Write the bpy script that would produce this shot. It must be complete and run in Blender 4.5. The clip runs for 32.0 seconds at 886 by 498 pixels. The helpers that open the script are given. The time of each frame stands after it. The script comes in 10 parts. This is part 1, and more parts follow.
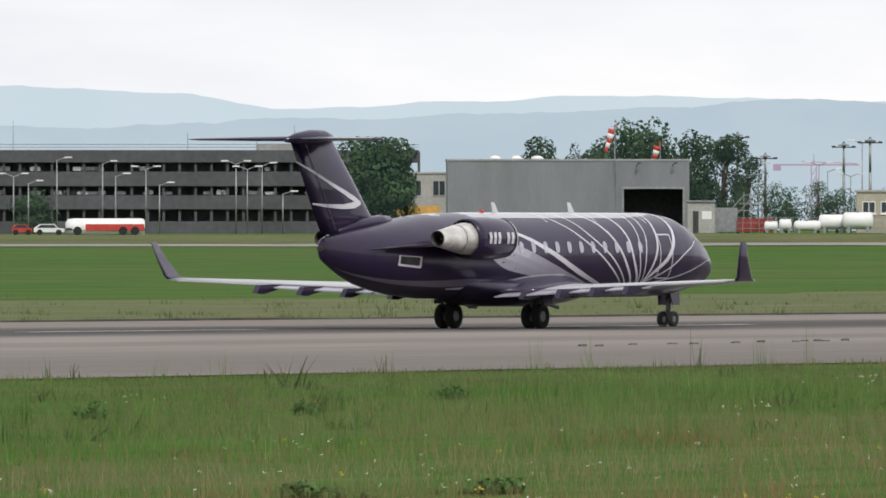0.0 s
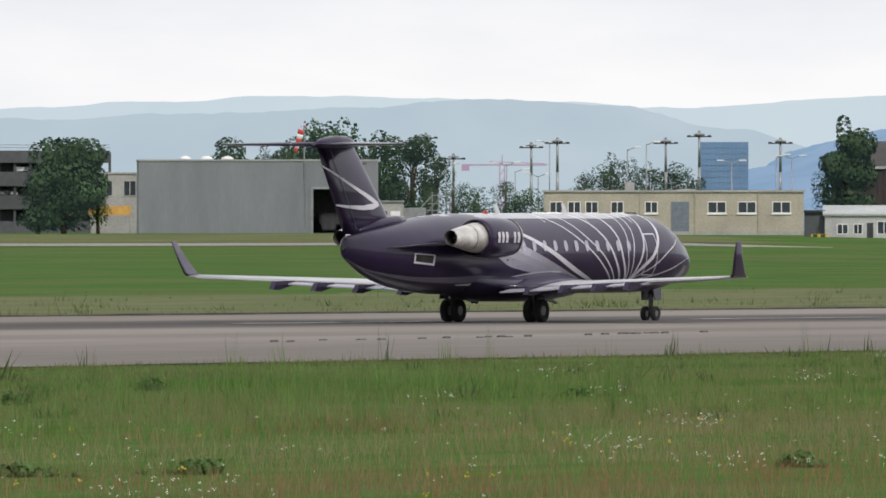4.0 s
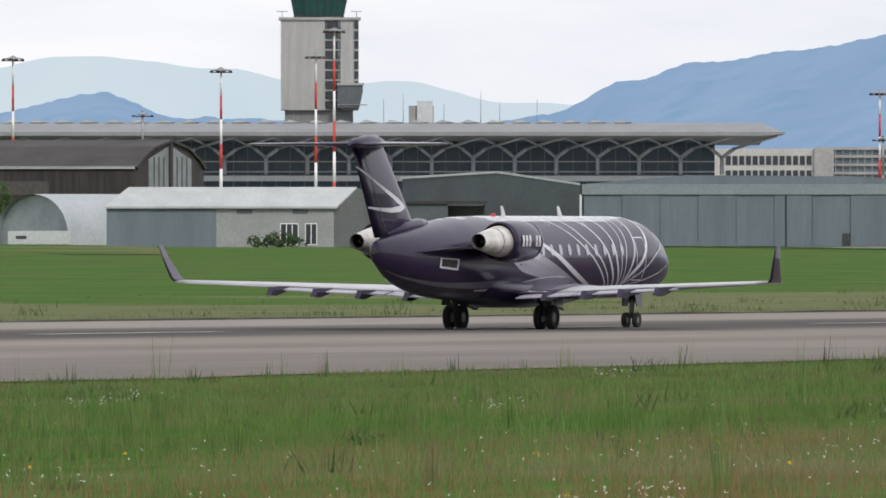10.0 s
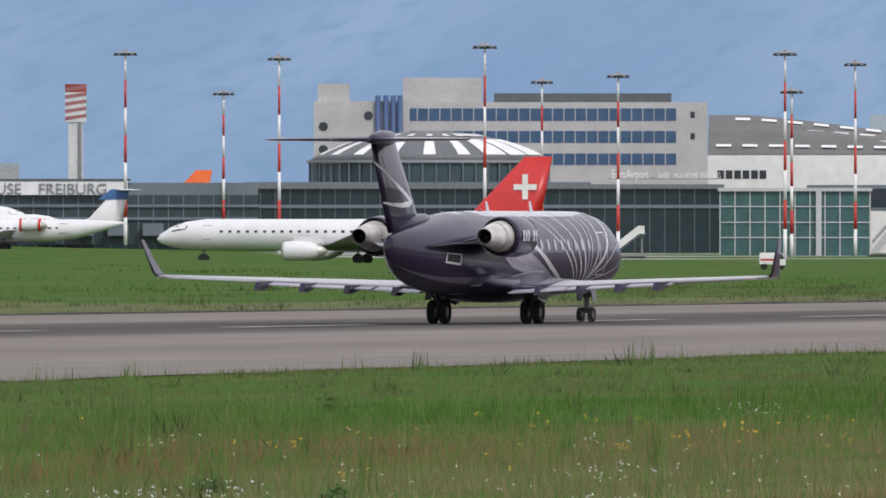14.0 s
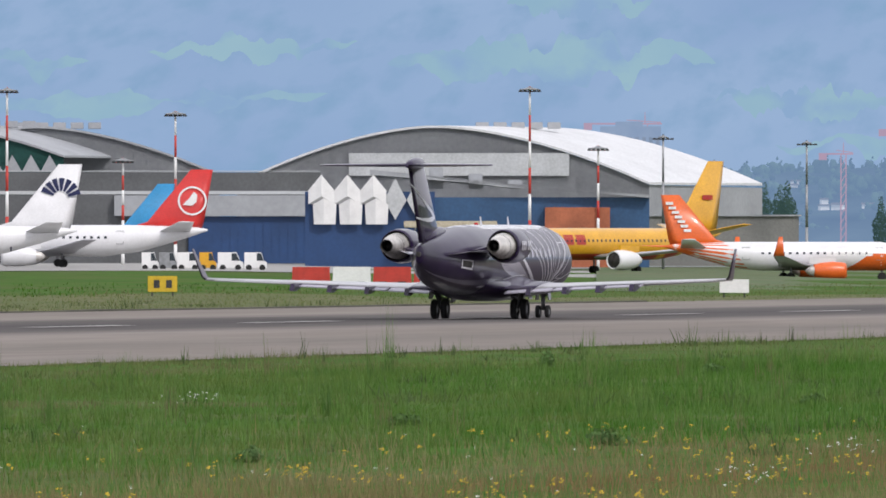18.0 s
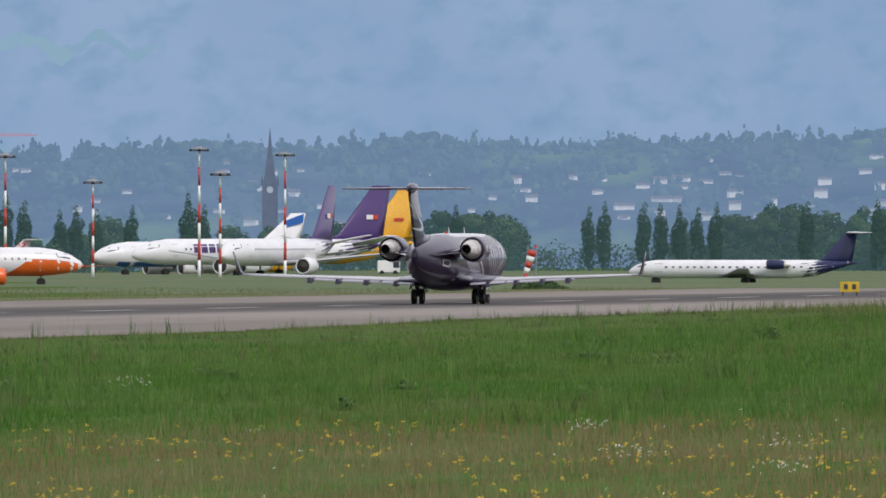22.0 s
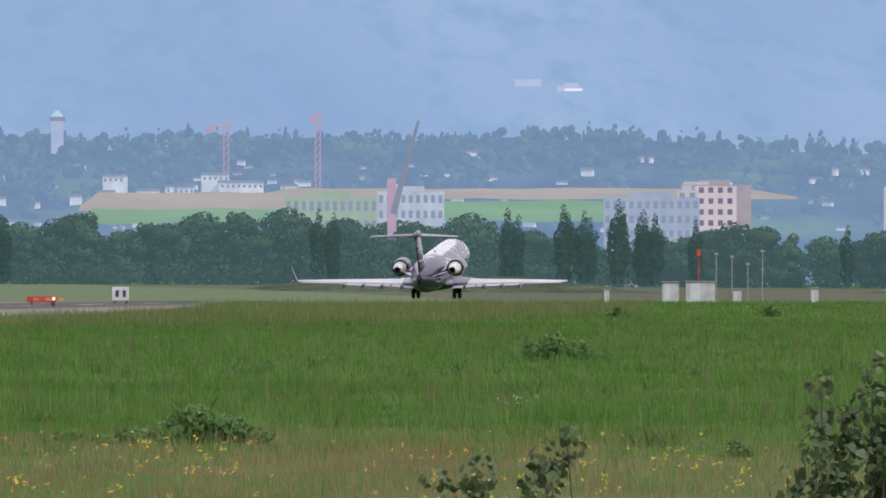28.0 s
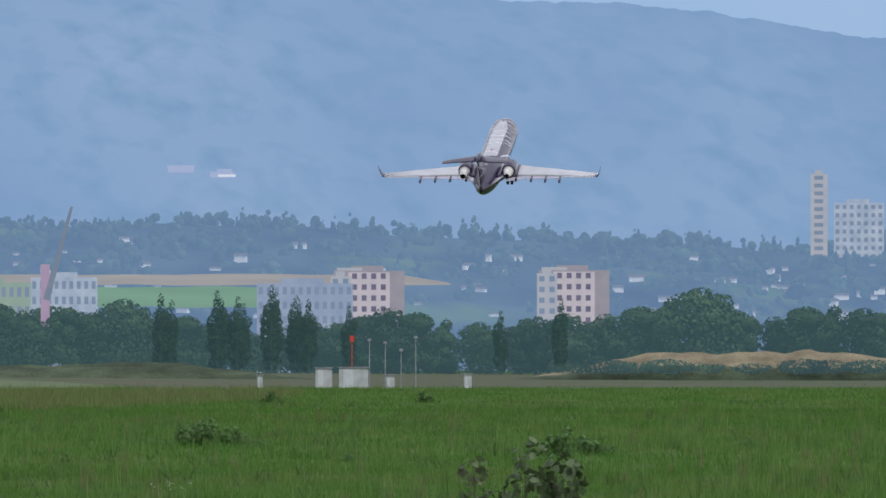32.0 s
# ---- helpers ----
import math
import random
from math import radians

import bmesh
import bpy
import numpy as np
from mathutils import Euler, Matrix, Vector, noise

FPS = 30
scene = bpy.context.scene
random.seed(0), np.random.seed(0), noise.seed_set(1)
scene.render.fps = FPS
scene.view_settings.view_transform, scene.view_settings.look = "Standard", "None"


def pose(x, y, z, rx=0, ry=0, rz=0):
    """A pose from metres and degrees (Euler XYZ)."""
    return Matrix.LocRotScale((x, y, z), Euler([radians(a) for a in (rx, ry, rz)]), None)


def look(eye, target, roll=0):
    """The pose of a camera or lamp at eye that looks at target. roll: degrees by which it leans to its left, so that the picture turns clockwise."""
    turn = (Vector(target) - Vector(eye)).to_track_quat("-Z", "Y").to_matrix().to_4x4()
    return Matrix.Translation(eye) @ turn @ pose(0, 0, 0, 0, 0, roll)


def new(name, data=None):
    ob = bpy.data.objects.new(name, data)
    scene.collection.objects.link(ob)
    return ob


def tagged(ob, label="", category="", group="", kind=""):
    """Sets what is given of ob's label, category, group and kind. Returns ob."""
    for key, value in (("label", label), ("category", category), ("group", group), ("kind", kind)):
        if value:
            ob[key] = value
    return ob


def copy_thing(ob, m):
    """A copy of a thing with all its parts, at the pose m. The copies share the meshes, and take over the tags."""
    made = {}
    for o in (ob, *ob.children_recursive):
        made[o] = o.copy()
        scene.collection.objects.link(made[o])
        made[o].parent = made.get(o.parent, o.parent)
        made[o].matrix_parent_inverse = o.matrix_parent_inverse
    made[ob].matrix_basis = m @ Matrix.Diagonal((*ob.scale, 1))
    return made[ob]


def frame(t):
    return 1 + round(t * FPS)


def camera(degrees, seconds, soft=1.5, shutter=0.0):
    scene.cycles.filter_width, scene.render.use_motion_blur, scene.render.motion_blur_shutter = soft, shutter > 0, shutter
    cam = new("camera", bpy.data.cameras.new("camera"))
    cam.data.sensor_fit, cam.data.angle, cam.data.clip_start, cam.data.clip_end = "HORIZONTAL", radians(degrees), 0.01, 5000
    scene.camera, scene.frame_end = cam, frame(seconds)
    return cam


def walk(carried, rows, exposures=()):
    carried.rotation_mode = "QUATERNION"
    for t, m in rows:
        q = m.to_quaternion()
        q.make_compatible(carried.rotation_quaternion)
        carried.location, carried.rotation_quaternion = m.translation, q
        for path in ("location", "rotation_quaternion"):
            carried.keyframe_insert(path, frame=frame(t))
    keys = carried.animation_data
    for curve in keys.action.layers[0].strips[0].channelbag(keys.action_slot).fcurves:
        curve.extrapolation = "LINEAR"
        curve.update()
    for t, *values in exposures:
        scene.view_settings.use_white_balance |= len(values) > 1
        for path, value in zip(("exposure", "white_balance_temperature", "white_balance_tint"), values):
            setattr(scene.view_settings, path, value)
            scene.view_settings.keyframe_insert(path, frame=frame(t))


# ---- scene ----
# One long lens; the camera follows the departing jet and closes in on it.
EXPOSURES = [(0, -0.06, 6480, 11), (6, -0.12, 6500, 11), (9, -0.08, 6480, 11), (12, -0.02, 6320, 15), (14, -0.14, 6300, 15), (17, -0.04, 6330, 15), (19, 0.02, 6330, 15), (20, -0.17, 6320, 15), (22, -0.16, 6310, 15), (24, -0.01, 6290, 16), (26, 0.01, 6280, 16), (29, 0.12, 6240, 17), (32, -0.2, 6000, 13)]
cam = camera(2.9691, 32.0, soft=1.7)
walk(cam, [
    (0, pose(81.275, -232.401, 3.2, 89.9277, 0, 26.0788)),
    (0.5, pose(82.06, -234.021, 3.2, 89.9289, 0, 25.9458)),
    (1, pose(82.836, -235.631, 3.2, 89.9336, 0, 25.7953)),
    (1.5, pose(83.603, -237.231, 3.2, 89.9215, 0, 25.6618)),
    (2, pose(84.389, -238.88, 3.2, 89.9352, 0, 25.518)),
    (2.5, pose(85.23, -240.655, 3.2, 89.9546, 0, 25.4116)),
    (3, pose(86.182, -242.677, 3.2, 89.956, 0, 25.2967)),
    (3.5, pose(87.235, -244.929, 3.2, 89.9419, 0, 25.172)),
    (4, pose(88.332, -247.293, 3.2, 89.9271, 0, 25.0366)),
    (4.5, pose(89.402, -249.618, 3.2, 89.9263, 0, 24.8896)),
    (5, pose(90.103, -251.152, 3.2, 89.9415, 0, 24.7283)),
    (5.5, pose(89.333, -249.439, 3.2, 89.9295, 0, 24.535)),
    (6, pose(85.244, -240.254, 3.2, 89.9027, 0, 24.2917)),
    (6.5, pose(78.903, -225.828, 3.2, 89.904, 0, 24.0818)),
    (7, pose(72.543, -211.382, 3.2, 89.8997, 0, 23.7917)),
    (7.5, pose(69.317, -204.105, 3.2, 89.9222, 0, 23.4401)),
    (8, pose(68.912, -203.196, 3.2, 89.9204, 0, 23.1292)),
    (8.5, pose(67.579, -199.946, 3.2, 89.9246, 0, 22.7802)),
    (9, pose(62.812, -188.059, 3.2, 89.9125, 0, 22.3965)),
    (9.5, pose(57.104, -173.228, 3.2, 89.9016, 0, 21.9382)),
    (10, pose(51.296, -158.367, 3.2, 89.9381, 0, 21.5229)),
    (10.5, pose(46.906, -147.4, 3.2, 89.93, 0, 21.0471)),
    (11, pose(44.651, -141.502, 3.2, 89.9223, 0, 20.5422)),
    (11.5, pose(39.457, -127.032, 3.2, 89.9159, 0, 19.989)),
    (12, pose(34.496, -112.301, 3.2, 89.9255, 0, 19.5142)),
    (12.5, pose(29.399, -96.984, 3.2, 89.9297, 0, 19.0243)),
    (13, pose(24.114, -81.723, 3.2, 89.9616, 0, 18.5007)),
    (13.5, pose(19.081, -67.031, 3.2, 89.9524, 0, 17.8944)),
    (14, pose(15.214, -54.986, 3.2, 89.9214, 0, 17.2941)),
    (14.5, pose(13.457, -49.084, 3.2, 89.9276, 0, 16.756)),
    (15, pose(10.675, -39.405, 3.2, 89.9403, 0, 16.2144)),
    (15.5, pose(7.123, -26.738, 3.2, 89.9582, 0, 15.6627)),
    (16, pose(3.649, -13.934, 3.2, 89.972, 0, 15.0998)),
    (16.5, pose(0, 0, 3.2, 89.9701, 0, 14.5243)),
    (17, pose(0, 0, 3.2, 89.9583, 0, 13.9439)),
    (17.5, pose(0, 0, 3.2, 89.9416, 0, 13.489)),
    (18, pose(0, 0, 3.2, 89.9594, 0, 13.014)),
    (18.5, pose(0, 0, 3.2, 89.9315, 0, 12.5458)),
    (19, pose(0, 0, 3.2, 89.9477, 0, 12.074)),
    (19.5, pose(0, 0, 3.2, 89.9602, 0, 11.6276)),
    (20, pose(0, 0, 3.2, 89.9353, 0, 11.2401)),
    (20.5, pose(0, 0, 3.2, 89.9438, 0, 10.8199)),
    (21, pose(0, 0, 3.2, 89.957, 0, 10.4191)),
    (21.5, pose(0, 0, 3.2, 89.981, 0, 10.0556)),
    (22, pose(0, 0, 3.2, 89.9779, 0, 9.6771)),
    (22.5, pose(0, 0, 3.2, 89.9678, 0, 9.3176)),
    (23, pose(0, 0, 3.2, 89.9885, 0, 9.094)),
    (23.5, pose(0, 0, 3.2, 89.9778, 0, 8.7829)),
    (24, pose(0, 0, 3.2, 90.0144, 0, 8.4587)),
    (24.5, pose(0, 0, 3.2, 90.0351, 0, 8.1858)),
    (25, pose(0, 0, 3.2, 90.0017, 0, 7.9308)),
    (25.5, pose(0, 0, 3.2, 90.0047, 0, 7.6323)),
    (26, pose(0, 0, 3.2, 90.0211, 0, 7.2961)),
    (26.5, pose(0, 0, 3.2, 90.0614, 0, 7.1071)),
    (27, pose(0, 0, 3.2, 90.0689, 0, 6.9068)),
    (27.5, pose(0, 0, 3.2, 90.0478, 0, 6.6977)),
    (28, pose(0, 0, 3.2, 90.023, 0, 6.4964)),
    (28.5, pose(0, 0, 3.2, 90.0197, 0, 6.32)),
    (29, pose(0, 0, 3.2, 90.0419, 0, 6.1709)),
    (29.5, pose(0, 0, 3.2, 90.0605, 0, 6.0028)),
    (30, pose(0, 0, 3.2, 90.1572, 0, 5.818)),
    (30.5, pose(0, 0, 3.2, 90.1967, 0, 5.6593)),
    (31, pose(0, 0, 3.2, 90.2393, 0, 5.4913)),
    (31.5, pose(0, 0, 3.2, 90.2691, 0, 5.4128)),
    (32, pose(0, 0, 3.2, 90.3113, 0, 5.3342)),
], exposures=EXPOSURES)

# ---------------------------------------------------------------- light
SUN_EL, SUN_AZ = 43.0, 135.0          # degrees; azimuth from the runway's heading, clockwise


def make_world():
    w = bpy.data.worlds.new("sky")
    w.use_nodes = True
    scene.world = w
    nt = w.node_tree
    nt.nodes.clear()
    out = nt.nodes.new("ShaderNodeOutputWorld")
    bg = nt.nodes.new("ShaderNodeBackground")
    sky = nt.nodes.new("ShaderNodeTexSky")
    sky.sky_type, sky.sun_disc = "NISHITA", False
    sky.sun_elevation, sky.sun_rotation = radians(SUN_EL), radians(SUN_AZ)
    sky.air_density, sky.dust_density, sky.ozone_density = 1.0, 2.0, 1.0
    geo = nt.nodes.new("ShaderNodeTexCoord")
    mapp = nt.nodes.new("ShaderNodeMapping")
    mapp.inputs["Scale"].default_value = (14, 14, 60)
    n1 = nt.nodes.new("ShaderNodeTexNoise")
    n1.inputs["Scale"].default_value, n1.inputs["Detail"].default_value, n1.inputs["Roughness"].default_value = 1.0, 7.0, 0.55
    ramp = nt.nodes.new("ShaderNodeValToRGB")
    e = ramp.color_ramp.elements
    e[0].position, e[0].color = 0.30, (7.6, 8.1, 8.8, 1)
    e[1].position, e[1].color = 0.62, (10.4, 10.4, 10.4, 1)
    mix = nt.nodes.new("ShaderNodeMix")
    mix.data_type = "RGBA"
    mix.inputs[0].default_value = 0.93
    nt.links.new(geo.outputs["Generated"], mapp.inputs["Vector"])
    nt.links.new(mapp.outputs["Vector"], n1.inputs["Vector"])
    nt.links.new(n1.outputs["Fac"], ramp.inputs["Fac"])
    nt.links.new(sky.outputs["Color"], mix.inputs[6])
    nt.links.new(ramp.outputs["Color"], mix.inputs[7])
    nt.links.new(mix.outputs[2], bg.inputs["Color"])
    bg.inputs["Strength"].default_value = 0.106
    nt.links.new(bg.outputs["Background"], out.inputs["Surface"])


make_world()
sun_data = bpy.data.lights.new("sun", "SUN")
sun_data.energy, sun_data.angle, sun_data.color = 2.0, radians(8), (1.0, 0.95, 0.88)
sun = new("sun", sun_data)
sun.matrix_world = look((0, 0, 300), (-math.sin(radians(SUN_AZ)) * 100, -math.cos(radians(SUN_AZ)) * 100, 300 - 100 * math.tan(radians(SUN_EL))))

# ---------------------------------------------------------------- materials
MATS = {}


def mat(name, color, rough=0.6, metal=0.0, vary=0.12, scale=3.0, fine=0.08, bump=0.0, bump_scale=20.0, tint=None, patch=None, patch_scale=0.1,
        patch_lo=0.45, patch_hi=0.65, coat=0.0, per_object=0.0, stretch=(1, 1, 1), spec=0.5, trans=0.0, island=0.0, patch2=None, patch2_scale=0.05):
    """A surface with colour variation at two scales, optional patches of a second colour, and bump."""
    if name in MATS:
        return MATS[name]
    m = bpy.data.materials.new(name)
    m.use_nodes = True
    nt = m.node_tree
    b = nt.nodes["Principled BSDF"]
    b.inputs["Roughness"].default_value, b.inputs["Metallic"].default_value = rough, metal
    b.inputs["Coat Weight"].default_value, b.inputs["Specular IOR Level"].default_value = coat, spec
    tc = nt.nodes.new("ShaderNodeTexCoord")
    mp = nt.nodes.new("ShaderNodeMapping")
    mp.inputs["Scale"].default_value = stretch
    nt.links.new(tc.outputs["Object"], mp.inputs["Vector"])

    def noise_node(sc, detail=4.0):
        n = nt.nodes.new("ShaderNodeTexNoise")
        n.inputs["Scale"].default_value, n.inputs["Detail"].default_value = sc, detail
        nt.links.new(mp.outputs["Vector"], n.inputs["Vector"])
        return n.outputs["Fac"]

    def mixer(a, bcol, fac):
        x = nt.nodes.new("ShaderNodeMix")
        x.data_type = "RGBA"
        for sock, v in ((6, a), (7, bcol), (0, fac)):
            if hasattr(v, "is_linked"):
                nt.links.new(v, x.inputs[sock])
            else:
                x.inputs[sock].default_value = v
        return x.outputs[2]

    def ramp_node(fac, lo, hi):
        r = nt.nodes.new("ShaderNodeMapRange")
        r.inputs["From Min"].default_value, r.inputs["From Max"].default_value = lo, hi
        nt.links.new(fac, r.inputs["Value"])
        return r.outputs["Result"]

    def shade(k):
        return tuple(min(1.0, c * k) for c in color[:3]) + (1,)

    other = (*tint, 1) if tint else shade(1 - 2.2 * vary)
    col = mixer(shade(1 + vary), other, ramp_node(noise_node(scale), 0.3, 0.72))
    if patch:
        col = mixer(col, (*patch, 1), ramp_node(noise_node(patch_scale, 5.0), patch_lo, patch_hi))
    if patch2:
        wide = nt.nodes.new("ShaderNodeTexNoise")
        wide.inputs["Scale"].default_value, wide.inputs["Detail"].default_value, wide.inputs["Distortion"].default_value = patch2_scale, 4.0, 0.6
        nt.links.new(tc.outputs["Object"], wide.inputs["Vector"])
        col = mixer(col, (*patch2, 1), ramp_node(wide.outputs["Fac"], 0.5, 0.66))
    if fine:
        dark = nt.nodes.new("ShaderNodeMix")
        dark.data_type, dark.blend_type = "RGBA", "MULTIPLY"
        dark.inputs[0].default_value = 1.0
        nt.links.new(col, dark.inputs[6])
        g = mixer((1 - 2 * fine,) * 3 + (1,), (1 + 0.5 * fine,) * 3 + (1,), ramp_node(noise_node(scale * 11, 3.0), 0.3, 0.7))
        nt.links.new(g, dark.inputs[7])
        col = dark.outputs[2]
    if per_object:
        oi = nt.nodes.new("ShaderNodeObjectInfo")
        hsv = nt.nodes.new("ShaderNodeHueSaturation")
        r = nt.nodes.new("ShaderNodeMapRange")
        r.inputs["To Min"].default_value, r.inputs["To Max"].default_value = 1 - per_object, 1 + per_object
        nt.links.new(oi.outputs["Random"], r.inputs["Value"])
        nt.links.new(r.outputs["Result"], hsv.inputs["Value"])
        nt.links.new(col, hsv.inputs["Color"])
        col = hsv.outputs["Color"]
    if island:
        geo = nt.nodes.new("ShaderNodeNewGeometry")
        hsv = nt.nodes.new("ShaderNodeHueSaturation")
        r = nt.nodes.new("ShaderNodeMapRange")
        r.inputs["To Min"].default_value, r.inputs["To Max"].default_value = 1 - island, 1 + island
        nt.links.new(geo.outputs["Random Per Island"], r.inputs["Value"])
        nt.links.new(r.outputs["Result"], hsv.inputs["Value"])
        nt.links.new(col, hsv.inputs["Color"])
        col = hsv.outputs["Color"]
    nt.links.new(col, b.inputs["Base Color"])
    if trans:
        tr, ms = nt.nodes.new("ShaderNodeBsdfTranslucent"), nt.nodes.new("ShaderNodeMixShader")
        ms.inputs[0].default_value = trans
        nt.links.new(col, tr.inputs["Color"])
        nt.links.new(b.outputs["BSDF"], ms.inputs[1])
        nt.links.new(tr.outputs["BSDF"], ms.inputs[2])
        nt.links.new(ms.outputs["Shader"], nt.nodes["Material Output"].inputs["Surface"])
    if bump:
        bp = nt.nodes.new("ShaderNodeBump")
        bp.inputs["Strength"].default_value = bump
        bp.inputs["Distance"].default_value = 0.05
        nt.links.new(noise_node(bump_scale, 6.0), bp.inputs["Height"])
        nt.links.new(bp.outputs["Normal"], b.inputs["Normal"])
    MATS[name] = m
    return m


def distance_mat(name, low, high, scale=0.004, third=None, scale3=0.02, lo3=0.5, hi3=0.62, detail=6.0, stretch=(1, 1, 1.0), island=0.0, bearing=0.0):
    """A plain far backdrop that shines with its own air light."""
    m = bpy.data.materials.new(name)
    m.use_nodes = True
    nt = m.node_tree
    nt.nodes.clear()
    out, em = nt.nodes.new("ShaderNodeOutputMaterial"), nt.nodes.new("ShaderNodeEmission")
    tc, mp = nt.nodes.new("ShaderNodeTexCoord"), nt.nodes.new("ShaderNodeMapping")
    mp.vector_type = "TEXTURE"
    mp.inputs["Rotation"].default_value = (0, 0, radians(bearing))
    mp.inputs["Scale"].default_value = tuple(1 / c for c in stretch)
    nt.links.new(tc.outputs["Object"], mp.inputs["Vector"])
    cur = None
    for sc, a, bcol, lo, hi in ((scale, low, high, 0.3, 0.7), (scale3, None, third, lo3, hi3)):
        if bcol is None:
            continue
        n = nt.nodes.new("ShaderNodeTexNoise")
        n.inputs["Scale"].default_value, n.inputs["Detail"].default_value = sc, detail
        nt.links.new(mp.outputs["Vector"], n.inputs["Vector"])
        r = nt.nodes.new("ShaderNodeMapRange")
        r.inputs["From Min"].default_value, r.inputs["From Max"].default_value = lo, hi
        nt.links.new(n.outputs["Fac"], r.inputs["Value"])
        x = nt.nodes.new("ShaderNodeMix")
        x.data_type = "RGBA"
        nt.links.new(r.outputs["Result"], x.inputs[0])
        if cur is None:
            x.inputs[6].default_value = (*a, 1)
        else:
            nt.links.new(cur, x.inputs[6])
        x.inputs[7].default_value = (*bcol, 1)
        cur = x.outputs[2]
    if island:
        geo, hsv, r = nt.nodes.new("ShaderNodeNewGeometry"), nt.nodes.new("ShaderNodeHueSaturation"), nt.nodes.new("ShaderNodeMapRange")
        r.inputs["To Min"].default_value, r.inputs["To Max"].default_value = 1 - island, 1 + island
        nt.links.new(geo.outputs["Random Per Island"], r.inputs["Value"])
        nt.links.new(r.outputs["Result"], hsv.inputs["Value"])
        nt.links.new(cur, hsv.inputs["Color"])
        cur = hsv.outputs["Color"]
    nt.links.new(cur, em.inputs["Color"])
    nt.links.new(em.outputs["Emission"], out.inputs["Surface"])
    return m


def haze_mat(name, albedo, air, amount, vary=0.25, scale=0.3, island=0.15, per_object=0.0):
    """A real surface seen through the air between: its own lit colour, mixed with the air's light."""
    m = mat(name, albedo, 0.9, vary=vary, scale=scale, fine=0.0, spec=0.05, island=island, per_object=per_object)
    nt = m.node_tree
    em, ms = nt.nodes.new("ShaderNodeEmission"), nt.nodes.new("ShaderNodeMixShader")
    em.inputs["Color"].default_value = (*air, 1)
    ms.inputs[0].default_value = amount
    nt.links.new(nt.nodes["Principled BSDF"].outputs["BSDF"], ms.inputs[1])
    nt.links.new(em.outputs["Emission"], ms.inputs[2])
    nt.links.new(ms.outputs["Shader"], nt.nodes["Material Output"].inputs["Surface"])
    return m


def glass(name, color, rough=0.12):
    if name not in MATS:
        mat(name, color, rough, 0.0, vary=0.1, scale=0.6, fine=0.0, coat=0.0, spec=0.42)
    return MATS[name]

# ---------------------------------------------------------------- building kit
def part(name, bm, material, parent=None, label="", smooth=False):
    """Links a bmesh as one mesh object under a thing."""
    me = bpy.data.meshes.new(name)
    bm.to_mesh(me)
    bm.free()
    if smooth:
        for p in me.polygons:
            p.use_smooth = True
    me.materials.append(material)
    ob = new(name, me)
    if parent is not None:
        ob.parent = parent
    if label:
        tagged(ob, label)
    return ob


def thing(name, m, label, category, group="", kind=""):
    ob = new(name)
    ob.empty_display_size = 0.5
    ob.matrix_world = m
    return tagged(ob, label, category, group, kind)


def box(x0, x1, y0, y1, z0, z1, bevel=0.0, bm=None):
    bm = bm or bmesh.new()
    made = bmesh.ops.create_cube(bm, size=1.0)["verts"]
    for v in made:
        v.co = Vector(((x0 + x1) / 2 + v.co.x * (x1 - x0), (y0 + y1) / 2 + v.co.y * (y1 - y0), (z0 + z1) / 2 + v.co.z * (z1 - z0)))
    if bevel:
        edges = list({e for v in made for e in v.link_edges})
        bmesh.ops.bevel(bm, geom=edges, offset=bevel, segments=2, affect="EDGES")
    return bm


def prism(profile, y0, y1, bm=None):
    """A profile of (x, z) points drawn out along y."""
    bm = bm or bmesh.new()
    a = [bm.verts.new((x, y0, z)) for x, z in profile]
    b = [bm.verts.new((x, y1, z)) for x, z in profile]
    n = len(profile)
    bm.faces.new(a)
    bm.faces.new(b[::-1])
    for i in range(n):
        bm.faces.new((a[i], b[i], b[(i + 1) % n], a[(i + 1) % n]))
    bmesh.ops.recalc_face_normals(bm, faces=bm.faces[:])
    return bm


def prism_x(profile, x0, x1, bm=None):
    """A profile of (y, z) points drawn out along x."""
    bm = bm or bmesh.new()
    a = [bm.verts.new((x0, y, z)) for y, z in profile]
    b = [bm.verts.new((x1, y, z)) for y, z in profile]
    n = len(profile)
    bm.faces.new(a)
    bm.faces.new(b[::-1])
    for i in range(n):
        bm.faces.new((a[i], b[i], b[(i + 1) % n], a[(i + 1) % n]))
    bmesh.ops.recalc_face_normals(bm, faces=bm.faces[:])
    return bm


def tube(p, q, r0, r1=None, n=10, bm=None):
    """A round bar from p to q."""
    bm = bm or bmesh.new()
    p, q = Vector(p), Vector(q)
    r1 = r0 if r1 is None else r1
    d = q - p
    m = Matrix.Translation((p + q) / 2) @ d.to_track_quat("Z", "Y").to_matrix().to_4x4()
    bmesh.ops.create_cone(bm, cap_ends=True, segments=n, radius1=r0, radius2=max(r1, 0.001), depth=d.length, matrix=m)
    return bm


def loft(rings, close=True, caps=True, bm=None):
    """Skin over rings of points, all of one length."""
    bm = bm or bmesh.new()
    vs = [[bm.verts.new(p) for p in ring] for ring in rings]
    n = len(vs[0])
    for a, b in zip(vs, vs[1:]):
        for i in range(n if close else n - 1):
            bm.faces.new((a[i], a[(i + 1) % n], b[(i + 1) % n], b[i]))
    if caps and close:
        bm.faces.new(vs[0])
        bm.faces.new(vs[-1][::-1])
    bmesh.ops.recalc_face_normals(bm, faces=bm.faces[:])
    return bm


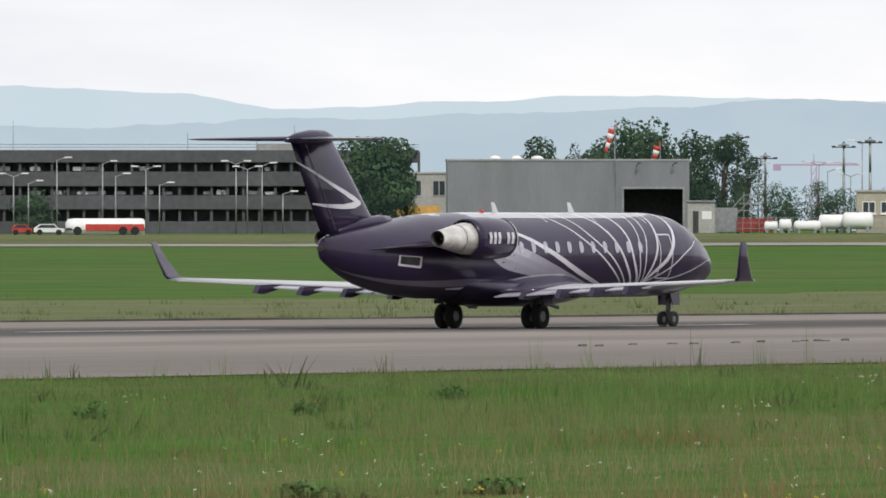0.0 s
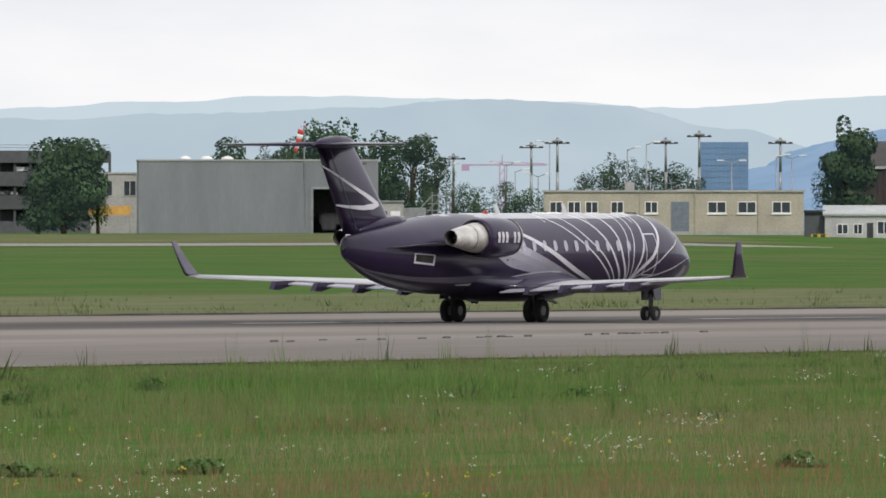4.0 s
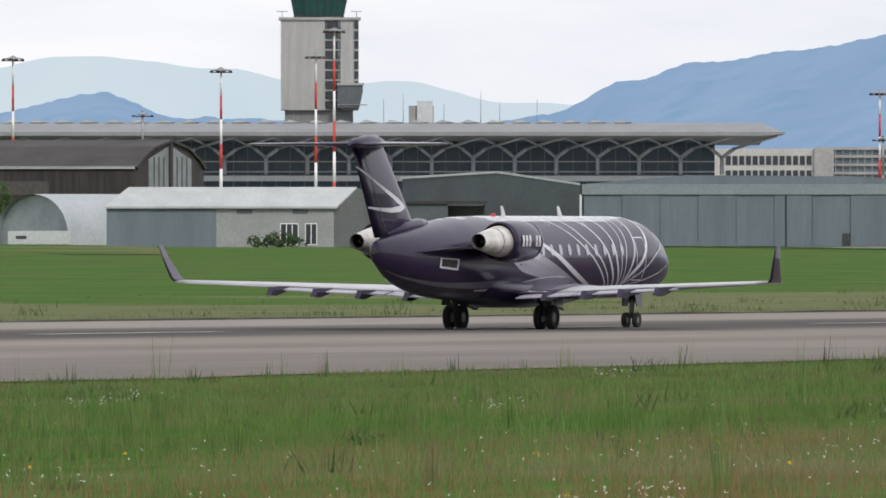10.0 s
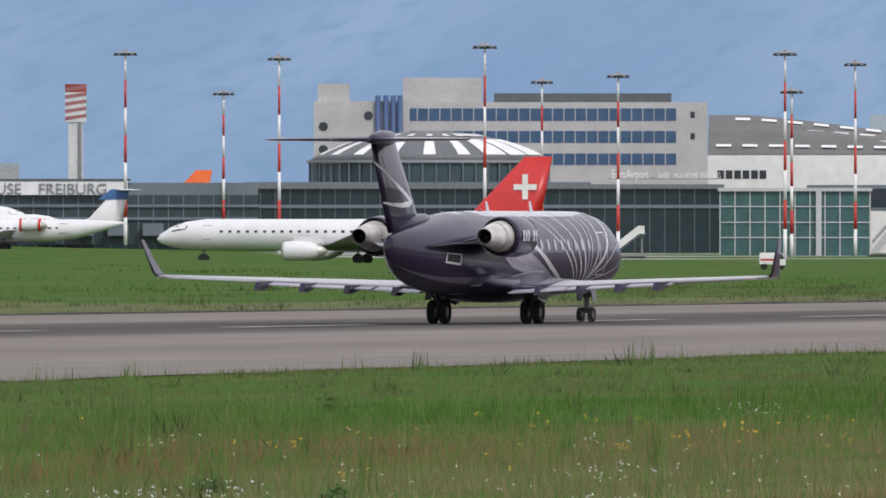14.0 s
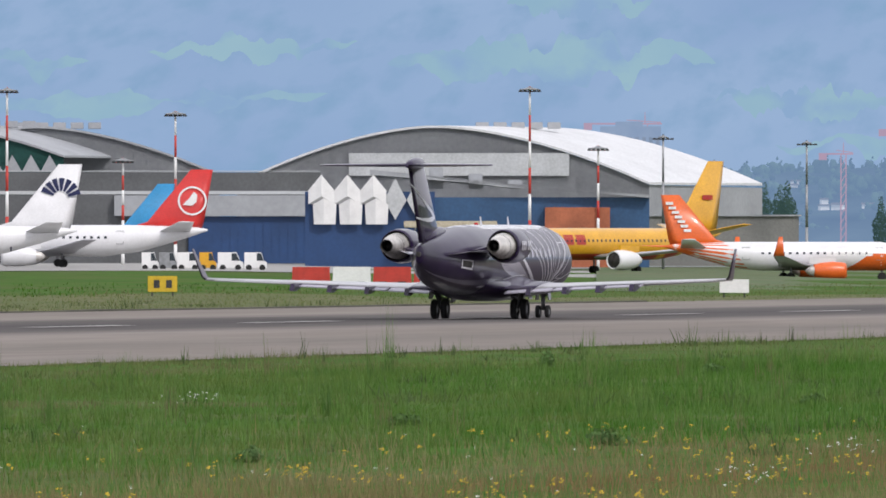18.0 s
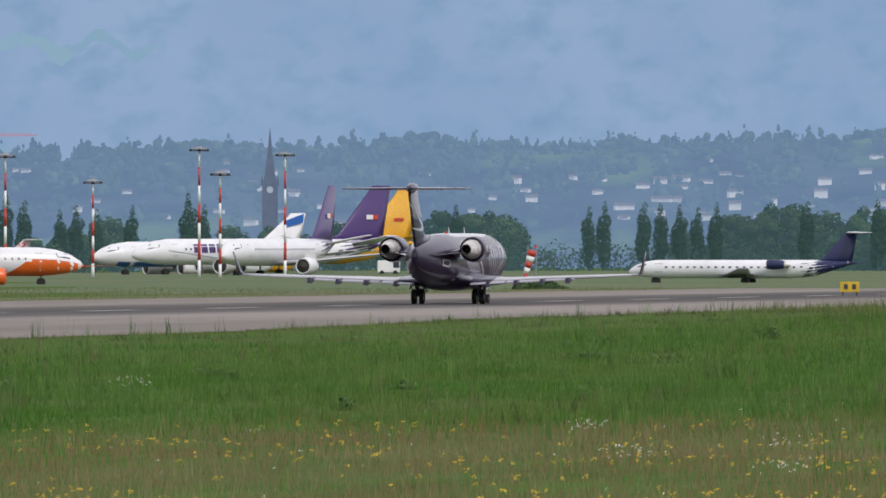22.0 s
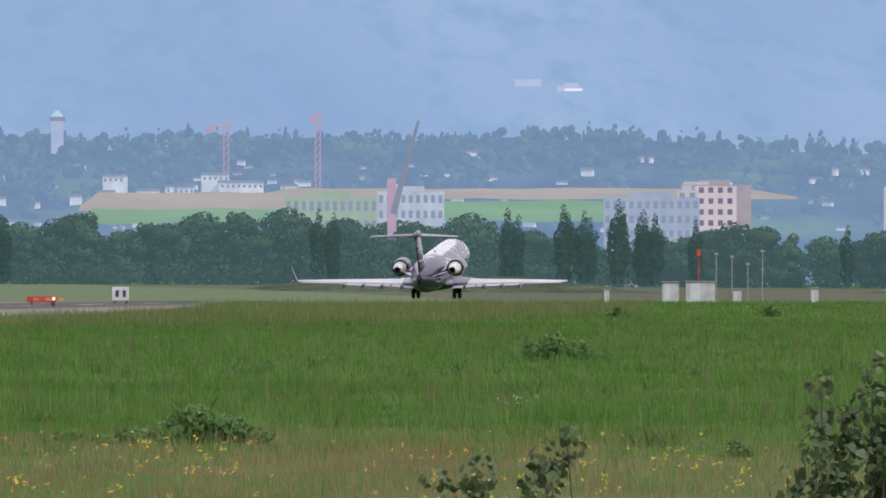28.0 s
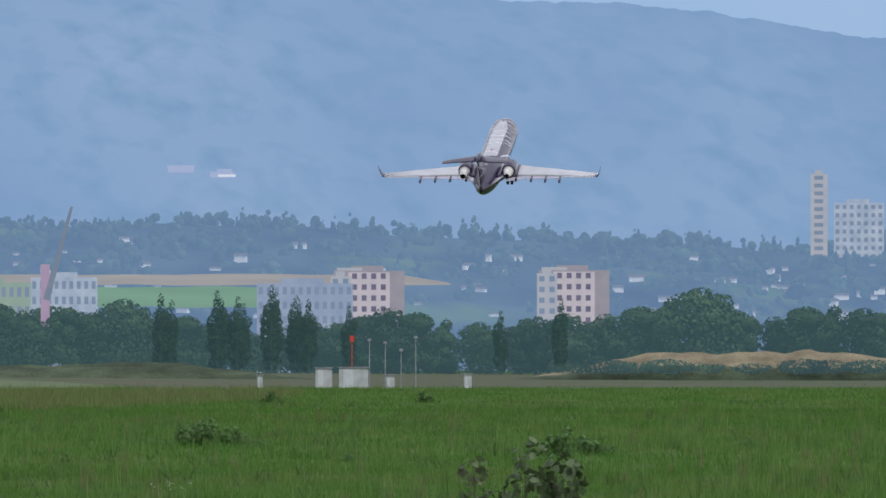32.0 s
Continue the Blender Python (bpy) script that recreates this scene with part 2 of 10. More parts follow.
def ring_y(y, cx, cz, rx, rz=None, n=28):
    rz = rx if rz is None else rz
    return [(cx + rx * math.cos(2 * math.pi * i / n), y, cz + rz * math.sin(2 * math.pi * i / n)) for i in range(n)]


def foil(lead, chord, thick, axis="z", n=9):
    """A wing section: lead is the leading edge's point, the chord runs towards -y."""
    up, low = [], []
    for i in range(n):
        s = (i / (n - 1)) ** 1.5
        t = thick * chord * 2.6 * (0.6 * math.sqrt(s) - 0.35 * s - 0.25 * s * s)
        up.append((s, t))
        low.append((s, -t * 0.75))
    pts = up + low[-2:0:-1]
    x, y, z = lead
    if axis == "z":
        return [(x, y - s * chord, z + t) for s, t in pts]
    return [(x + t, y - s * chord, z) for s, t in pts]


def interp(x, table):
    """Smooth interpolation in a table of (x, value)."""
    if x <= table[0][0]:
        return table[0][1]
    for (a, u), (b, v) in zip(table, table[1:]):
        if x <= b:
            s = (x - a) / (b - a)
            s = s * s * (3 - 2 * s)
            return u + (v - u) * s
    return table[-1][1]


# Height of the open ground, by bearing from the origin (degrees from the runway's heading) and distance.
APRON = [(-40, 2.6), (-28, 2.4), (-25.5, 2.6), (-24.1, 1.7), (-21.5, 1.5), (-19.6, 0.9), (-18.3, -0.4), (-16, -0.8), (-14, -0.5), (-12.4, -1.4),
         (-11.4, -2.3), (-10, -1.8), (-8, -1.8), (-4, -2.6), (10, -2.6)]


def ground_z(x, y):
    r = math.hypot(x, y)
    a = math.degrees(math.atan2(x, y))
    if y < 0 and r < 700:
        return 0.0
    a = max(-40.0, min(10.0, a)) if y > 0 else -40.0
    r0 = min(1180.0, 190.0 / max(0.05, math.sin(radians(-a)))) if a < -1 else 1180.0
    r1 = max(1560.0, r0 + 380)
    s = max(0.0, min(1.0, (r - r0) / (r1 - r0)))
    return interp(a, APRON) * s


def site(bearing, dist, z=None, turn=0.0):
    """The pose of a thing that faces the origin: x to the right as seen from there, y away."""
    x, y = dist * math.sin(radians(bearing)), dist * math.cos(radians(bearing))
    return pose(x, y, ground_z(x, y) if z is None else z, 0, 0, -bearing + turn)

# ---------------------------------------------------------------- ground, runway, hills
GRASS = mat("grass_ground", (0.043, 0.108, 0.011), 0.95, vary=0.28, scale=0.7, fine=0.05, tint=(0.032, 0.078, 0.008),
            stretch=(1, 0.12, 1), patch=(0.075, 0.112, 0.024), patch_scale=0.2, patch_lo=0.48, patch_hi=0.7, spec=0.05, patch2=(0.085, 0.108, 0.036), patch2_scale=0.06)
OLIVE = mat("mown_verge", (0.1, 0.118, 0.045), 0.95, vary=0.2, scale=0.9, fine=0.12, tint=(0.07, 0.1, 0.032), stretch=(1, 0.12, 1), patch=(0.15, 0.14, 0.07), patch_scale=0.35, spec=0.1, bump=0.5, bump_scale=2.0)


def build_ground():
    near = [-700 + 50 * i for i in range(10)] + [-200 + 8 * i for i in range(33)] + [64 + 40 * i for i in range(10)]
    xs = [-4900, -4200, -3600, -3100, -2700, -2400] + [-2200 + 60 * i for i in range(25)] + near + [550, 800, 1200, 2000, 3200, 4900]
    ys = [-4900, -3000, -1600, -800, -400] + [-300 + 15 * i for i in range(100)] + [1200 + 30 * i for i in range(62)] + [3100, 3400, 3800, 4300, 4900]
    verts = [(x, y, ground_z(x, y)) for y in ys for x in xs]
    n = len(xs)
    faces = [(j * n + i, j * n + i + 1, (j + 1) * n + i + 1, (j + 1) * n + i) for j in range(len(ys) - 1) for i in range(n - 1)]
    me = bpy.data.meshes.new("ground")
    me.from_pydata(verts, [], faces)
    for p in me.polygons:
        p.use_smooth = True
    me.materials.append(GRASS)
    tagged(new("ground", me), "open airfield of uneven green and dry grass", "ground", kind="structure")


build_ground()

NEAR_EDGE = [(-700, -75), (-200, -80), (90, -84), (180, -89), (300, -99), (400, -105), (600, -110), (700, -118), (900, -123), (1000, -130), (1190, -150)]
CENTRE = [(-700, -215), (-200, -183), (0, -168), (150, -159), (250, -153.6), (300, -150.5), (354, -148.7), (440, -147.7), (550, -147.43), (1700, -147.43)]
ASPHALT = mat("runway_asphalt", (0.235, 0.208, 0.184), 0.95, vary=0.07, scale=0.05, fine=0.08, stretch=(1, 0.15, 1), patch=(0.275, 0.248, 0.225), patch_scale=0.03, spec=0.08)
RUBBER = mat("rubbered_asphalt", (0.1, 0.095, 0.094), 0.8, vary=0.14, scale=0.3, fine=0.1, stretch=(1, 0.05, 1), spec=0.3)
MARKING = mat("worn_marking", (0.42, 0.41, 0.39), 0.8, vary=0.2, scale=0.5, stretch=(1, 0.2, 1))


def along(table, y):
    for (a, u), (b, v) in zip(table, table[1:]):
        if y <= b:
            return u + (v - u) * (y - a) / (b - a)
    return table[-1][1]


def edge_x(y):
    return along(NEAR_EDGE, y)


def centre_x(y):
    return along(CENTRE, y)


def strip(name, left, right, y0, y1, z, material, label, category, step=20, ragged=0.0):
    rnd = random.Random(name)
    ys = [y0 + step * i for i in range(int((y1 - y0) / step) + 1)]
    rings = []
    for y in ys:
        a, b = left(y) + rnd.uniform(-ragged, ragged), right(y) + rnd.uniform(-ragged, ragged)
        cols = [a + (b - a) * k / 12 for k in range(13)]
        rings.append([(x, y, ground_z(x, y) + z) for x in cols])
    bm = loft(rings, close=False, caps=False)
    across = bm.loops.layers.uv.new("across")
    for f in bm.faces:
        if f.normal.z < 0:
            f.normal_flip()
        for lp in f.loops:
            lp[across].uv = ((lp.vert.co.x - centre_x(lp.vert.co.y)) / 100, lp.vert.co.y / 100)
    return tagged(part(name, bm, material), label, category, kind="structure")


def rubber_stains(m):
    """Tyre rubber along the middle of the asphalt: dark bands with soft, streaky edges."""
    nt = m.node_tree
    b = nt.nodes["Principled BSDF"]
    base = b.inputs["Base Color"].links[0].from_socket

    def node(kind, **values):
        n = nt.nodes.new(kind)
        for k, v in values.items():
            n.inputs[k].default_value = v
        return n
    uv = nt.nodes.new("ShaderNodeUVMap")
    uv.uv_map = "across"
    sep = nt.nodes.new("ShaderNodeSeparateXYZ")
    stretch = node("ShaderNodeMapping", Scale=(160.0, 2.5, 1.0))
    streak = node("ShaderNodeTexNoise", Scale=1.0, Detail=5.0)
    nt.links.new(uv.outputs["UV"], sep.inputs["Vector"])
    nt.links.new(uv.outputs["UV"], stretch.inputs["Vector"])
    nt.links.new(stretch.outputs["Vector"], streak.inputs["Vector"])
    wob = nt.nodes.new("ShaderNodeMath")
    wob.operation = "MULTIPLY_ADD"
    wob.inputs[1].default_value, wob.inputs[2].default_value = 0.035, -0.0175
    nt.links.new(streak.outputs["Fac"], wob.inputs[0])
    pos = nt.nodes.new("ShaderNodeMath")
    pos.operation = "ADD"
    nt.links.new(sep.outputs["X"], pos.inputs[0])
    nt.links.new(wob.outputs["Value"], pos.inputs[1])
    ramp = nt.nodes.new("ShaderNodeValToRGB")
    rng = node("ShaderNodeMapRange", **{"From Min": -0.4, "From Max": 0.7})
    nt.links.new(pos.outputs["Value"], rng.inputs["Value"])
    nt.links.new(rng.outputs["Result"], ramp.inputs["Fac"])
    e = ramp.color_ramp.elements
    e[0].position, e[0].color = 0.0, (0.1, 0.1, 0.1, 1)
    e[1].position, e[1].color = 1.0, (0.32, 0.32, 0.32, 1)
    for d, v in ((-16, 0.02), (-11, 0.8), (-3, 1.0), (5, 0.85), (11, 0.06), (19, 0.0), (26, 0.3), (33, 0.1), (44, 0.34)):
        x = e.new((d + 40) / 110)
        x.color = (v, v, v, 1)
    mixc = nt.nodes.new("ShaderNodeMix")
    mixc.data_type = "RGBA"
    mixc.inputs[7].default_value = (0.05, 0.047, 0.05, 1)
    amount = nt.nodes.new("ShaderNodeMath")
    amount.operation = "MULTIPLY"
    thin = node("ShaderNodeMapRange", **{"From Min": 0.25, "From Max": 0.75, "To Min": 0.75, "To Max": 1.0})
    nt.links.new(streak.outputs["Fac"], thin.inputs["Value"])
    nt.links.new(ramp.outputs["Color"], amount.inputs[0])
    nt.links.new(thin.outputs["Result"], amount.inputs[1])
    nt.links.new(amount.outputs["Value"], mixc.inputs[0])
    nt.links.new(base, mixc.inputs[6])
    nt.links.new(mixc.outputs[2], b.inputs["Base Color"])


rubber_stains(ASPHALT)
strip("runway", lambda y: centre_x(y) - 31.0, edge_x, -700, 1190, 0.03, ASPHALT, "worn grey asphalt runway with rubber-darkened middle", "runway", 6, 0.5)
strip("mown_verge", lambda y: centre_x(y) - 31.0 - 62.0 + 9 * noise.noise(Vector((0, y * 0.02, 3))), lambda y: centre_x(y) - 29.0, -700, 1190, 0.018, OLIVE, "olive mown grass verge along the runway", "grass", 10, 3.0)
strip("taxiway", lambda y: -560.0 - 0.3 * y, lambda y: -535.0 - 0.3 * y, -200, 1500, 0.05, mat("pale_concrete", (0.36, 0.35, 0.33), 0.9, vary=0.08, scale=0.1),
      "pale concrete taxiway crossing the grass", "taxiway")


def edge_lip():
    """The low earth edge where the far grass meets the asphalt, painted dark for its shadow."""
    rings = []
    for k in range(140):
        y = -200 + 7.3 * k
        x = centre_x(y) - 30.6
        h = 0.07 + 0.05 * noise.noise(Vector((0, y * 0.15, 5)))
        rings.append([(x, y, 0.02), (x - 0.05, y, 0.02 + h), (x - 0.5, y, 0.03 + h), (x - 0.9, y, 0.0)])
    tagged(part("runway_edge", loft(rings, close=False), mat("shadowed_edge_soil", (0.045, 0.042, 0.028), 0.95, vary=0.3, scale=0.5)), "low earth edge along the runway, painted dark for its shadow", "edge", kind="structure")


edge_lip()


def apron():
    """Concrete apron in front of the terminals and cargo halls."""
    rings = []
    for i in range(81):
        b = radians(-24.2 + 15.0 * i / 80)
        near = 1880 + 25 * noise.noise(Vector((i * 0.1, 7, 0)))
        rings.append([(d * math.sin(b), d * math.cos(b), ground_z(d * math.sin(b), d * math.cos(b)) + 0.03) for d in (near, 2100, 2300, 2500, 2750)])
    bm = loft(rings, close=False)
    for f in bm.faces:
        if f.normal.z < 0:
            f.normal_flip()
    tagged(part("apron", bm, mat("apron_concrete", (0.33, 0.325, 0.31), 0.9, vary=0.08, scale=0.08, fine=0.08, patch=(0.26, 0.255, 0.25), patch_scale=0.03)), "pale concrete apron before the terminals", "apron", kind="structure")


apron()


def far_band(name, b0, b1, near, deep, lift, material, label, category, seed):
    """A band of ground across the airfield's far side, with a wavy edge."""
    rings = []
    for i in range(61):
        b = radians(b0 + (b1 - b0) * i / 60)
        n = near + 0.12 * deep * noise.noise(Vector((i * 0.25, seed, 2)))
        rings.append([(d * math.sin(b), d * math.cos(b), ground_z(d * math.sin(b), d * math.cos(b)) + lift) for d in (n, n + deep * 0.3, n + deep * 0.65, n + deep)])
    bm = loft(rings, close=False)
    for f in bm.faces:
        if f.normal.z < 0:
            f.normal_flip()
    tagged(part(name, bm, material), label, category, kind="structure")


far_band("perimeter_track", -34, -24.6, 1165, 70, 0.06, mat("pale_gravel", (0.27, 0.25, 0.215), 0.95, vary=0.12, scale=0.2, fine=0.1), "pale gravel track across the far grass", "track", 1)
far_band("dry_verge", -34, -23.0, 1255, 270, 0.05, mat("dry_verge_grass", (0.145, 0.135, 0.062), 0.95, vary=0.25, scale=0.15, fine=0.1, tint=(0.085, 0.115, 0.035), patch=(0.06, 0.085, 0.03), patch_scale=0.06, spec=0.05), "dry olive grass before the buildings", "grass", 4)


def far_field(name, b0, b1, skew0, skew1, start, material, label):
    """A field between the runway's end and the tree belt, from one bearing to another."""
    rings = []
    for i in range(61):
        b = radians(b0 + (b1 - b0) * i / 60)
        turn = radians(skew0 + (skew1 - skew0) * i / 60)
        near = min(max(1230.0, start / max(0.06, math.sin(-b))), 1900.0) + 60 * noise.noise(Vector((i * 0.2, 0, 2)))
        ring = []
        for e, lift in ((0, 0.03), (0.08, 0.15), (0.2, 0.3), (0.4, 0.3), (0.6, 0.3), (0.8, 0.3), (1, 0.3)):
            d = near + (2830 - near) * e
            x, y = d * math.sin(b + turn * e), d * math.cos(b + turn * e)
            ring.append((x, y, ground_z(x, y) + lift))
        rings.append(ring)
    bm = loft(rings, close=False)
    for f in bm.faces:
        if f.normal.z < 0:
            f.normal_flip()
    tagged(part(name, bm, material), label, "meadow", kind="structure")


# Haze over the far grass is put into this duller, paler green.
far_field("hay_meadow", -12.5, -6.3, 0, -1.5, 250, mat("hay_meadow", (0.1, 0.138, 0.066), 0.95, vary=0.15, scale=0.05, fine=0.1, tint=(0.082, 0.128, 0.058), patch=(0.13, 0.138, 0.08), patch_scale=0.015, spec=0.1),
          "far meadow before the trees, haze painted in as dull pale green")
far_field("rough_pasture", -6.3, -1.0, -1.5, 0, 250, mat("rough_pasture", (0.075, 0.088, 0.05), 0.95, vary=0.2, scale=0.06, fine=0.15, tint=(0.06, 0.082, 0.042), patch=(0.1, 0.095, 0.06), patch_scale=0.02, spec=0.1),
          "dark rough grassland before the trees")


def runway_marks():
    ob = thing("runway_marking", pose(0, 0, 0), "worn pale centreline dashes on the runway", "marking", kind="structure")
    for k in range(36):
        y = 30 + k * 32
        bm = bmesh.new()
        vs = [bm.verts.new((x, yy, 0.07)) for x, yy in ((centre_x(y) - 0.45, y), (centre_x(y) + 0.45, y), (centre_x(y + 14) + 0.45, y + 14), (centre_x(y + 14) - 0.45, y + 14))]
        bm.faces.new(vs)
        part("dash", bm, MARKING, ob)


runway_marks()

def runway_bumps():
    """Small dark tar lumps in a broken row across the asphalt."""
    r = random.Random(8)
    ob = thing("tar_patch_row", pose(0, 0, 0), "broken row of small dark tar lumps on the runway", "patches", kind="structure")
    for x, y in [(-115.6, 178.3), (-115.2, 178.5), (-117.3, 185.0), (-117.3, 187.5), (-116.8, 187.8), (-117.7, 192.4), (-118.1, 194.9), (-118.2, 197.4), (-119.0, 199.7), (-118.7, 199.9), (-118.5, 200.0), (-119.0, 202.4), (-120.5, 209.9), (-121.1, 212.4), (-121.7, 214.9), (-121.5, 215.0), (-121.3, 215.1), (-122.1, 217.6), (-121.9, 217.7), (-121.6, 217.8), (-122.7, 223.1)]:
        w, h = r.uniform(0.035, 0.085), r.uniform(0.03, 0.06)
        part("tar_lump", prism([(x - w, 0.03), (x + w, 0.03), (x + 0.6 * w, 0.03 + h), (x - 0.5 * w, 0.03 + h * 0.8)], y - 0.2, y + 0.2), RUBBER, ob)


runway_bumps()

# Far ridges: crest height over bearing.
FAR = [(-45, 46), (-28, 46), (-27.4, 43), (-27, 39), (-26.3, 41), (-26, 43), (-24.9, 41), (-24.5, 39.5), (-23.7, 43), (-23.35, 50), (-22.92, 55), (-22.4, 51),
       (-22.05, 45), (-21.8, 47), (-21.4, 41), (-20.6, 36), (-15, 30)]
NORTH = [(-45, 30), (-27.4, 33.5), (-26, 37), (-25.2, 40), (-24.7, 38.5), (-24.35, 32), (-23.9, 24), (-23.5, 8), (-23, 0)]
MID = [(-24.6, 10), (-24.2, 24), (-23.7, 30), (-23.34, 36), (-22.85, 42), (-22.55, 34), (-21.6, 32), (-21.3, 35.5), (-21, 46), (-20.77, 51), (-20.4, 53), (-20, 60),
       (-19.7, 64), (-19.25, 66), (-18.2, 74), (-16, 95), (-12, 112), (-8, 106), (-5.7, 98), (-4.6, 94), (-3.85, 86), (0, 70), (10, 55)]
TOWN = [(-14.5, 6), (-13, 12), (-11.9, 18), (-10.7, 24), (-9.8, 25), (-8.9, 26), (-8.1, 28), (-7.6, 29), (-6.9, 30), (-6.1, 31), (-5.4, 28), (-4.6, 26), (-4, 24), (0, 18), (6, 10)]


def ridge(name, crest, dist, depth, b0, b1, step, rough, material, label, base=-4.0, rows=8):
    rings = []
    n = int((b1 - b0) / step)
    for j in range(rows + 1):
        s = j / rows
        ring = []
        for i in range(n + 1):
            b = b0 + step * i
            d = dist - depth * (1 - s)
            p = Vector((d * math.sin(radians(b)), d * math.cos(radians(b)), 0))
            c = interp(b, crest)
            z = base + (c - base) * s ** 0.8
            z += rough * noise.fractal(p * 0.02, 1.0, 2.0, 5) * (0.4 + 0.6 * s) + 0.35 * rough * noise.noise(p * 0.11) * s + 0.22 * rough * noise.noise(p * 0.4) * s
            ring.append((p.x, p.y, z))
        rings.append(ring)
    bm = loft(rings, close=False, caps=False)
    return tagged(part(name, bm, material, smooth=True), label, "hills", kind="structure")


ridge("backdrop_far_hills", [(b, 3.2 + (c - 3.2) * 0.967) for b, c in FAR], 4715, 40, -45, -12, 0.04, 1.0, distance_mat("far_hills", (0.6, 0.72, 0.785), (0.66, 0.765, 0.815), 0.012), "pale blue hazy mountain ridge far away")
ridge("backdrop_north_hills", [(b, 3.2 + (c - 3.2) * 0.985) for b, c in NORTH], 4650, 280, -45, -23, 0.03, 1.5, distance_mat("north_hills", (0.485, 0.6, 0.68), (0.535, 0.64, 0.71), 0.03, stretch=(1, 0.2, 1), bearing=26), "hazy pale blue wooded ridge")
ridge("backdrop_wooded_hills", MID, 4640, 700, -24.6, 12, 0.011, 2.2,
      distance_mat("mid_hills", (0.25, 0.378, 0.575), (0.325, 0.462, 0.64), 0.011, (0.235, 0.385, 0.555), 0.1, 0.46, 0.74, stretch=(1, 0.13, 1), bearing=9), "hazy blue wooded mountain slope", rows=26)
# Added self-lit pale blue sheet in place of the hazy sky past the slope.
ridge("backdrop_haze_sky", [(-13, 96), (-9, 112), (-5, 122), (0, 120), (12, 108)], 4715, 40, -13, 12, 0.04, 1.0, distance_mat("haze_sky", (0.37, 0.535, 0.74), (0.42, 0.58, 0.77), 0.012), "added pale blue sheet standing in for hazy sky")
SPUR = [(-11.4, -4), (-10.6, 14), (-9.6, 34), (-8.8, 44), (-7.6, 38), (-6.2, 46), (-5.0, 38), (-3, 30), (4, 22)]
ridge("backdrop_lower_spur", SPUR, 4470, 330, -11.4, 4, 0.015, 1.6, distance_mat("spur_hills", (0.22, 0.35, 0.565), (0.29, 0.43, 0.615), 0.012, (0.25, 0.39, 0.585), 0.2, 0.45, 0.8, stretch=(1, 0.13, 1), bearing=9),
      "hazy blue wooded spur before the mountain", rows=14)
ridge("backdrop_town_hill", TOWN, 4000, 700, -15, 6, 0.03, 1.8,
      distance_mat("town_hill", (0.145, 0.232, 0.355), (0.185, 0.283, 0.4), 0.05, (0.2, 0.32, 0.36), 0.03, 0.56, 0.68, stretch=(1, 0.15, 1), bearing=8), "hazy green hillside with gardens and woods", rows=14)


def hill_meadow(b0, b1, s0, s1, seed):
    """A pale meadow on the mountain slope, with a ragged wooded outline."""
    n, rings = 90, []
    for j in range(11):
        ring = []
        for i in range(n + 1):
            b = b0 + (b1 - b0) * i / n
            wild = noise.fractal(Vector((i * 0.11, seed * 7.3, 0 if j < 5 else 9)), 0.8, 2.0, 5)
            edge = max(0.01, math.sin(math.pi * i / n) ** 0.6 * (0.55 + 0.75 * wild))
            s = (s0 + s1) / 2 + (s1 - s0) * (j / 10 - 0.5) * edge + 0.035 * noise.noise(Vector((i * 0.07, seed, 4)))
            d = 4640 - 700 * (1 - s) - 14
            ring.append((d * math.sin(radians(b)), d * math.cos(radians(b)), -4 + (interp(b, MID) + 4) * s ** 0.8 + 1.5))
        rings.append(ring)
    tagged(part("hill_meadow", loft(rings, close=False), MEADOW_FAR, smooth=True), "pale green meadow on the hazy mountain slope", "meadow", kind="structure")


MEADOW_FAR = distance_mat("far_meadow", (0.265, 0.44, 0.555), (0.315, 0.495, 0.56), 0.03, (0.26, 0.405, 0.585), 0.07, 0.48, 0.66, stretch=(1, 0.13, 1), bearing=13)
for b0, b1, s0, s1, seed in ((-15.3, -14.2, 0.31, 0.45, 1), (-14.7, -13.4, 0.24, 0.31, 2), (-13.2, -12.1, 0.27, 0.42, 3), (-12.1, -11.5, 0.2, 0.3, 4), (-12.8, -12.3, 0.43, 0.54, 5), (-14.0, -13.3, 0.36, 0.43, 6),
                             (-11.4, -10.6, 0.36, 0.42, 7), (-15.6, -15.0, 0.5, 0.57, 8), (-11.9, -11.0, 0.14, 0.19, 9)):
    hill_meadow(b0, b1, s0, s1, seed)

# ---------------------------------------------------------------- the departing regional jet
LAVENDER = mat("lavender_paint", (0.15, 0.135, 0.19), 0.36, vary=0.05, scale=0.8, fine=0.03, coat=1.0)
PURPLE = mat("aubergine_paint", (0.02, 0.0105, 0.04), 0.35, 0.0, vary=0.08, scale=0.7, fine=0.03, coat=0.5, spec=0.2)
LILAC = mat("lilac_paint", (0.33, 0.315, 0.38), 0.32, vary=0.06, scale=0.8, fine=0.03, coat=1.0)
RED_LAMP = mat("red_lamp_glass", (0.4, 0.02, 0.02), 0.2, vary=0.05, scale=4)
SILVER = mat("pale_livery", (0.62, 0.61, 0.66), 0.3, vary=0.05, scale=0.8, fine=0.03, coat=0.4)
WINGGREY = mat("wing_grey", (0.46, 0.46, 0.49), 0.4, vary=0.06, scale=0.9, fine=0.05)
BARE = mat("bare_metal", (0.74, 0.71, 0.67), 0.42, 0.35, vary=0.2, scale=2.0, fine=0.12)
SOOT = mat("sooted_metal", (0.06, 0.056, 0.052), 0.6, 0.4, vary=0.25, scale=2.0)
TYRE = mat("tyre_rubber", (0.018, 0.018, 0.019), 0.85, vary=0.15, scale=5)
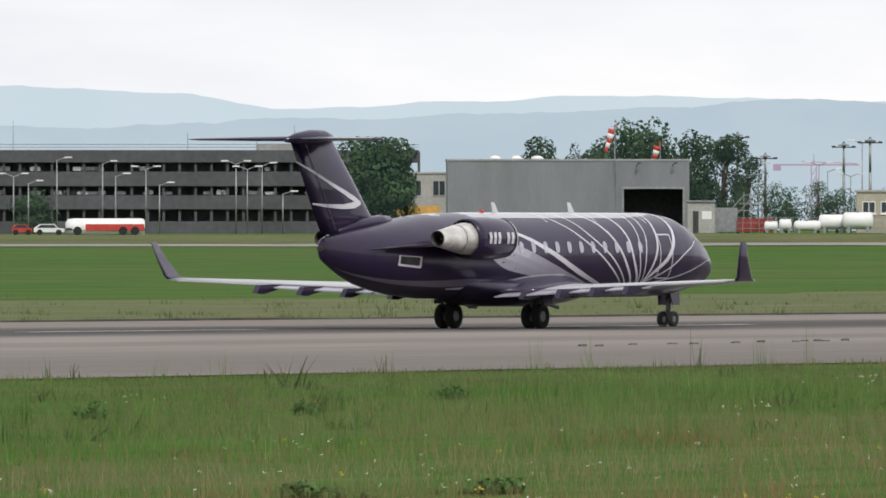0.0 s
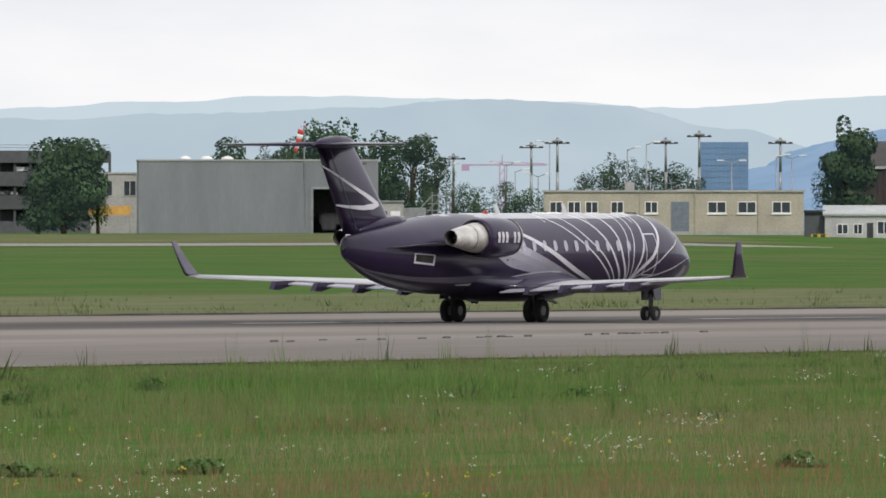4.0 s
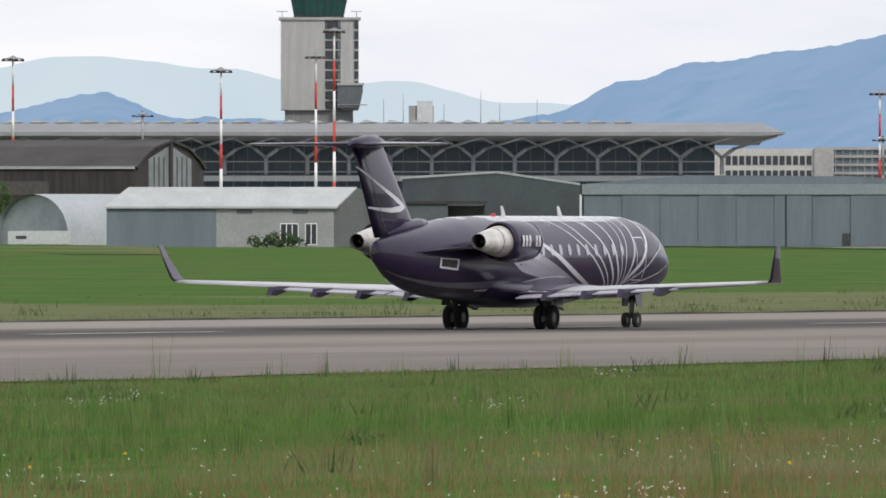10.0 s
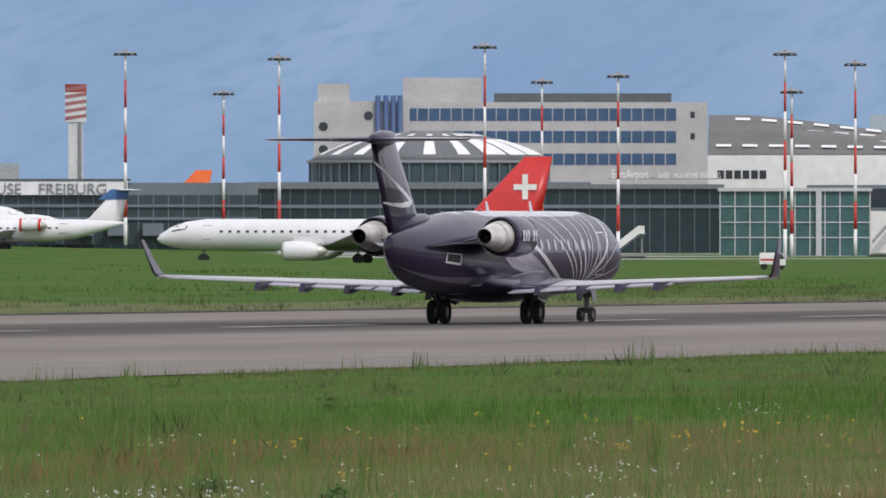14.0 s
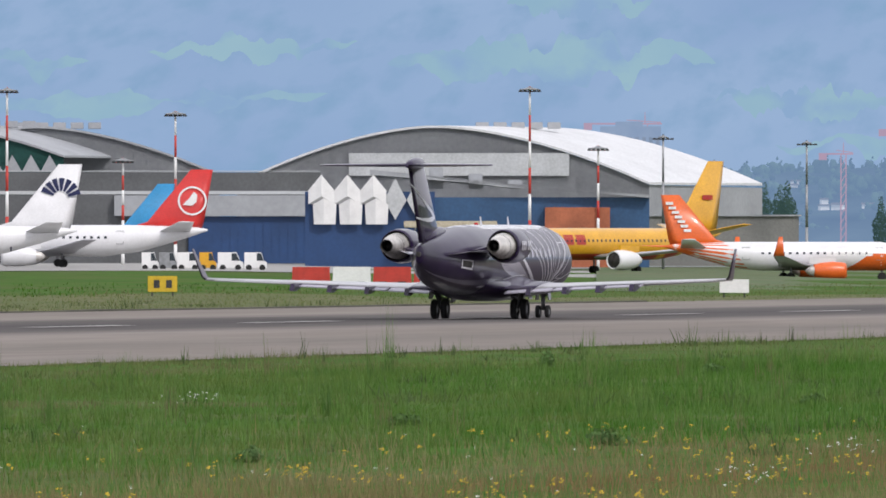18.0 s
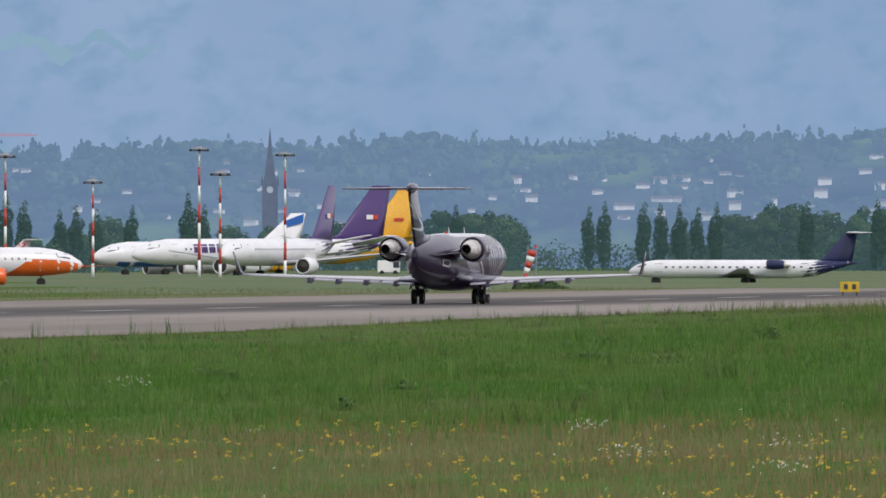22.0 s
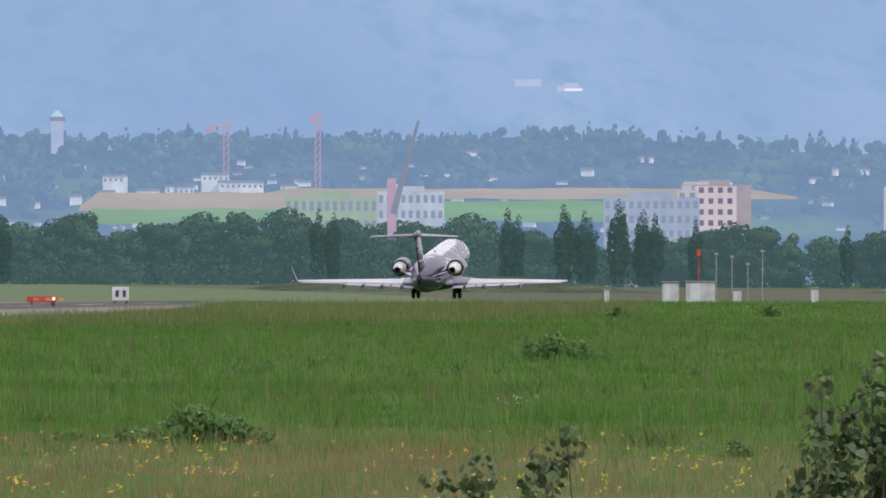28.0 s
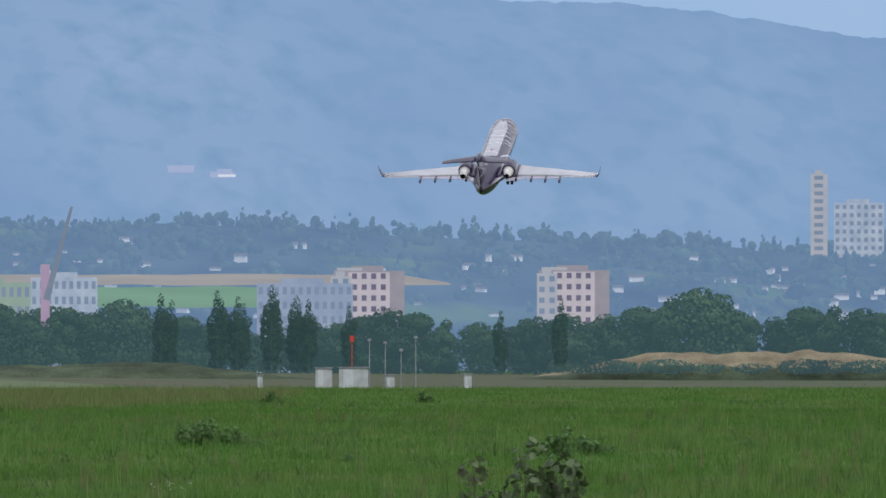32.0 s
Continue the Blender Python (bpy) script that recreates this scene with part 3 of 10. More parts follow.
STRUT = mat("gear_strut", (0.16, 0.16, 0.17), 0.5, 0.5, vary=0.15, scale=5)
PANE = glass("cabin_glass", (0.03, 0.035, 0.045))
WINDOW_LIGHT = mat("window_surround", (0.42, 0.41, 0.48), 0.3, vary=0.05, scale=4)

# Fuselage stations: y, centre height, half width, half height.
HULL = [(13.43, 1.85, 0.04, 0.04), (13.36, 1.86, 0.17, 0.16), (13.15, 1.88, 0.38, 0.36), (12.75, 1.96, 0.6, 0.57), (12.2, 2.06, 0.83, 0.79), (11.3, 2.19, 1.1, 1.09), (10.4, 2.27, 1.27, 1.27), (9.4, 2.3, 1.34, 1.335),
        (6, 2.3, 1.345, 1.345), (2, 2.3, 1.345, 1.345), (-2, 2.3, 1.345, 1.345), (-3.4, 2.29, 1.345, 1.345), (-4.8, 2.27, 1.31, 1.31), (-6.3, 2.25, 1.17, 1.18), (-7.3, 2.26, 1.01, 1.06), (-8.2, 2.29, 0.82, 0.92),
        (-9.1, 2.36, 0.58, 0.74), (-9.8, 2.43, 0.37, 0.55), (-10.25, 2.48, 0.24, 0.42), (-10.45, 2.5, 0.17, 0.34), (-10.52, 2.5, 0.11, 0.25)]


def hull_at(y):
    rows = HULL[::-1]
    for a, b in zip(rows, rows[1:]):
        if y <= b[0]:
            s = (y - a[0]) / (b[0] - a[0])
            return [a[k] + (b[k] - a[k]) * s for k in (1, 2, 3)]
    return list(rows[-1][1:])


def skin(y, ang, lift=0.006):
    """A point on the fuselage: ang in degrees, 0 to the right, 90 on top."""
    cz, rx, rz = hull_at(y)
    a = radians(ang)
    return ((rx + lift) * math.cos(a), y, cz + (rz + lift) * math.sin(a))


def ribbon(path, width, lift=0.008, steps=26):
    """A painted stripe on the skin along (y, angle) points, with a width for each point."""
    bm = bmesh.new()
    last = None
    for i in range(steps + 1):
        s = i / steps * (len(path) - 1)
        k = min(int(s), len(path) - 2)
        f = s - k
        p0, p1, p2, p3 = path[max(k - 1, 0)], path[k], path[k + 1], path[min(k + 2, len(path) - 1)]

        def cat(j):
            return 0.5 * (2 * p1[j] + (p2[j] - p0[j]) * f + (2 * p0[j] - 5 * p1[j] + 4 * p2[j] - p3[j]) * f * f + (3 * p1[j] - p0[j] - 3 * p2[j] + p3[j]) * f ** 3)
        w = width[k] + (width[k + 1] - width[k]) * f
        y, a = cat(0), cat(1)
        dy, da = p2[0] - p1[0], radians(p2[1] - p1[1]) * 1.34
        ln = math.hypot(dy, da) or 1
        ny, na = -da / ln * w / 2, dy / ln * w / 2
        quad = [bm.verts.new(skin(y + ny * q, a + math.degrees(na * q / 1.34), lift)) for q in (-1, -0.33, 0.33, 1)]
        if last:
            for q in range(3):
                bm.faces.new((last[q], last[q + 1], quad[q + 1], quad[q]))
        last = quad
    return bm


FIN = [(2.95, -6.9, 3.62, 0.062), (3.58, -7.55, 3.38, 0.066), (4.3, -8.25, 3.13, 0.068), (5.92, -9.9, 2.5, 0.072)]


def fin_x(y, z):
    """Half thickness of the fin's skin at a point of its side."""
    for (za, *a), (zb, *b) in zip(FIN, FIN[1:]):
        if z <= zb:
            lead, chord, th = [p + (q - p) * (z - za) / (zb - za) for p, q in zip(a, b)]
            u = max(0.0, min(1.0, (lead - y) / chord))
            return th * chord * 2.6 * (0.6 * math.sqrt(u) - 0.35 * u - 0.25 * u * u) + 0.012
    return 0.05


def build_jet():
    jet = thing("regional_jet", pose(-147.43, 250, 0), "dark aubergine twin-engined regional jet with pale swirling stripes", "aircraft")
    dense = []
    for a, b in zip(HULL, HULL[1:]):
        for k in range(3):
            dense.append(tuple(a[i] + (b[i] - a[i]) * k / 3 for i in range(4)))
    dense.append(HULL[-1])
    part("fuselage", loft([ring_y(y, 0, cz, rx, rz, 40) for y, cz, rx, rz in dense]), PURPLE, jet, smooth=True)
    # belly fairing
    bel = [(4.6, 1.35, 0.7, 0.25), (3.6, 1.25, 1.2, 0.42), (1.5, 1.18, 1.52, 0.5), (-1.2, 1.2, 1.5, 0.5), (-2.8, 1.32, 1.2, 0.42), (-4.4, 1.5, 0.6, 0.25)]
    part("belly_fairing", loft([ring_y(y, 0, cz, rx, rz, 28) for y, cz, rx, rz in bel]), PURPLE, jet, smooth=True)
    # wings
    for sx in (1, -1):
        wing = part("wing", loft([foil((sx * x, y, z), c, th) for x, y, z, c, th in
                                  ((0.9, 3.3, 1.12, 5.3, 0.12), (3.1, 1.85, 1.22, 3.2, 0.11), (6.6, 0.2, 1.38, 2.2, 0.1), (10.3, -1.5, 1.53, 1.33, 0.09))]), WINGGREY, jet, "pale grey swept wing", smooth=True)
        part("wing_root_fillet", loft([foil((sx * x, y, z), c, th) for x, y, z, c, th in ((0.7, 4.1, 1.25, 6.6, 0.2), (1.35, 3.45, 1.16, 5.5, 0.15), (1.9, 2.75, 1.17, 4.5, 0.13), (2.5, 2.3, 1.2, 3.85, 0.125))]), PURPLE, jet, "dark wing root fairing", smooth=True)
        tip = ((10.3, -1.55, 1.51, 1.2), (10.42, -1.9, 1.63, 0.9), (10.56, -2.35, 2.1, 0.62), (10.73, -2.78, 2.7, 0.34))
        up = part("winglet", loft([foil((sx * x, y, z), c, 0.05, "x") for x, y, z, c in tip]), PURPLE, wing, "dark upturned winglet", smooth=True)
        part("winglet_inner_face", loft([foil((sx * (x - 0.035 * c - 0.004), y - 0.04, z + 0.02), c * 0.94, 0.012, "x") for x, y, z, c in tip]), mat("winglet_grey", (0.1, 0.09, 0.125), 0.4), up, "pale inner face of the winglet", smooth=True)
        for ends in (((1.5, -1.55, 1.16, 0.95), (3.2, -1.22, 1.23, 0.8)), ((3.3, -1.24, 1.235, 0.8), (6.9, -1.86, 1.39, 0.6))):
            part("flap", loft([[(sx * x, y, z), (sx * x, y - c, z - 0.14 * c), (sx * x, y - c, z - 0.14 * c - 0.04), (sx * x, y - 0.02, z - 0.1)] for x, y, z, c in ends]), mat("flap_lilac", (0.4, 0.38, 0.46), 0.4, vary=0.06, scale=0.9), wing, "lilac-grey lowered flap")
        part("aileron", loft([[(sx * x, y, z), (sx * x, y - c, z - 0.03 * c), (sx * x, y - c, z - 0.03 * c - 0.03), (sx * x, y - 0.02, z - 0.06)] for x, y, z, c in ((7.0, -1.9, 1.4, 0.42), (9.9, -2.55, 1.52, 0.32))]), WINGGREY, wing, "pale grey aileron")
        for k, x in enumerate((2.4, 3.9, 5.3, 6.7)):
            yy = -0.7 - 0.24 * x
            part("flap_fairing", prism_x([(yy + 0.7, 1.12 + 0.04 * x), (yy + 0.1, 0.95 + 0.04 * x), (yy - 0.7, 0.81 + 0.04 * x), (yy - 1.12, 0.84 + 0.04 * x), (yy - 0.9, 1.1 + 0.04 * x)], sx * x - 0.09, sx * x + 0.09), PURPLE, wing, "dark flap track fairing")
    # fin and tailplane
    fin = part("fin", loft([foil((0, y, z), c, th, "x") for z, y, c, th in FIN]), PURPLE, jet, smooth=True)
    part("dorsal_fairing", loft([ring_y(y, 0, z, rx, rz, 14) for y, z, rx, rz in ((-6.35, 3.38, 0.03, 0.03), (-6.45, 3.4, 0.13, 0.14), (-7.0, 3.38, 0.19, 0.19), (-8.2, 3.28, 0.2, 0.2), (-9.6, 3.05, 0.1, 0.1))]), PURPLE, fin, "dark fairing at the fin's foot", smooth=True)
    part("fin_bullet", loft([ring_y(y, 0, z, rx, rz, 18) for y, z, rx, rz in ((-9.8, 5.92, 0.03, 0.04), (-9.92, 5.94, 0.12, 0.13), (-10.4, 5.98, 0.2, 0.21), (-11.2, 5.98, 0.22, 0.22), (-12.0, 5.93, 0.17, 0.17), (-12.62, 5.86, 0.04, 0.06))]), PURPLE, fin, smooth=True)
    part("rudder_hinge", loft([[(sx * (fin_x(y, z) + 0.004), y + d, z) for sx, d in ((1, -0.02), (1, 0.02))] for y, z in ((-9.75, 3.1), (-10.6, 4.4), (-11.55, 5.75))], close=False), mat("hinge_line", (0.09, 0.07, 0.12), 0.5), fin, "thin rudder hinge line")
    for sx in (1, -1):
        part("tailplane", loft([foil((sx * x, y, z), c, 0.085) for x, y, z, c in ((0.05, -10.35, 5.9, 2.2), (3.2, -12.05, 5.9, 1.1), (3.3, -12.3, 5.9, 0.75))]), PURPLE, jet, smooth=True)
        for nm, path in (("fin_curve", ((-12.0, 5.2, 0.025), (-11.1, 4.9, 0.04), (-10.05, 4.52, 0.055), (-9.3, 4.27, 0.075), (-8.75, 4.08, 0.09), (-8.3, 3.93, 0.05))),
                         ("fin_hook", ((-8.3, 3.93, 0.05), (-8.7, 3.87, 0.1), (-9.4, 3.82, 0.075), (-10.3, 3.85, 0.05), (-11.05, 3.91, 0.025)))):
            part(nm, loft([[(sx * fin_x(y, z - w), y, z - w), (sx * fin_x(y, z + w), y, z + w)] for y, z, w in path], close=False), SILVER, fin, "pale curved stripe on the fin")
    # engines
    for sx in (1, -1):
        ex, ez = sx * 2.1, 2.83
        nac = part("nacelle", loft([ring_y(y, ex, ez, r, r, 36) for y, r in ((-3.12, 0.5), (-3.02, 0.545), (-3.08, 0.59), (-3.35, 0.635), (-3.9, 0.67), (-4.6, 0.67), (-5.1, 0.64), (-5.38, 0.605), (-5.38, 0.575), (-5.0, 0.56))], caps=False), PURPLE, jet, smooth=True)
        part("intake_lip", loft([ring_y(y, ex, ez, r, r, 36) for y, r in ((-3.2, 0.49), (-3.08, 0.5), (-2.99, 0.55), (-3.05, 0.598), (-3.14, 0.618))], caps=False), BARE, nac, "bright metal intake lip", smooth=True)
        part("intake", loft([ring_y(y, ex, ez, r, r, 32) for y, r in ((-3.1, 0.5), (-3.4, 0.47), (-3.9, 0.48))], caps=True), SOOT, nac, "dark engine intake", smooth=True)
        part("exhaust_cone", loft([ring_y(y, ex, ez, r, r, 36) for y, r in ((-5.0, 0.52), (-5.4, 0.5), (-5.9, 0.43), (-6.4, 0.345), (-6.85, 0.275), (-7.0, 0.25))], caps=False), BARE, nac, "bare metal exhaust nozzle", smooth=True)
        part("nozzle_mouth", loft([ring_y(y, ex, ez, r, r, 36) for y, r in ((-7.0, 0.25), (-7.0, 0.23), (-6.7, 0.22), (-6.4, 0.215))], caps=False), SOOT, nac, "sooty mouth of the nozzle", smooth=True)
        part("nozzle_seam", loft([ring_y(y, ex, ez, r, r, 36) for y, r in ((-5.88, 0.436), (-5.92, 0.431))], caps=False), SOOT, nac, "dark seam round the nozzle", smooth=True)
        part("core_plug", loft([ring_y(y, ex, ez, r, r, 20) for y, r in ((-6.2, 0.2), (-6.4, 0.18), (-6.6, 0.12), (-6.75, 0.05), (-6.8, 0.02))]), SOOT, nac, "sooty engine core", smooth=True)
        part("bypass_duct", loft([ring_y(y, ex, ez, r, r, 36) for y, r in ((-5.37, 0.574), (-5.2, 0.56), (-5.02, 0.515))], caps=False), SOOT, nac, "dark gap round the nozzle", smooth=True)
        part("pylon", loft([foil((sx * x, -3.5, z), c, 0.085) for x, z, c in ((0.95, 2.6, 3.3), (1.55, 2.72, 3.0))]), PURPLE, jet, smooth=True)
        part("rear_strake", loft([foil((sx * x, y, z), c, 0.03) for x, y, z, c in ((0.75, -5.3, 2.5, 3.6), (1.25, -5.6, 2.6, 2.3), (1.72, -5.9, 2.69, 0.9))]), LILAC, jet, "pale tapered fairing behind the pylon", smooth=True)
        # registration bars on the nacelle, outer side
        for k in range(6):
            if k == 2:
                continue
            y = -3.42 - 0.27 * k
            bm = bmesh.new()
            vs = []
            for yy in (y, y - 0.16):
                for ang in (-15, 0, 15):
                    a = radians(ang)
                    vs.append(bm.verts.new((ex + sx * 0.682 * math.cos(a), yy, ez + 0.02 + 0.682 * math.sin(a))))
            bm.faces.new((vs[0], vs[1], vs[4], vs[3]))
            bm.faces.new((vs[1], vs[2], vs[5], vs[4]))
            part("letter_bar", bm, SILVER, nac, "pale bar of lettering")
    # windows, door, stripes
    for sx in (1, -1):
        for k in range(13):
            y = 6.95 - 0.745 * k
            a0, a1 = (3, 19) if sx > 0 else (177, 161)
            bm = bmesh.new()
            ring = []
            for q in range(14):
                th = 2 * math.pi * q / 14
                ring.append(bm.verts.new(skin(y + 0.13 * math.copysign(abs(math.cos(th)) ** 0.6, math.cos(th)), (a0 + a1) / 2 + (a1 - a0) / 2 * math.sin(th), 0.012)))
            bm.faces.new(ring)
            part("cabin_window", bm, WINDOW_LIGHT, jet, "pale window with its surround")

        def mir(path):
            return [(y, a if sx > 0 else 180 - a) for y, a in path]
        fan = [
            ([(6.6, -60), (6.1, -39), (4.8, -8), (3.5, 22), (2.3, 56), (1.4, 88)], [0.04, 0.05, 0.06, 0.06, 0.06, 0.06]),
            ([(6.9, -60), (6.4, -39), (5.2, -4), (4.0, 27), (3.3, 57), (2.6, 88)], [0.04, 0.05, 0.06, 0.06, 0.06, 0.06]),
            ([(7.1, -60), (6.7, -36), (6.0, -8), (5.4, 22), (4.6, 61), (3.9, 88)], [0.06, 0.09, 0.1, 0.1, 0.09, 0.09]),
            ([(7.4, -60), (7.1, -36), (6.5, -4), (6.3, 27), (6.0, 61), (5.6, 88)], [0.06, 0.1, 0.11, 0.1, 0.09, 0.09]),
            ([(7.5, -60), (7.2, -34), (6.9, 0), (7.0, 27), (7.1, 61), (7.0, 88)], [0.05, 0.06, 0.06, 0.06, 0.06, 0.06]),
            ([(7.6, -60), (7.4, -31), (7.3, 0), (7.5, 32), (7.6, 60), (7.6, 88)], [0.04, 0.05, 0.06, 0.06, 0.06, 0.06]),
            ([(7.4, -60), (7.6, -31), (8.0, 5), (8.2, 32), (8.4, 64), (8.4, 88)], [0.06, 0.1, 0.11, 0.1, 0.09, 0.08]),
            ([(7.2, -58), (7.9, -26), (8.7, -4), (9.2, 22), (9.4, 52), (9.3, 86)], [0.06, 0.14, 0.16, 0.15, 0.13, 0.1]),
            ([(7.6, -40), (8.8, -20), (9.7, 0), (10.4, 14), (10.9, 28)], [0.04, 0.05, 0.05, 0.04, 0.03]),
            ([(7.6, -44), (9.1, -34), (10.2, -24), (11.2, -11), (12.2, 6)], [0.04, 0.05, 0.05, 0.04, 0.03]),
            ([(-2.0, 46), (-0.4, 29), (1.3, 5), (3.0, -20), (4.7, -41), (5.6, -52)], [0.06, 0.12, 0.16, 0.16, 0.12, 0.05]),
        ]
        for path, width in fan:
            part("livery_stripe", ribbon(mir(path), width), SILVER, jet, "pale curved livery stripe")
        part("livery_sweep", ribbon(mir([(-2.9, 24), (-1.4, 2), (0.4, -14), (2.4, -31), (4.0, -43)]), [0.8, 0.95, 0.7, 0.42, 0.1], 0.006), LILAC, jet, "broad lilac sweep behind the wing")
        part("livery_stripe", ribbon(mir([(2.4, -27), (1.6, -28), (0.0, -33), (-2.5, -46), (-4.4, -50)]), [0.03, 0.12, 0.2, 0.16, 0.05], 0.011), SILVER, jet, "pale curved livery stripe")
        part("livery_sweep", ribbon(mir([(-1.6, -38), (-3.2, -38), (-5.1, -41), (-7.0, -46), (-8.6, -54), (-9.9, -72)]), [0.1, 0.3, 0.28, 0.24, 0.18, 0.05]), LAVENDER, jet, "lavender sweep along the rear belly")
        # door outline and cockpit
        for path in ([(8.22, 29), (8.22, -33)], [(8.98, 29), (8.98, -33)], [(8.22, 29), (8.98, 29)], [(8.22, -33), (8.98, -33)]):
            part("door_frame", ribbon(mir(path), [0.045, 0.045], 0.011, 10), SILVER, jet, "pale door outline")
        for y0, y1, b0, b1 in ((12.1, 11.5, 30, 52), (11.42, 10.85, 27, 48), (12.15, 11.65, 56, 84)):
            bm = bmesh.new()
            q = [bm.verts.new(skin(y, a if sx > 0 else 180 - a, 0.012)) for y, a in ((y0, b0), (y1, b0), (y1 - 0.15, b1), (y0 - 0.25, b1))]
            bm.faces.new(q)
            part("cockpit_window", bm, PANE, jet, "dark cockpit window")
    # Pale colour stands in for the sky's reflection along the glossy roof.
    part("roof_band", loft([[skin(y, a + 90, 0.006) for a in range(-w, w + 1, w // 6)] for y, w in ((10.3, 6), (9.0, 18), (7.0, 30), (4.0, 30), (1.0, 30), (-2.0, 30), (-4.2, 18), (-5.4, 6))], close=False), mat("roof_sheen_pale", (0.36, 0.345, 0.38), 0.3, vary=0.1, scale=0.6, coat=1.0), jet, "painted sky reflection along the roof", smooth=True)
    for y in (8.1, 5.0, 1.9, -1.2):
        part("roof_seam", loft([[skin(yy, a + 90, 0.012) for a in range(-40, 41, 8)] for yy in (y, y - 0.05)], close=False), SILVER, jet, "thin pale seam across the roof")
    part("tail_exhaust", tube((0, -10.5, 2.52), (0, -10.6, 2.52), 0.1, 0.09, 14), SOOT, jet, "dark tail exhaust")
    part("beacon", loft([ring_y(-0.9 + 0.09 * k, 0, 3.65, q, q, 10) for k, q in enumerate((0.02, 0.09, 0.09, 0.02))]), RED_LAMP, jet, "small red beacon on the roof")
    # outlet on the rear flank and antennas
    for sx in (1, -1):
        bm = ribbon([(-6.35, -8 if sx > 0 else 188), (-7.45, -6 if sx > 0 else 186)], [0.42, 0.42], 0.012, 6)
        part("air_outlet", bm, SILVER, jet, "pale framed air outlet")
        bm = ribbon([(-6.45, -7 if sx > 0 else 187), (-7.38, -5 if sx > 0 else 185)], [0.3, 0.3], 0.018, 6)
        part("air_outlet_opening", bm, SOOT, jet, "dark outlet opening")
    for y in (5.1, 0.35):
        part("antenna", loft([foil((0, y, 3.6), 0.4, 0.06, "x"), foil((0, y - 0.3, 3.97), 0.2, 0.06, "x")]), SILVER, jet, "small pale blade antenna")
    # undercarriage
    for sx in (1, -1):
        leg = part("main_gear_leg", tube((sx * 1.55, -0.1, 0.4), (sx * 1.7, 0.0, 1.25), 0.09, 0.11), STRUT, jet, smooth=True)
        part("side_brace", tube((sx * 1.5, 0.1, 0.7), (sx * 0.75, 0.1, 1.15), 0.05, bm=tube((sx * 1.55, -0.2, 0.55), (sx * 1.7, -0.75, 1.15), 0.045)), STRUT, leg)
        part("gear_door", loft([[(sx * 1.85, 0.45, 1.2), (sx * 1.85, -0.45, 1.2), (sx * 1.88, -0.45, 1.2), (sx * 1.88, 0.45, 1.2)], [(sx * 1.98, 0.3, 0.78), (sx * 1.98, -0.3, 0.78), (sx * 2.0, -0.3, 0.78), (sx * 2.0, 0.3, 0.78)]]), PURPLE, leg)
        for off in (-0.2, 0.2):
            wheel(jet, sx * 1.58 + off, -0.1, 0.39, 0.39, 0.12)
    for sx in (1, -1):
        part("inner_gear_door", loft([[(sx * 1.15, 0.75, 1.02), (sx * 1.15, -0.2, 1.02), (sx * 1.2, -0.2, 1.02), (sx * 1.2, 0.75, 1.02)], [(sx * 1.28, 1.35, 0.72), (sx * 1.26, 0.7, 0.62), (sx * 1.3, 0.7, 0.62), (sx * 1.32, 1.35, 0.72)]]), PURPLE, jet, "dark lowered gear door")
        part("gear_link", tube((sx * 1.62, 0.2, 0.85), (sx * 1.5, 1.45, 0.66), 0.045, 0.06, 6), STRUT, jet)
    leg = part("nose_gear_leg", tube((0, 11.0, 0.3), (0, 11.1, 1.25), 0.075, 0.1), STRUT, jet, smooth=True)
    part("taxi_light_bar", box(-0.14, 0.14, 11.06, 11.14, 0.82, 0.98, 0.02), STRUT, leg)
    for sx in (1, -1):
        part("nose_gear_door", loft([[(sx * 0.2, 11.35, 1.1), (sx * 0.2, 10.75, 1.1), (sx * 0.23, 10.75, 1.1), (sx * 0.23, 11.35, 1.1)], [(sx * 0.24, 11.3, 0.7), (sx * 0.24, 10.85, 0.7), (sx * 0.27, 10.85, 0.7), (sx * 0.27, 11.3, 0.7)]]), PURPLE, leg, "dark open nose gear door")
    for off in (-0.19, 0.19):
        wheel(jet, off, 11.0, 0.25, 0.25, 0.085)
    return jet


def wheel(parent, x, y, z, r, w):
    prof = [(w * 0.6, r * 0.55), (w, r * 0.7), (w * 0.95, r * 0.93), (w * 0.6, r), (-w * 0.6, r), (-w * 0.95, r * 0.93), (-w, r * 0.7), (-w * 0.6, r * 0.55)]
    rings = [[(x + a, y + b * math.cos(2 * math.pi * k / 24), z + b * math.sin(2 * math.pi * k / 24)) for k in range(24)] for a, b in prof]
    tyre = part("wheel", loft(rings), TYRE, parent, "black tyre", smooth=True)
    part("rim", tube((x - w * 0.7, y, z), (x + w * 0.7, y, z), r * 0.42, n=16), STRUT, tyre, "grey metal wheel hub")


JET = build_jet()

# ---------------------------------------------------------------- kinds of things
STEEL = mat("galvanised_steel", (0.33, 0.34, 0.35), 0.5, 0.6, vary=0.12, scale=2)
DARK = mat("dark_metal", (0.05, 0.052, 0.055), 0.6, 0.2, vary=0.2, scale=2)
RED = mat("signal_red", (0.52, 0.045, 0.03), 0.5, vary=0.1, scale=1.5)
WHITE = mat("white_paint", (0.78, 0.78, 0.77), 0.45, vary=0.05, scale=0.6, fine=0.04)
GLASS = glass("dark_window_glass", (0.035, 0.045, 0.055))
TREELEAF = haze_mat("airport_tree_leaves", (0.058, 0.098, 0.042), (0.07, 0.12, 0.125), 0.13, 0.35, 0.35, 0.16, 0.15)
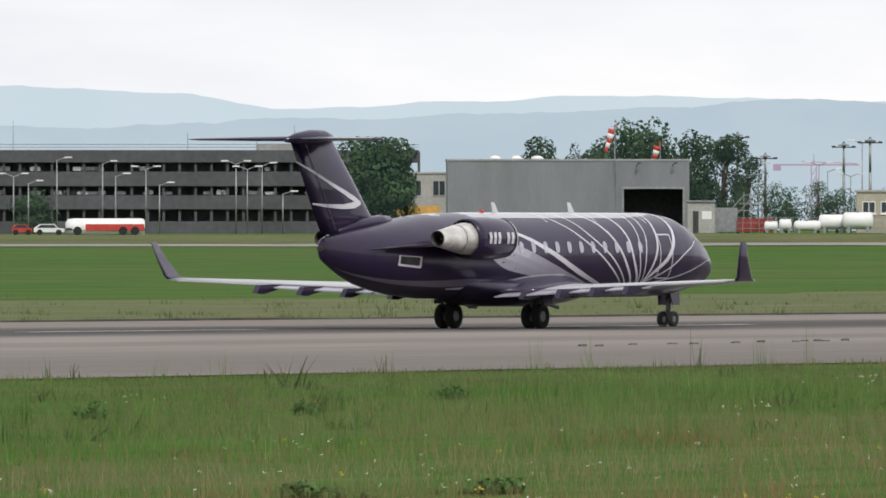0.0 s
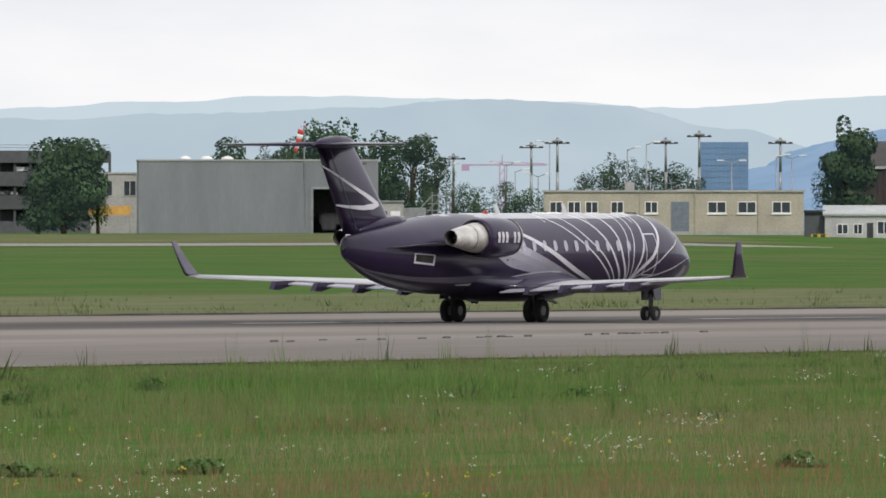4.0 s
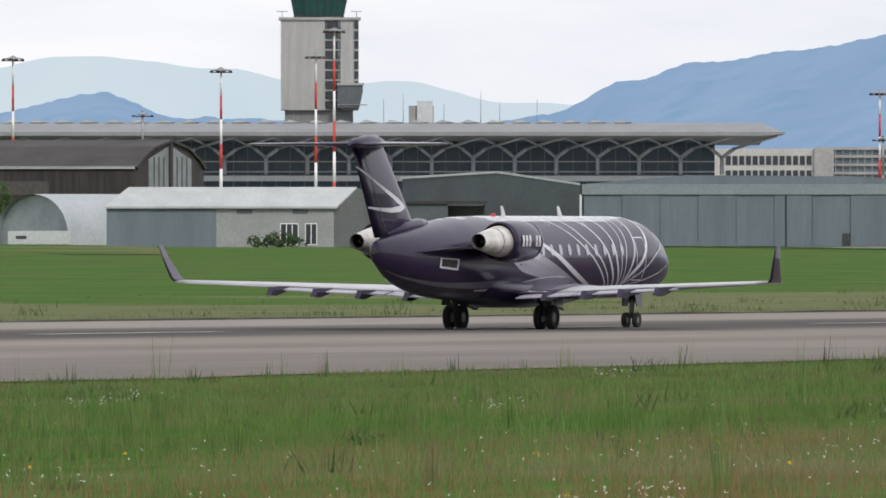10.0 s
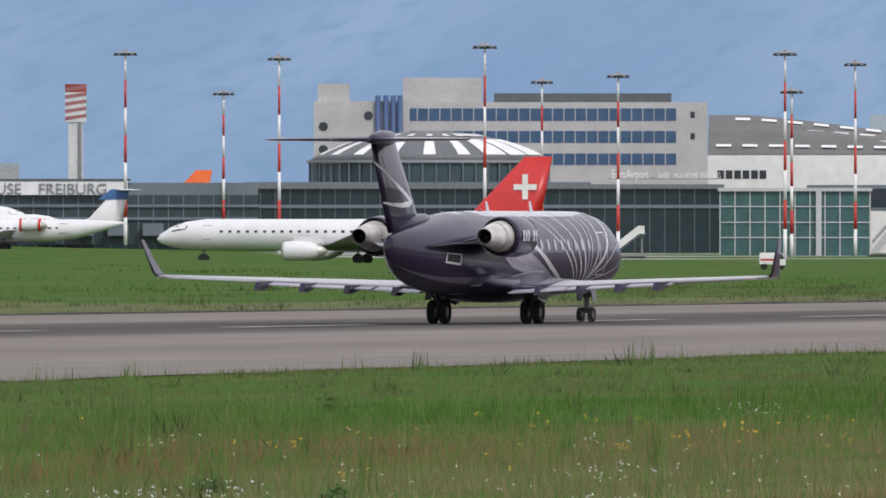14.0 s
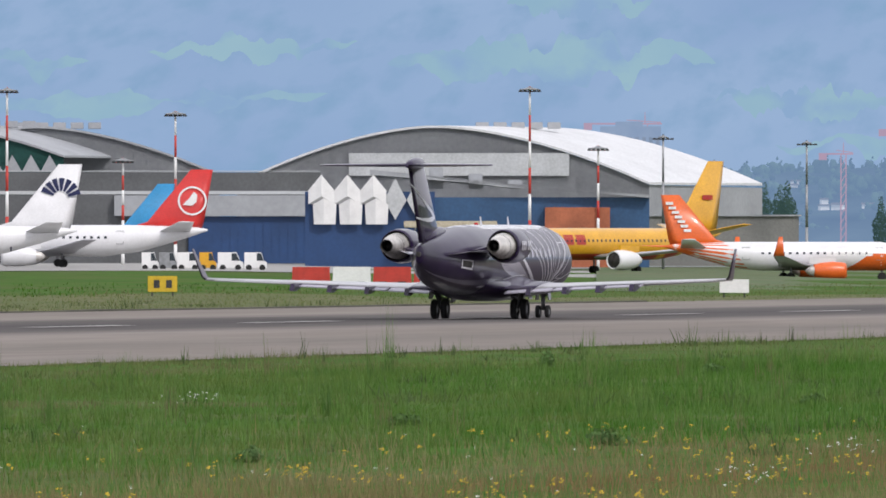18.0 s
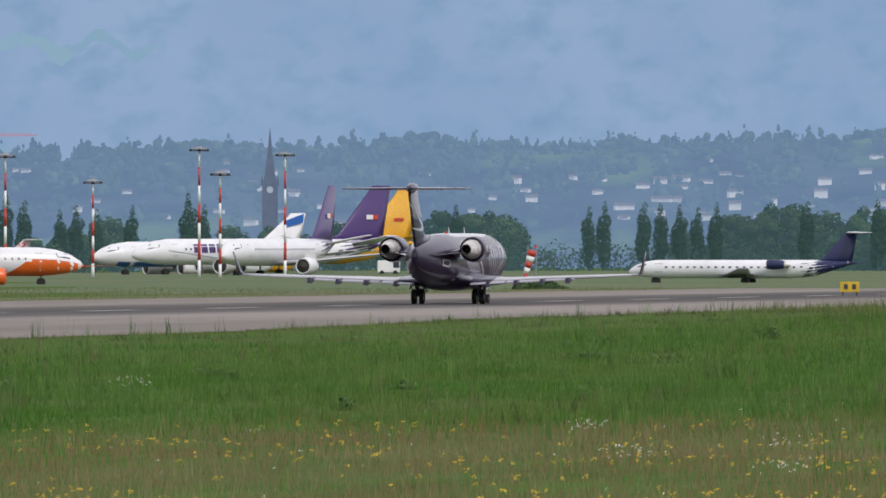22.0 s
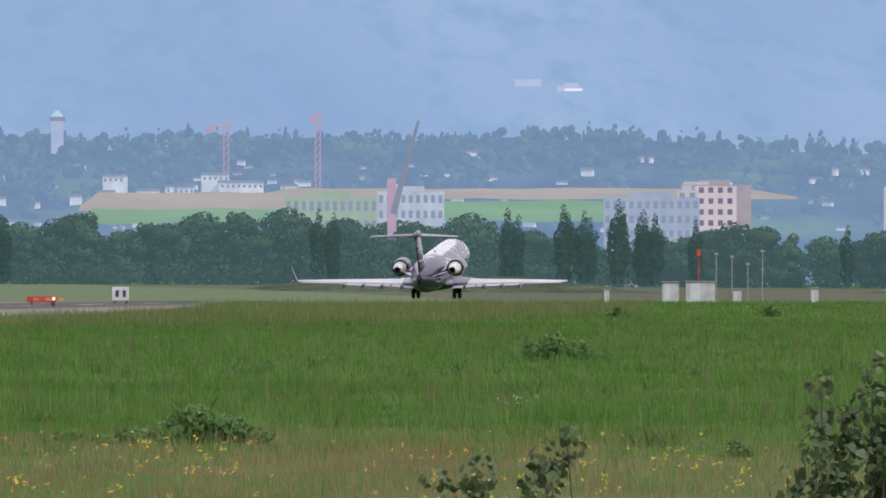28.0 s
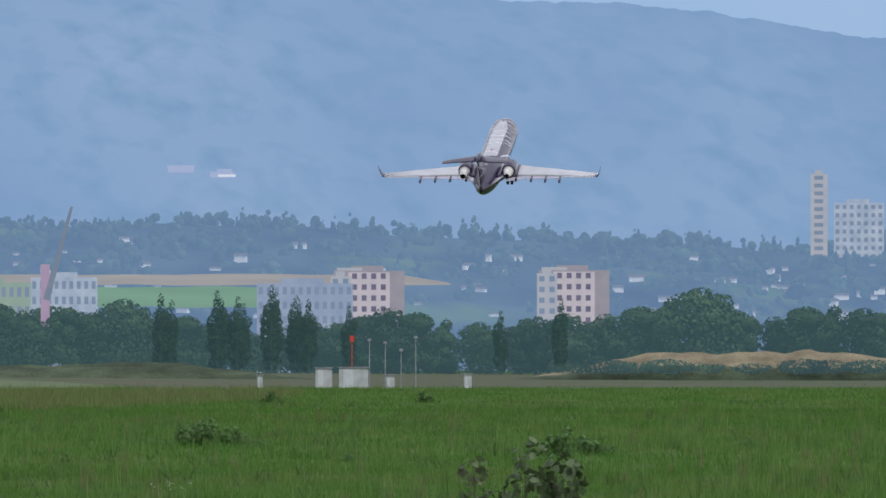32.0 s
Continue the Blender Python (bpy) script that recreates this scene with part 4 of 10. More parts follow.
LEAF = mat("tree_leaves", (0.07, 0.118, 0.046), 0.8, vary=0.35, scale=0.35, fine=0.2, tint=(0.045, 0.08, 0.034), per_object=0.12, spec=0.2, trans=0.3, island=0.25)
LEAF_LIGHT = mat("light_leaves", (0.085, 0.135, 0.045), 0.8, vary=0.3, scale=0.4, fine=0.2, tint=(0.05, 0.09, 0.03), spec=0.2, trans=0.3, island=0.25)
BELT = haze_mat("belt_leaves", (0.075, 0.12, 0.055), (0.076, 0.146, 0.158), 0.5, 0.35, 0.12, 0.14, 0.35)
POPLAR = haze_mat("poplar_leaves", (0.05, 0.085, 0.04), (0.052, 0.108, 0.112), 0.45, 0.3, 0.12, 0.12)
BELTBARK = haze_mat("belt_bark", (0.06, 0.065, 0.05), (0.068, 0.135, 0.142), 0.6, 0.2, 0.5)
BARK = mat("bark", (0.09, 0.075, 0.06), 0.9, vary=0.25, scale=2, bump=0.4)


def window(parent, x0, x1, z0, z1, y, bars=1, frame_mat=None, glass_mat=None, sill=False):
    """A framed window on a front wall at depth y."""
    fm = frame_mat or WHITE
    t = min(0.09, (x1 - x0) * 0.1)
    w = part("window", box(x0, x1, y - 0.04, y + 0.05, z0, z1), glass_mat or GLASS, parent)
    bm = box(x0 - t, x0, y - 0.08, y + 0.02, z0 - t, z1 + t)
    box(x1, x1 + t, y - 0.08, y + 0.02, z0 - t, z1 + t, bm=bm)
    box(x0, x1, y - 0.08, y + 0.02, z1, z1 + t, bm=bm)
    box(x0, x1, y - 0.08, y + 0.02, z0 - t, z0, bm=bm)
    for k in range(1, bars + 1):
        xm = x0 + (x1 - x0) * k / (bars + 1)
        box(xm - t / 2, xm + t / 2, y - 0.075, y - 0.02, z0, z1, bm=bm)
    part("window_frame", bm, fm, w)
    if sill:
        part("window_sill", box(x0 - 2 * t, x1 + 2 * t, y - 0.16, y + 0.02, z0 - 2.5 * t, z0 - t), fm, w)
    return w


def flood_mast(m, height, scheme="red", heads=4, label=""):
    """A tall apron mast: painted pole sections, a head frame and lamps."""
    ob = thing("apron_mast", m, label or "tall red-and-white banded apron mast with floodlights", "light mast", "apron masts")
    r0, r1 = 0.24, 0.13
    n = 7 if scheme == "red" else 3
    for k in range(n):
        a, b = k / n, (k + 1) / n
        col = (WHITE if k % 2 == (n - 1) % 2 else RED) if scheme == "red" else STEEL
        part("pole_section", tube((0, 0, height * a), (0, 0, height * b), r0 + (r1 - r0) * a, r0 + (r1 - r0) * b, 10), col, ob, smooth=True)
    head = part("head_frame", tube((-1.25, 0, height - 0.3), (1.25, 0, height - 0.3), 0.07, n=8, bm=tube((0, 0, height - 0.6), (0, 0, height + 0.35), 0.13, n=8)), RED if scheme == "red" else DARK, ob)
    for k in range(heads):
        x = -1.2 + 2.4 * k / (heads - 1)
        part("floodlight", prism([(x - 0.26, height - 0.38), (x + 0.26, height - 0.38), (x + 0.2, height - 0.14), (x - 0.2, height - 0.14)], -0.3, 0.3), DARK, head)
    wide = 1.0 if scheme == "red" else 0.5
    part("cap", loft([[(wide * q * math.cos(a * 0.524), wide * q * 0.8 * math.sin(a * 0.524), height + z) for a in range(12)] for q, z in ((1.3, -0.14), (1.35, -0.02), (0.5, 0.12), (0.2, 0.3))]), STEEL, ob, "round grey lamp platform")
    return ob


def street_lamp(m, height, arms=1, reach=1.6, group="street lamps"):
    ob = thing("street_lamp", m, "slim grey street lamp with curved arm", "street lamp", group)
    part("pole", tube((0, 0, 0), (0, 0, height), 0.1, 0.06, 8), STEEL, ob, smooth=True)
    for sx in ((1, -1)[:arms]):
        arm = part("arm", tube((0, 0, height - 0.1), (sx * reach * 0.6, 0, height + 0.28), 0.05, 0.045, 6), STEEL, ob)
        part("lamp_head", box(sx * reach * 0.55 - 0.05 if sx > 0 else sx * reach - 0.1, sx * reach + 0.1 if sx > 0 else sx * reach * 0.55 + 0.05, -0.15, 0.15, height + 0.2, height + 0.36, 0.04), WHITE, arm)
    return ob


def leaf_cloud(blobs, count, size, rnd):
    """Many small leaf clumps round a set of blobs (x, y, z, rx, rz), as crossed ragged quads."""
    verts, faces, normals = [], [], []
    weights = [b[3] ** 2 * b[4] for b in blobs]
    for _ in range(count):
        b = rnd.choices(blobs, weights)[0]
        while True:
            p = Vector((rnd.uniform(-1, 1), rnd.uniform(-1, 1), rnd.uniform(-1, 1)))
            if 0.25 < p.length < 1:
                break
        p = p.normalized() * (p.length ** 0.45)
        q = Vector((b[0] + p.x * b[3], b[1] + p.y * b[3], b[2] + p.z * b[4]))
        s = size * rnd.uniform(0.55, 1.3)
        nrm = (p + Vector((rnd.uniform(-1, 1), rnd.uniform(-1, 1), rnd.uniform(-0.6, 1))) * 0.8).normalized()
        u = nrm.orthogonal().normalized()
        v = nrm.cross(u)
        k = len(verts)
        for j in range(5):
            th = 2 * math.pi * j / 5 + rnd.uniform(-0.4, 0.4)
            rr = s * rnd.uniform(0.5, 1.0)
            verts.append(q + u * rr * math.cos(th) + v * rr * math.sin(th) + nrm * rnd.uniform(-0.12, 0.12) * s)
        faces.append((k, k + 1, k + 2, k + 3, k + 4))
        normals += [(p.normalized() * 0.8 + nrm * 0.35).normalized()] * 5
    me = bpy.data.meshes.new("crown")
    me.from_pydata(verts, [], faces)
    me.polygons.foreach_set("use_smooth", [True] * len(faces))
    me.normals_split_custom_set_from_vertices(normals)
    return me


def tree(m, height, width, seed, label="broad green tree with a dense uneven crown", count=2400, trunk=0.04, group="trees", leaf=None, size=None):
    rnd = random.Random(seed)
    ob = thing("tree", m, label, "tree", group)
    lean = Vector((rnd.uniform(-0.04, 0.04) * height, 0, 0))
    part("trunk", tube((0, 0, -0.1), Vector((0, 0, height * 0.62)) + lean, 0.03 * height, 0.012 * height, 8), BELTBARK if leaf is BELT else BARK, ob, smooth=True)
    blobs = []
    n = 12 + int(width / height * 8)
    for k in range(n):
        a = rnd.uniform(0, 6.28)
        z = height * rnd.uniform(trunk + 0.08, 0.86)
        w = width * 0.5 * (1 - 0.55 * abs((z / height - 0.55) / 0.5)) * rnd.uniform(0.3, 0.75)
        rb = width * (rnd.uniform(0.14, 0.25) if leaf is BELT else rnd.uniform(0.17, 0.29))
        blobs.append((w * math.cos(a), w * math.sin(a) * 0.8, min(z, height - rb * 0.8), rb, rb * rnd.uniform(0.65, 0.95)))
    blobs.append((lean.x, 0, height * 0.86, width * 0.15, height * 0.12))
    for k in range(7):
        blobs.append((rnd.uniform(-0.3, 0.3) * width, rnd.uniform(-0.2, 0.2) * width, height * (trunk + 0.12 + 0.08 * k), width * 0.2, width * 0.17))
    for b in blobs[::2]:
        part("limb", tube((0, 0, height * 0.35), (b[0] * 0.9, b[1] * 0.9, b[2]), 0.012 * height, 0.004 * height, 6), BELTBARK if leaf is BELT else BARK, ob)
    me = leaf_cloud(blobs, int(count * 5) if leaf is not BELT else count, size or width * 0.027, rnd)
    me.materials.append(leaf or TREELEAF)
    crown = new("crown", me)
    crown.parent = ob
    return ob


def poplar(m, height, seed, width=None, label="tall narrow dark poplar", count=3200):
    rnd = random.Random(seed)
    ob = thing("poplar", m, label, "tree", "poplars")
    width = width or height * 0.24
    part("trunk", tube((0, 0, -0.1), (0, 0, height * 0.8), 0.022 * height, 0.006 * height, 7), BELTBARK, ob)
    blobs = [(rnd.uniform(-0.12, 0.12) * width, rnd.uniform(-0.1, 0.1) * width, height * (0.16 + 0.78 * k / 8), width * 0.5 * (0.65 + 0.35 * math.sin(3.0 * (k + 1) / 9)) * (1 if k < 7 else 0.55), height * 0.1) for k in range(9)]
    me = leaf_cloud(blobs, count, width * 0.065, rnd)
    me.materials.append(POPLAR)
    crown = new("crown", me)
    crown.parent = ob
    return ob


def shell(name, x0, x1, y0, y1, z0, z1, t, material, parent, label=""):
    """Four walls with thickness round a hollow."""
    bm = box(x0, x1, y0, y0 + t, z0, z1)
    box(x0, x1, y1 - t, y1, z0, z1, bm=bm)
    box(x0, x0 + t, y0 + t, y1 - t, z0, z1, bm=bm)
    box(x1 - t, x1, y0 + t, y1 - t, z0, z1, bm=bm)
    return part(name, bm, material, parent, label)


def text_sign(body, m, size, material, parent, depth=0.06):
    cu = bpy.data.curves.new("lettering", "FONT")
    cu.body, cu.size, cu.extrude, cu.align_x = body, size, depth / 2, "CENTER"
    me_ob = bpy.data.objects.new("lettering_tmp", cu)
    scene.collection.objects.link(me_ob)
    dg = bpy.context.evaluated_depsgraph_get()
    me = bpy.data.meshes.new_from_object(me_ob.evaluated_get(dg))
    bpy.data.objects.remove(me_ob)
    me.materials.clear()
    me.materials.append(material)
    ob = new("lettering", me)
    ob.parent = parent
    ob.matrix_basis = m
    return ob


def airliner(m, label, length, d, span, fin_h, body, fin_mat, belly=None, tail_band=None, engine="wing", eng_mat=None, nose=None, group="parked aircraft", base=1.35, winglet=None, win=True, bar=None):
    """A parked airliner: nose along local +y, the origin on the ground under mid-fuselage."""
    ob = thing("airliner", m, label, "aircraft", group)
    r = d / 2
    zc = base + r
    h = length / 2
    prof = [(h, 0.03, -0.28), (h - 0.12 * d, 0.3, -0.24), (h - 0.45 * d, 0.62, -0.14), (h - 0.95 * d, 0.87, -0.04), (h - 1.6 * d, 1.0, 0), (0, 1.0, 0), (-h + 3.3 * d, 1.0, 0), (-h + 2.2 * d, 0.86, 0.14),
            (-h + 1.1 * d, 0.52, 0.42), (-h + 0.35 * d, 0.24, 0.62), (-h, 0.06, 0.68)]
    dense = []
    for a, b in zip(prof, prof[1:]):
        for k in range(3):
            dense.append([a[i] + (b[i] - a[i]) * k / 3 for i in range(3)])
    dense.append(list(prof[-1]))

    def at_y(y):
        for a, b in zip(dense, dense[1:]):
            if b[0] <= y <= a[0]:
                s = (a[0] - y) / (a[0] - b[0])
                return r * (a[1] + (b[1] - a[1]) * s), zc + r * (a[2] + (b[2] - a[2]) * s)
        return 0.1, zc
    part("fuselage", loft([ring_y(y, 0, zc + r * dz, r * q, r * q, 28) for y, q, dz in dense]), body, ob, smooth=True)

    def wrap(nm, y0, y1, a0, a1, material, lbl, lift=0.012, skew=0.0):
        """A patch of other paint on the skin between two stations and two angles."""
        for sx in (1, -1):
            rings = []
            for i in range(15):
                y = y0 + (y1 - y0) * i / 14
                ring = []
                for j in range(9):
                    a = a0 + (a1 - a0) * j / 8
                    yy = y + skew * (a - a0) / (a1 - a0)
                    q, cz = at_y(max(-h + 0.01, min(h - 0.01, yy)))
                    an = radians(a)
                    ring.append((sx * (q + lift) * math.cos(an), yy, cz + (q + lift) * math.sin(an)))
                rings.append(ring)
            part(nm, loft(rings, close=False, caps=False), material, ob, lbl, smooth=True)
    if belly:
        wrap("belly_paint", h - 1.0 * d, -h + 2.0 * d, -89, -38, belly, "coloured belly")
    if tail_band:
        wrap("tail_paint", -h + 3.0 * d, -h + 0.2, -88, 88, tail_band, "coloured rear fuselage", skew=-1.1 * d)
    if nose:
        wrap("nose_paint", h - 0.05, h - 3.2 * d, -88, 10, nose, "coloured nose", skew=1.2 * d)
    if win:
        step = 0.85
        n = int((length - 6.0 * d) / step) + 4
        for sx in (1, -1):
            bm = bmesh.new()
            for k in range(n):
                y = h - 2.1 * d - k * step
                q, cz = at_y(y)
                for a in (12,):
                    p0, p1 = radians(a - 4.5), radians(a + 4.5)
                    vs = [bm.verts.new((sx * (q + 0.02) * math.cos(pp), yy, cz + (q + 0.02) * math.sin(pp))) for pp, yy in ((p0, y), (p0, y - 0.32), (p1, y - 0.32), (p1, y))]
                    bm.faces.new(vs)
            tagged(part("window_strip", bm, GLASS, ob, "row of small dark cabin windows"), kind="stuff")
            for y in (h - 1.55 * d, -h + 2.9 * d):
                q, cz = at_y(y)
                bm = bmesh.new()
                for w, dz0, dz1, lift in ((0.85, -0.45, 0.6, 0.014),):
                    c = []
                    for yy, a in ((y, -16), (y - w, -16), (y - w, 36), (y, 36)):
                        an = radians(a)
                        c.append(bm.verts.new((sx * (q + lift) * math.cos(an), yy, cz + (q + lift) * math.sin(an))))
                    for i in range(4):
                        pa, pb = c[i].co, c[(i + 1) % 4].co
                        tube(pa, pb, 0.035, n=4, bm=bm)
                part("cabin_door_outline", bm, STEEL, ob)
            y = h - 0.62 * d
            q, cz = at_y(y)
            bm = bmesh.new()
            vs = []
            for yy, a in ((h - 0.5 * d, 28), (h - 0.98 * d, 24), (h - 1.05 * d, 42), (h - 0.66 * d, 62)):
                qq, cc = at_y(yy)
                an = radians(a)
                vs.append(bm.verts.new((sx * (qq + 0.03) * math.cos(an), yy, cc + (qq + 0.03) * math.sin(an))))
            bm.faces.new(vs)
            part("cockpit_window", bm, GLASS, ob)
    if bar:
        for sx in (1, -1):
            y1, n, wd, ht, a, mt = bar
            for k in range(n):
                y = y1 - k * wd * 1.25
                q, cz = at_y(y)
                bm = bmesh.new()
                vs = []
                for yy in (y, y - wd):
                    for dz in (-ht / 2, 0, ht / 2):
                        an = radians(a) + dz / q
                        vs.append(bm.verts.new((sx * (q + 0.025) * math.cos(an), yy, cz + (q + 0.025) * math.sin(an))))
                bm.faces.new((vs[0], vs[1], vs[4], vs[3]))
                bm.faces.new((vs[1], vs[2], vs[5], vs[4]))
                part("lettering_bar", bm, mt, ob, "plain bar of lettering")
    # wings
    root, tipc = 0.17 * length, 0.045 * length
    wy = 0.1 * length
    for sx in (1, -1):
        wing = part("wing", loft([foil((sx * x, y, z), c, th) for x, y, z, c, th in
                                  ((r * 0.6, wy, base + 0.35, root, 0.12), (span * 0.17, wy - 0.09 * span, base + 0.35 + 0.012 * span, root * 0.62, 0.11), (span * 0.5, wy - 0.235 * span, base + 0.3 + 0.05 * span, tipc, 0.09))]), WINGGREY, ob, "pale grey wing", smooth=True)
        if winglet:
            part("winglet", loft([foil((sx * (span * 0.5 + o), wy - 0.235 * span - o * 0.6, base + 0.3 + 0.05 * span + z), c, 0.06, "x") for o, z, c in ((-0.02, -0.02, tipc), (0.25, 0.4, tipc * 0.8), (0.55, 2.3, tipc * 0.35))]), winglet, wing, "upturned winglet", smooth=True)
        ex = sx * span * 0.17 if engine == "wing" else sx * (r + 0.24 * d + 0.6)
        if engine == "wing":
            ey, ez, er = wy + 0.01 * length, base - 0.02, 0.3 * d
        else:
            ey, ez, er = -h + 4.2 * d, zc + 0.25 * d, 0.26 * d
        em = eng_mat or body
        nac = part("engine", loft([ring_y(ey + y * er, ex, ez, q * er, q * er, 22) for y, q in ((1.6, 0.82), (1.75, 0.92), (1.4, 1.0), (0.3, 1.08), (-1.2, 0.95), (-2.0, 0.72))], caps=False), em, ob, smooth=True)
        part("intake", loft([ring_y(ey + y * er, ex, ez, q * er, q * er, 22) for y, q in ((1.6, 0.82), (1.2, 0.8), (0.9, 0.8))]), SOOT, nac, smooth=True)
        part("exhaust", loft([ring_y(ey + y * er, ex, ez, q * er, q * er, 18) for y, q in ((-1.2, 0.7), (-2.1, 0.6), (-2.6, 0.42), (-3.0, 0.08))]), BARE, nac, smooth=True)
        part("pylon", box(ex - 0.15, ex + 0.15, ey - 2.5 * er, ey + 0.6 * er, ez + 0.8 * er, ez + 1.5 * er) if engine == "wing" else loft([foil((sx * x, ey, zc + 0.2 * d), 3 * er, 0.07) for x in (r * 0.8, r + 0.24 * d + 0.2)]), body, ob)
    # tail
    fc = 0.17 * length * (0.72 if engine == "tail" else 1.0)
    ft = fin_h
    z0 = zc + 0.75 * r
    fin = part("fin", loft([foil((0, y, z), c, th, "x") for y, z, c, th in
                            ((-h + 1.62 * fc, z0, fc * 1.5, 0.04), (-h + 1.15 * fc, z0 + 0.12 * (ft - z0), fc * 1.08, 0.07), (-h + 0.32 * fc, ft, fc * 0.42, 0.08))]), fin_mat, ob, "coloured tail fin", smooth=True)
    ttail = engine == "tail"
    sp = 0.36 * span * (0.75 if ttail else 1)
    for sx in (1, -1):
        zz = ft - 0.05 if ttail else zc + 0.55 * r
        yy = -h + 0.3 * fc if ttail else -h + 0.95 * fc
        part("tailplane", loft([foil((sx * x, y, z), c, 0.09) for x, y, z, c in ((0.05 if ttail else 0.25 * r, yy, zz, fc * (0.8 if ttail else 0.62)), (sp / 2, yy - (0.34 if ttail else 0.22) * sp, zz + (0 if ttail else 0.1 * sp), fc * 0.3))]), body, ob, smooth=True)
    # undercarriage
    for x, y in ((0, h - 1.5 * d), (0.09 * span, -0.03 * length), (-0.09 * span, -0.03 * length)):
        leg = part("gear_leg", tube((x, y, 0.3), (x, y, base + 0.5), 0.13, n=8), STRUT, ob)
        for o in (-0.32, 0.32):
            part("wheel", tube((x + o - 0.14, y, 0.48), (x + o + 0.14, y, 0.48), 0.48, n=16), TYRE, leg)
    return ob, fin

# ---------------------------------------------------------------- car park, gate hangar, low yellow building
CONCRETE = mat("dark_concrete", (0.088, 0.092, 0.1), 0.85, vary=0.14, scale=0.12, fine=0.1, bump=0.1)
CONC_PALE = mat("pale_concrete_wall", (0.35, 0.35, 0.34), 0.85, vary=0.1, scale=0.2, fine=0.08)
# Interior shade put into a colour, for the car park core and lean-to.
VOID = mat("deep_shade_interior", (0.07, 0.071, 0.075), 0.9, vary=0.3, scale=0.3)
CREAM = mat("cream_render", (0.42, 0.385, 0.31), 0.85, vary=0.08, scale=0.3, fine=0.07)
PLASTER = mat("grey_plaster", (0.37, 0.365, 0.35), 0.85, vary=0.1, scale=0.3, fine=0.08)
OCHRE = mat("ochre_canvas", (0.42, 0.24, 0.05), 0.8, vary=0.15, scale=0.8)
RUSTRED = mat("rust_red_paint", (0.30, 0.05, 0.04), 0.7, vary=0.2, scale=0.6)


def car_park():
    ob = thing("car_park", site(-28.017, 1856), "long grey concrete multi-storey car park with open decks", "building")
    x0, x1, d = -34.02, 30.68, 34.0
    top = 10.3
    levels = [(0.0, 2.39), (2.94, 4.33), (4.95, 6.2), (7.25, 8.15)]
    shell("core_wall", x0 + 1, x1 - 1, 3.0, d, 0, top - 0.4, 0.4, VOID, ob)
    bands = [(5.86, 7.66), (3.01, 4.75), (8.77, 10.3), (-0.1, 1.55)]
    for z0, z1 in bands:
        part("deck_parapet", box(x0, x1, 0, 0.35, z0, z1, 0.03), CONCRETE, ob)
        part("deck", box(x0, x1, 0.35, d, z0 + 0.05, z0 + 0.35), CONCRETE, ob)
    for k in range(34):
        x = x0 + (x1 - x0) * k / 33
        part("column", box(x - 0.16, x + 0.16, 0.36, 0.72, 0, top - 0.2), CONCRETE, ob)
    part("roof_rail", tube((x0, 0.1, top + 0.35), (x1, 0.1, top + 0.35), 0.04, n=5, bm=tube((x0, 0.1, top + 0.7), (x1, 0.1, top + 0.7), 0.04, n=5)), STEEL, ob)
    rnd = random.Random(5)
    for k in range(60):
        x = rnd.uniform(x0 + 2, x1 - 2)
        z0, z1 = rnd.choice([(7.73, 8.7), (4.82, 5.79)])
        w = rnd.uniform(0.5, 1.5)
        part("parked_car_roof", box(x, x + w, 0.9, 1.5, z0, z0 + (z1 - z0) * rnd.uniform(0.35, 0.6), 0.08), rnd.choice((WHITE, STEEL, STEEL, DARK)), ob)
    part("stair_head", box(11.11, 15.41, 8, 14, top - 0.4, 11.13), CONC_PALE, ob)
    for px, h in ((-19.16, 3.6), (2.29, 2.2), (10.76, 1.8), (15.41, 3.0)):
        part("roof_pole", tube((px, 2, top - 0.3), (px, 2, top + h), 0.06, 0.03, 6), STEEL, ob)


car_park()


GATEWALL = mat("gate_hangar_render", (0.2, 0.215, 0.23), 0.8, vary=0.06, scale=0.4, fine=0.04, stretch=(1, 1, 0.2))


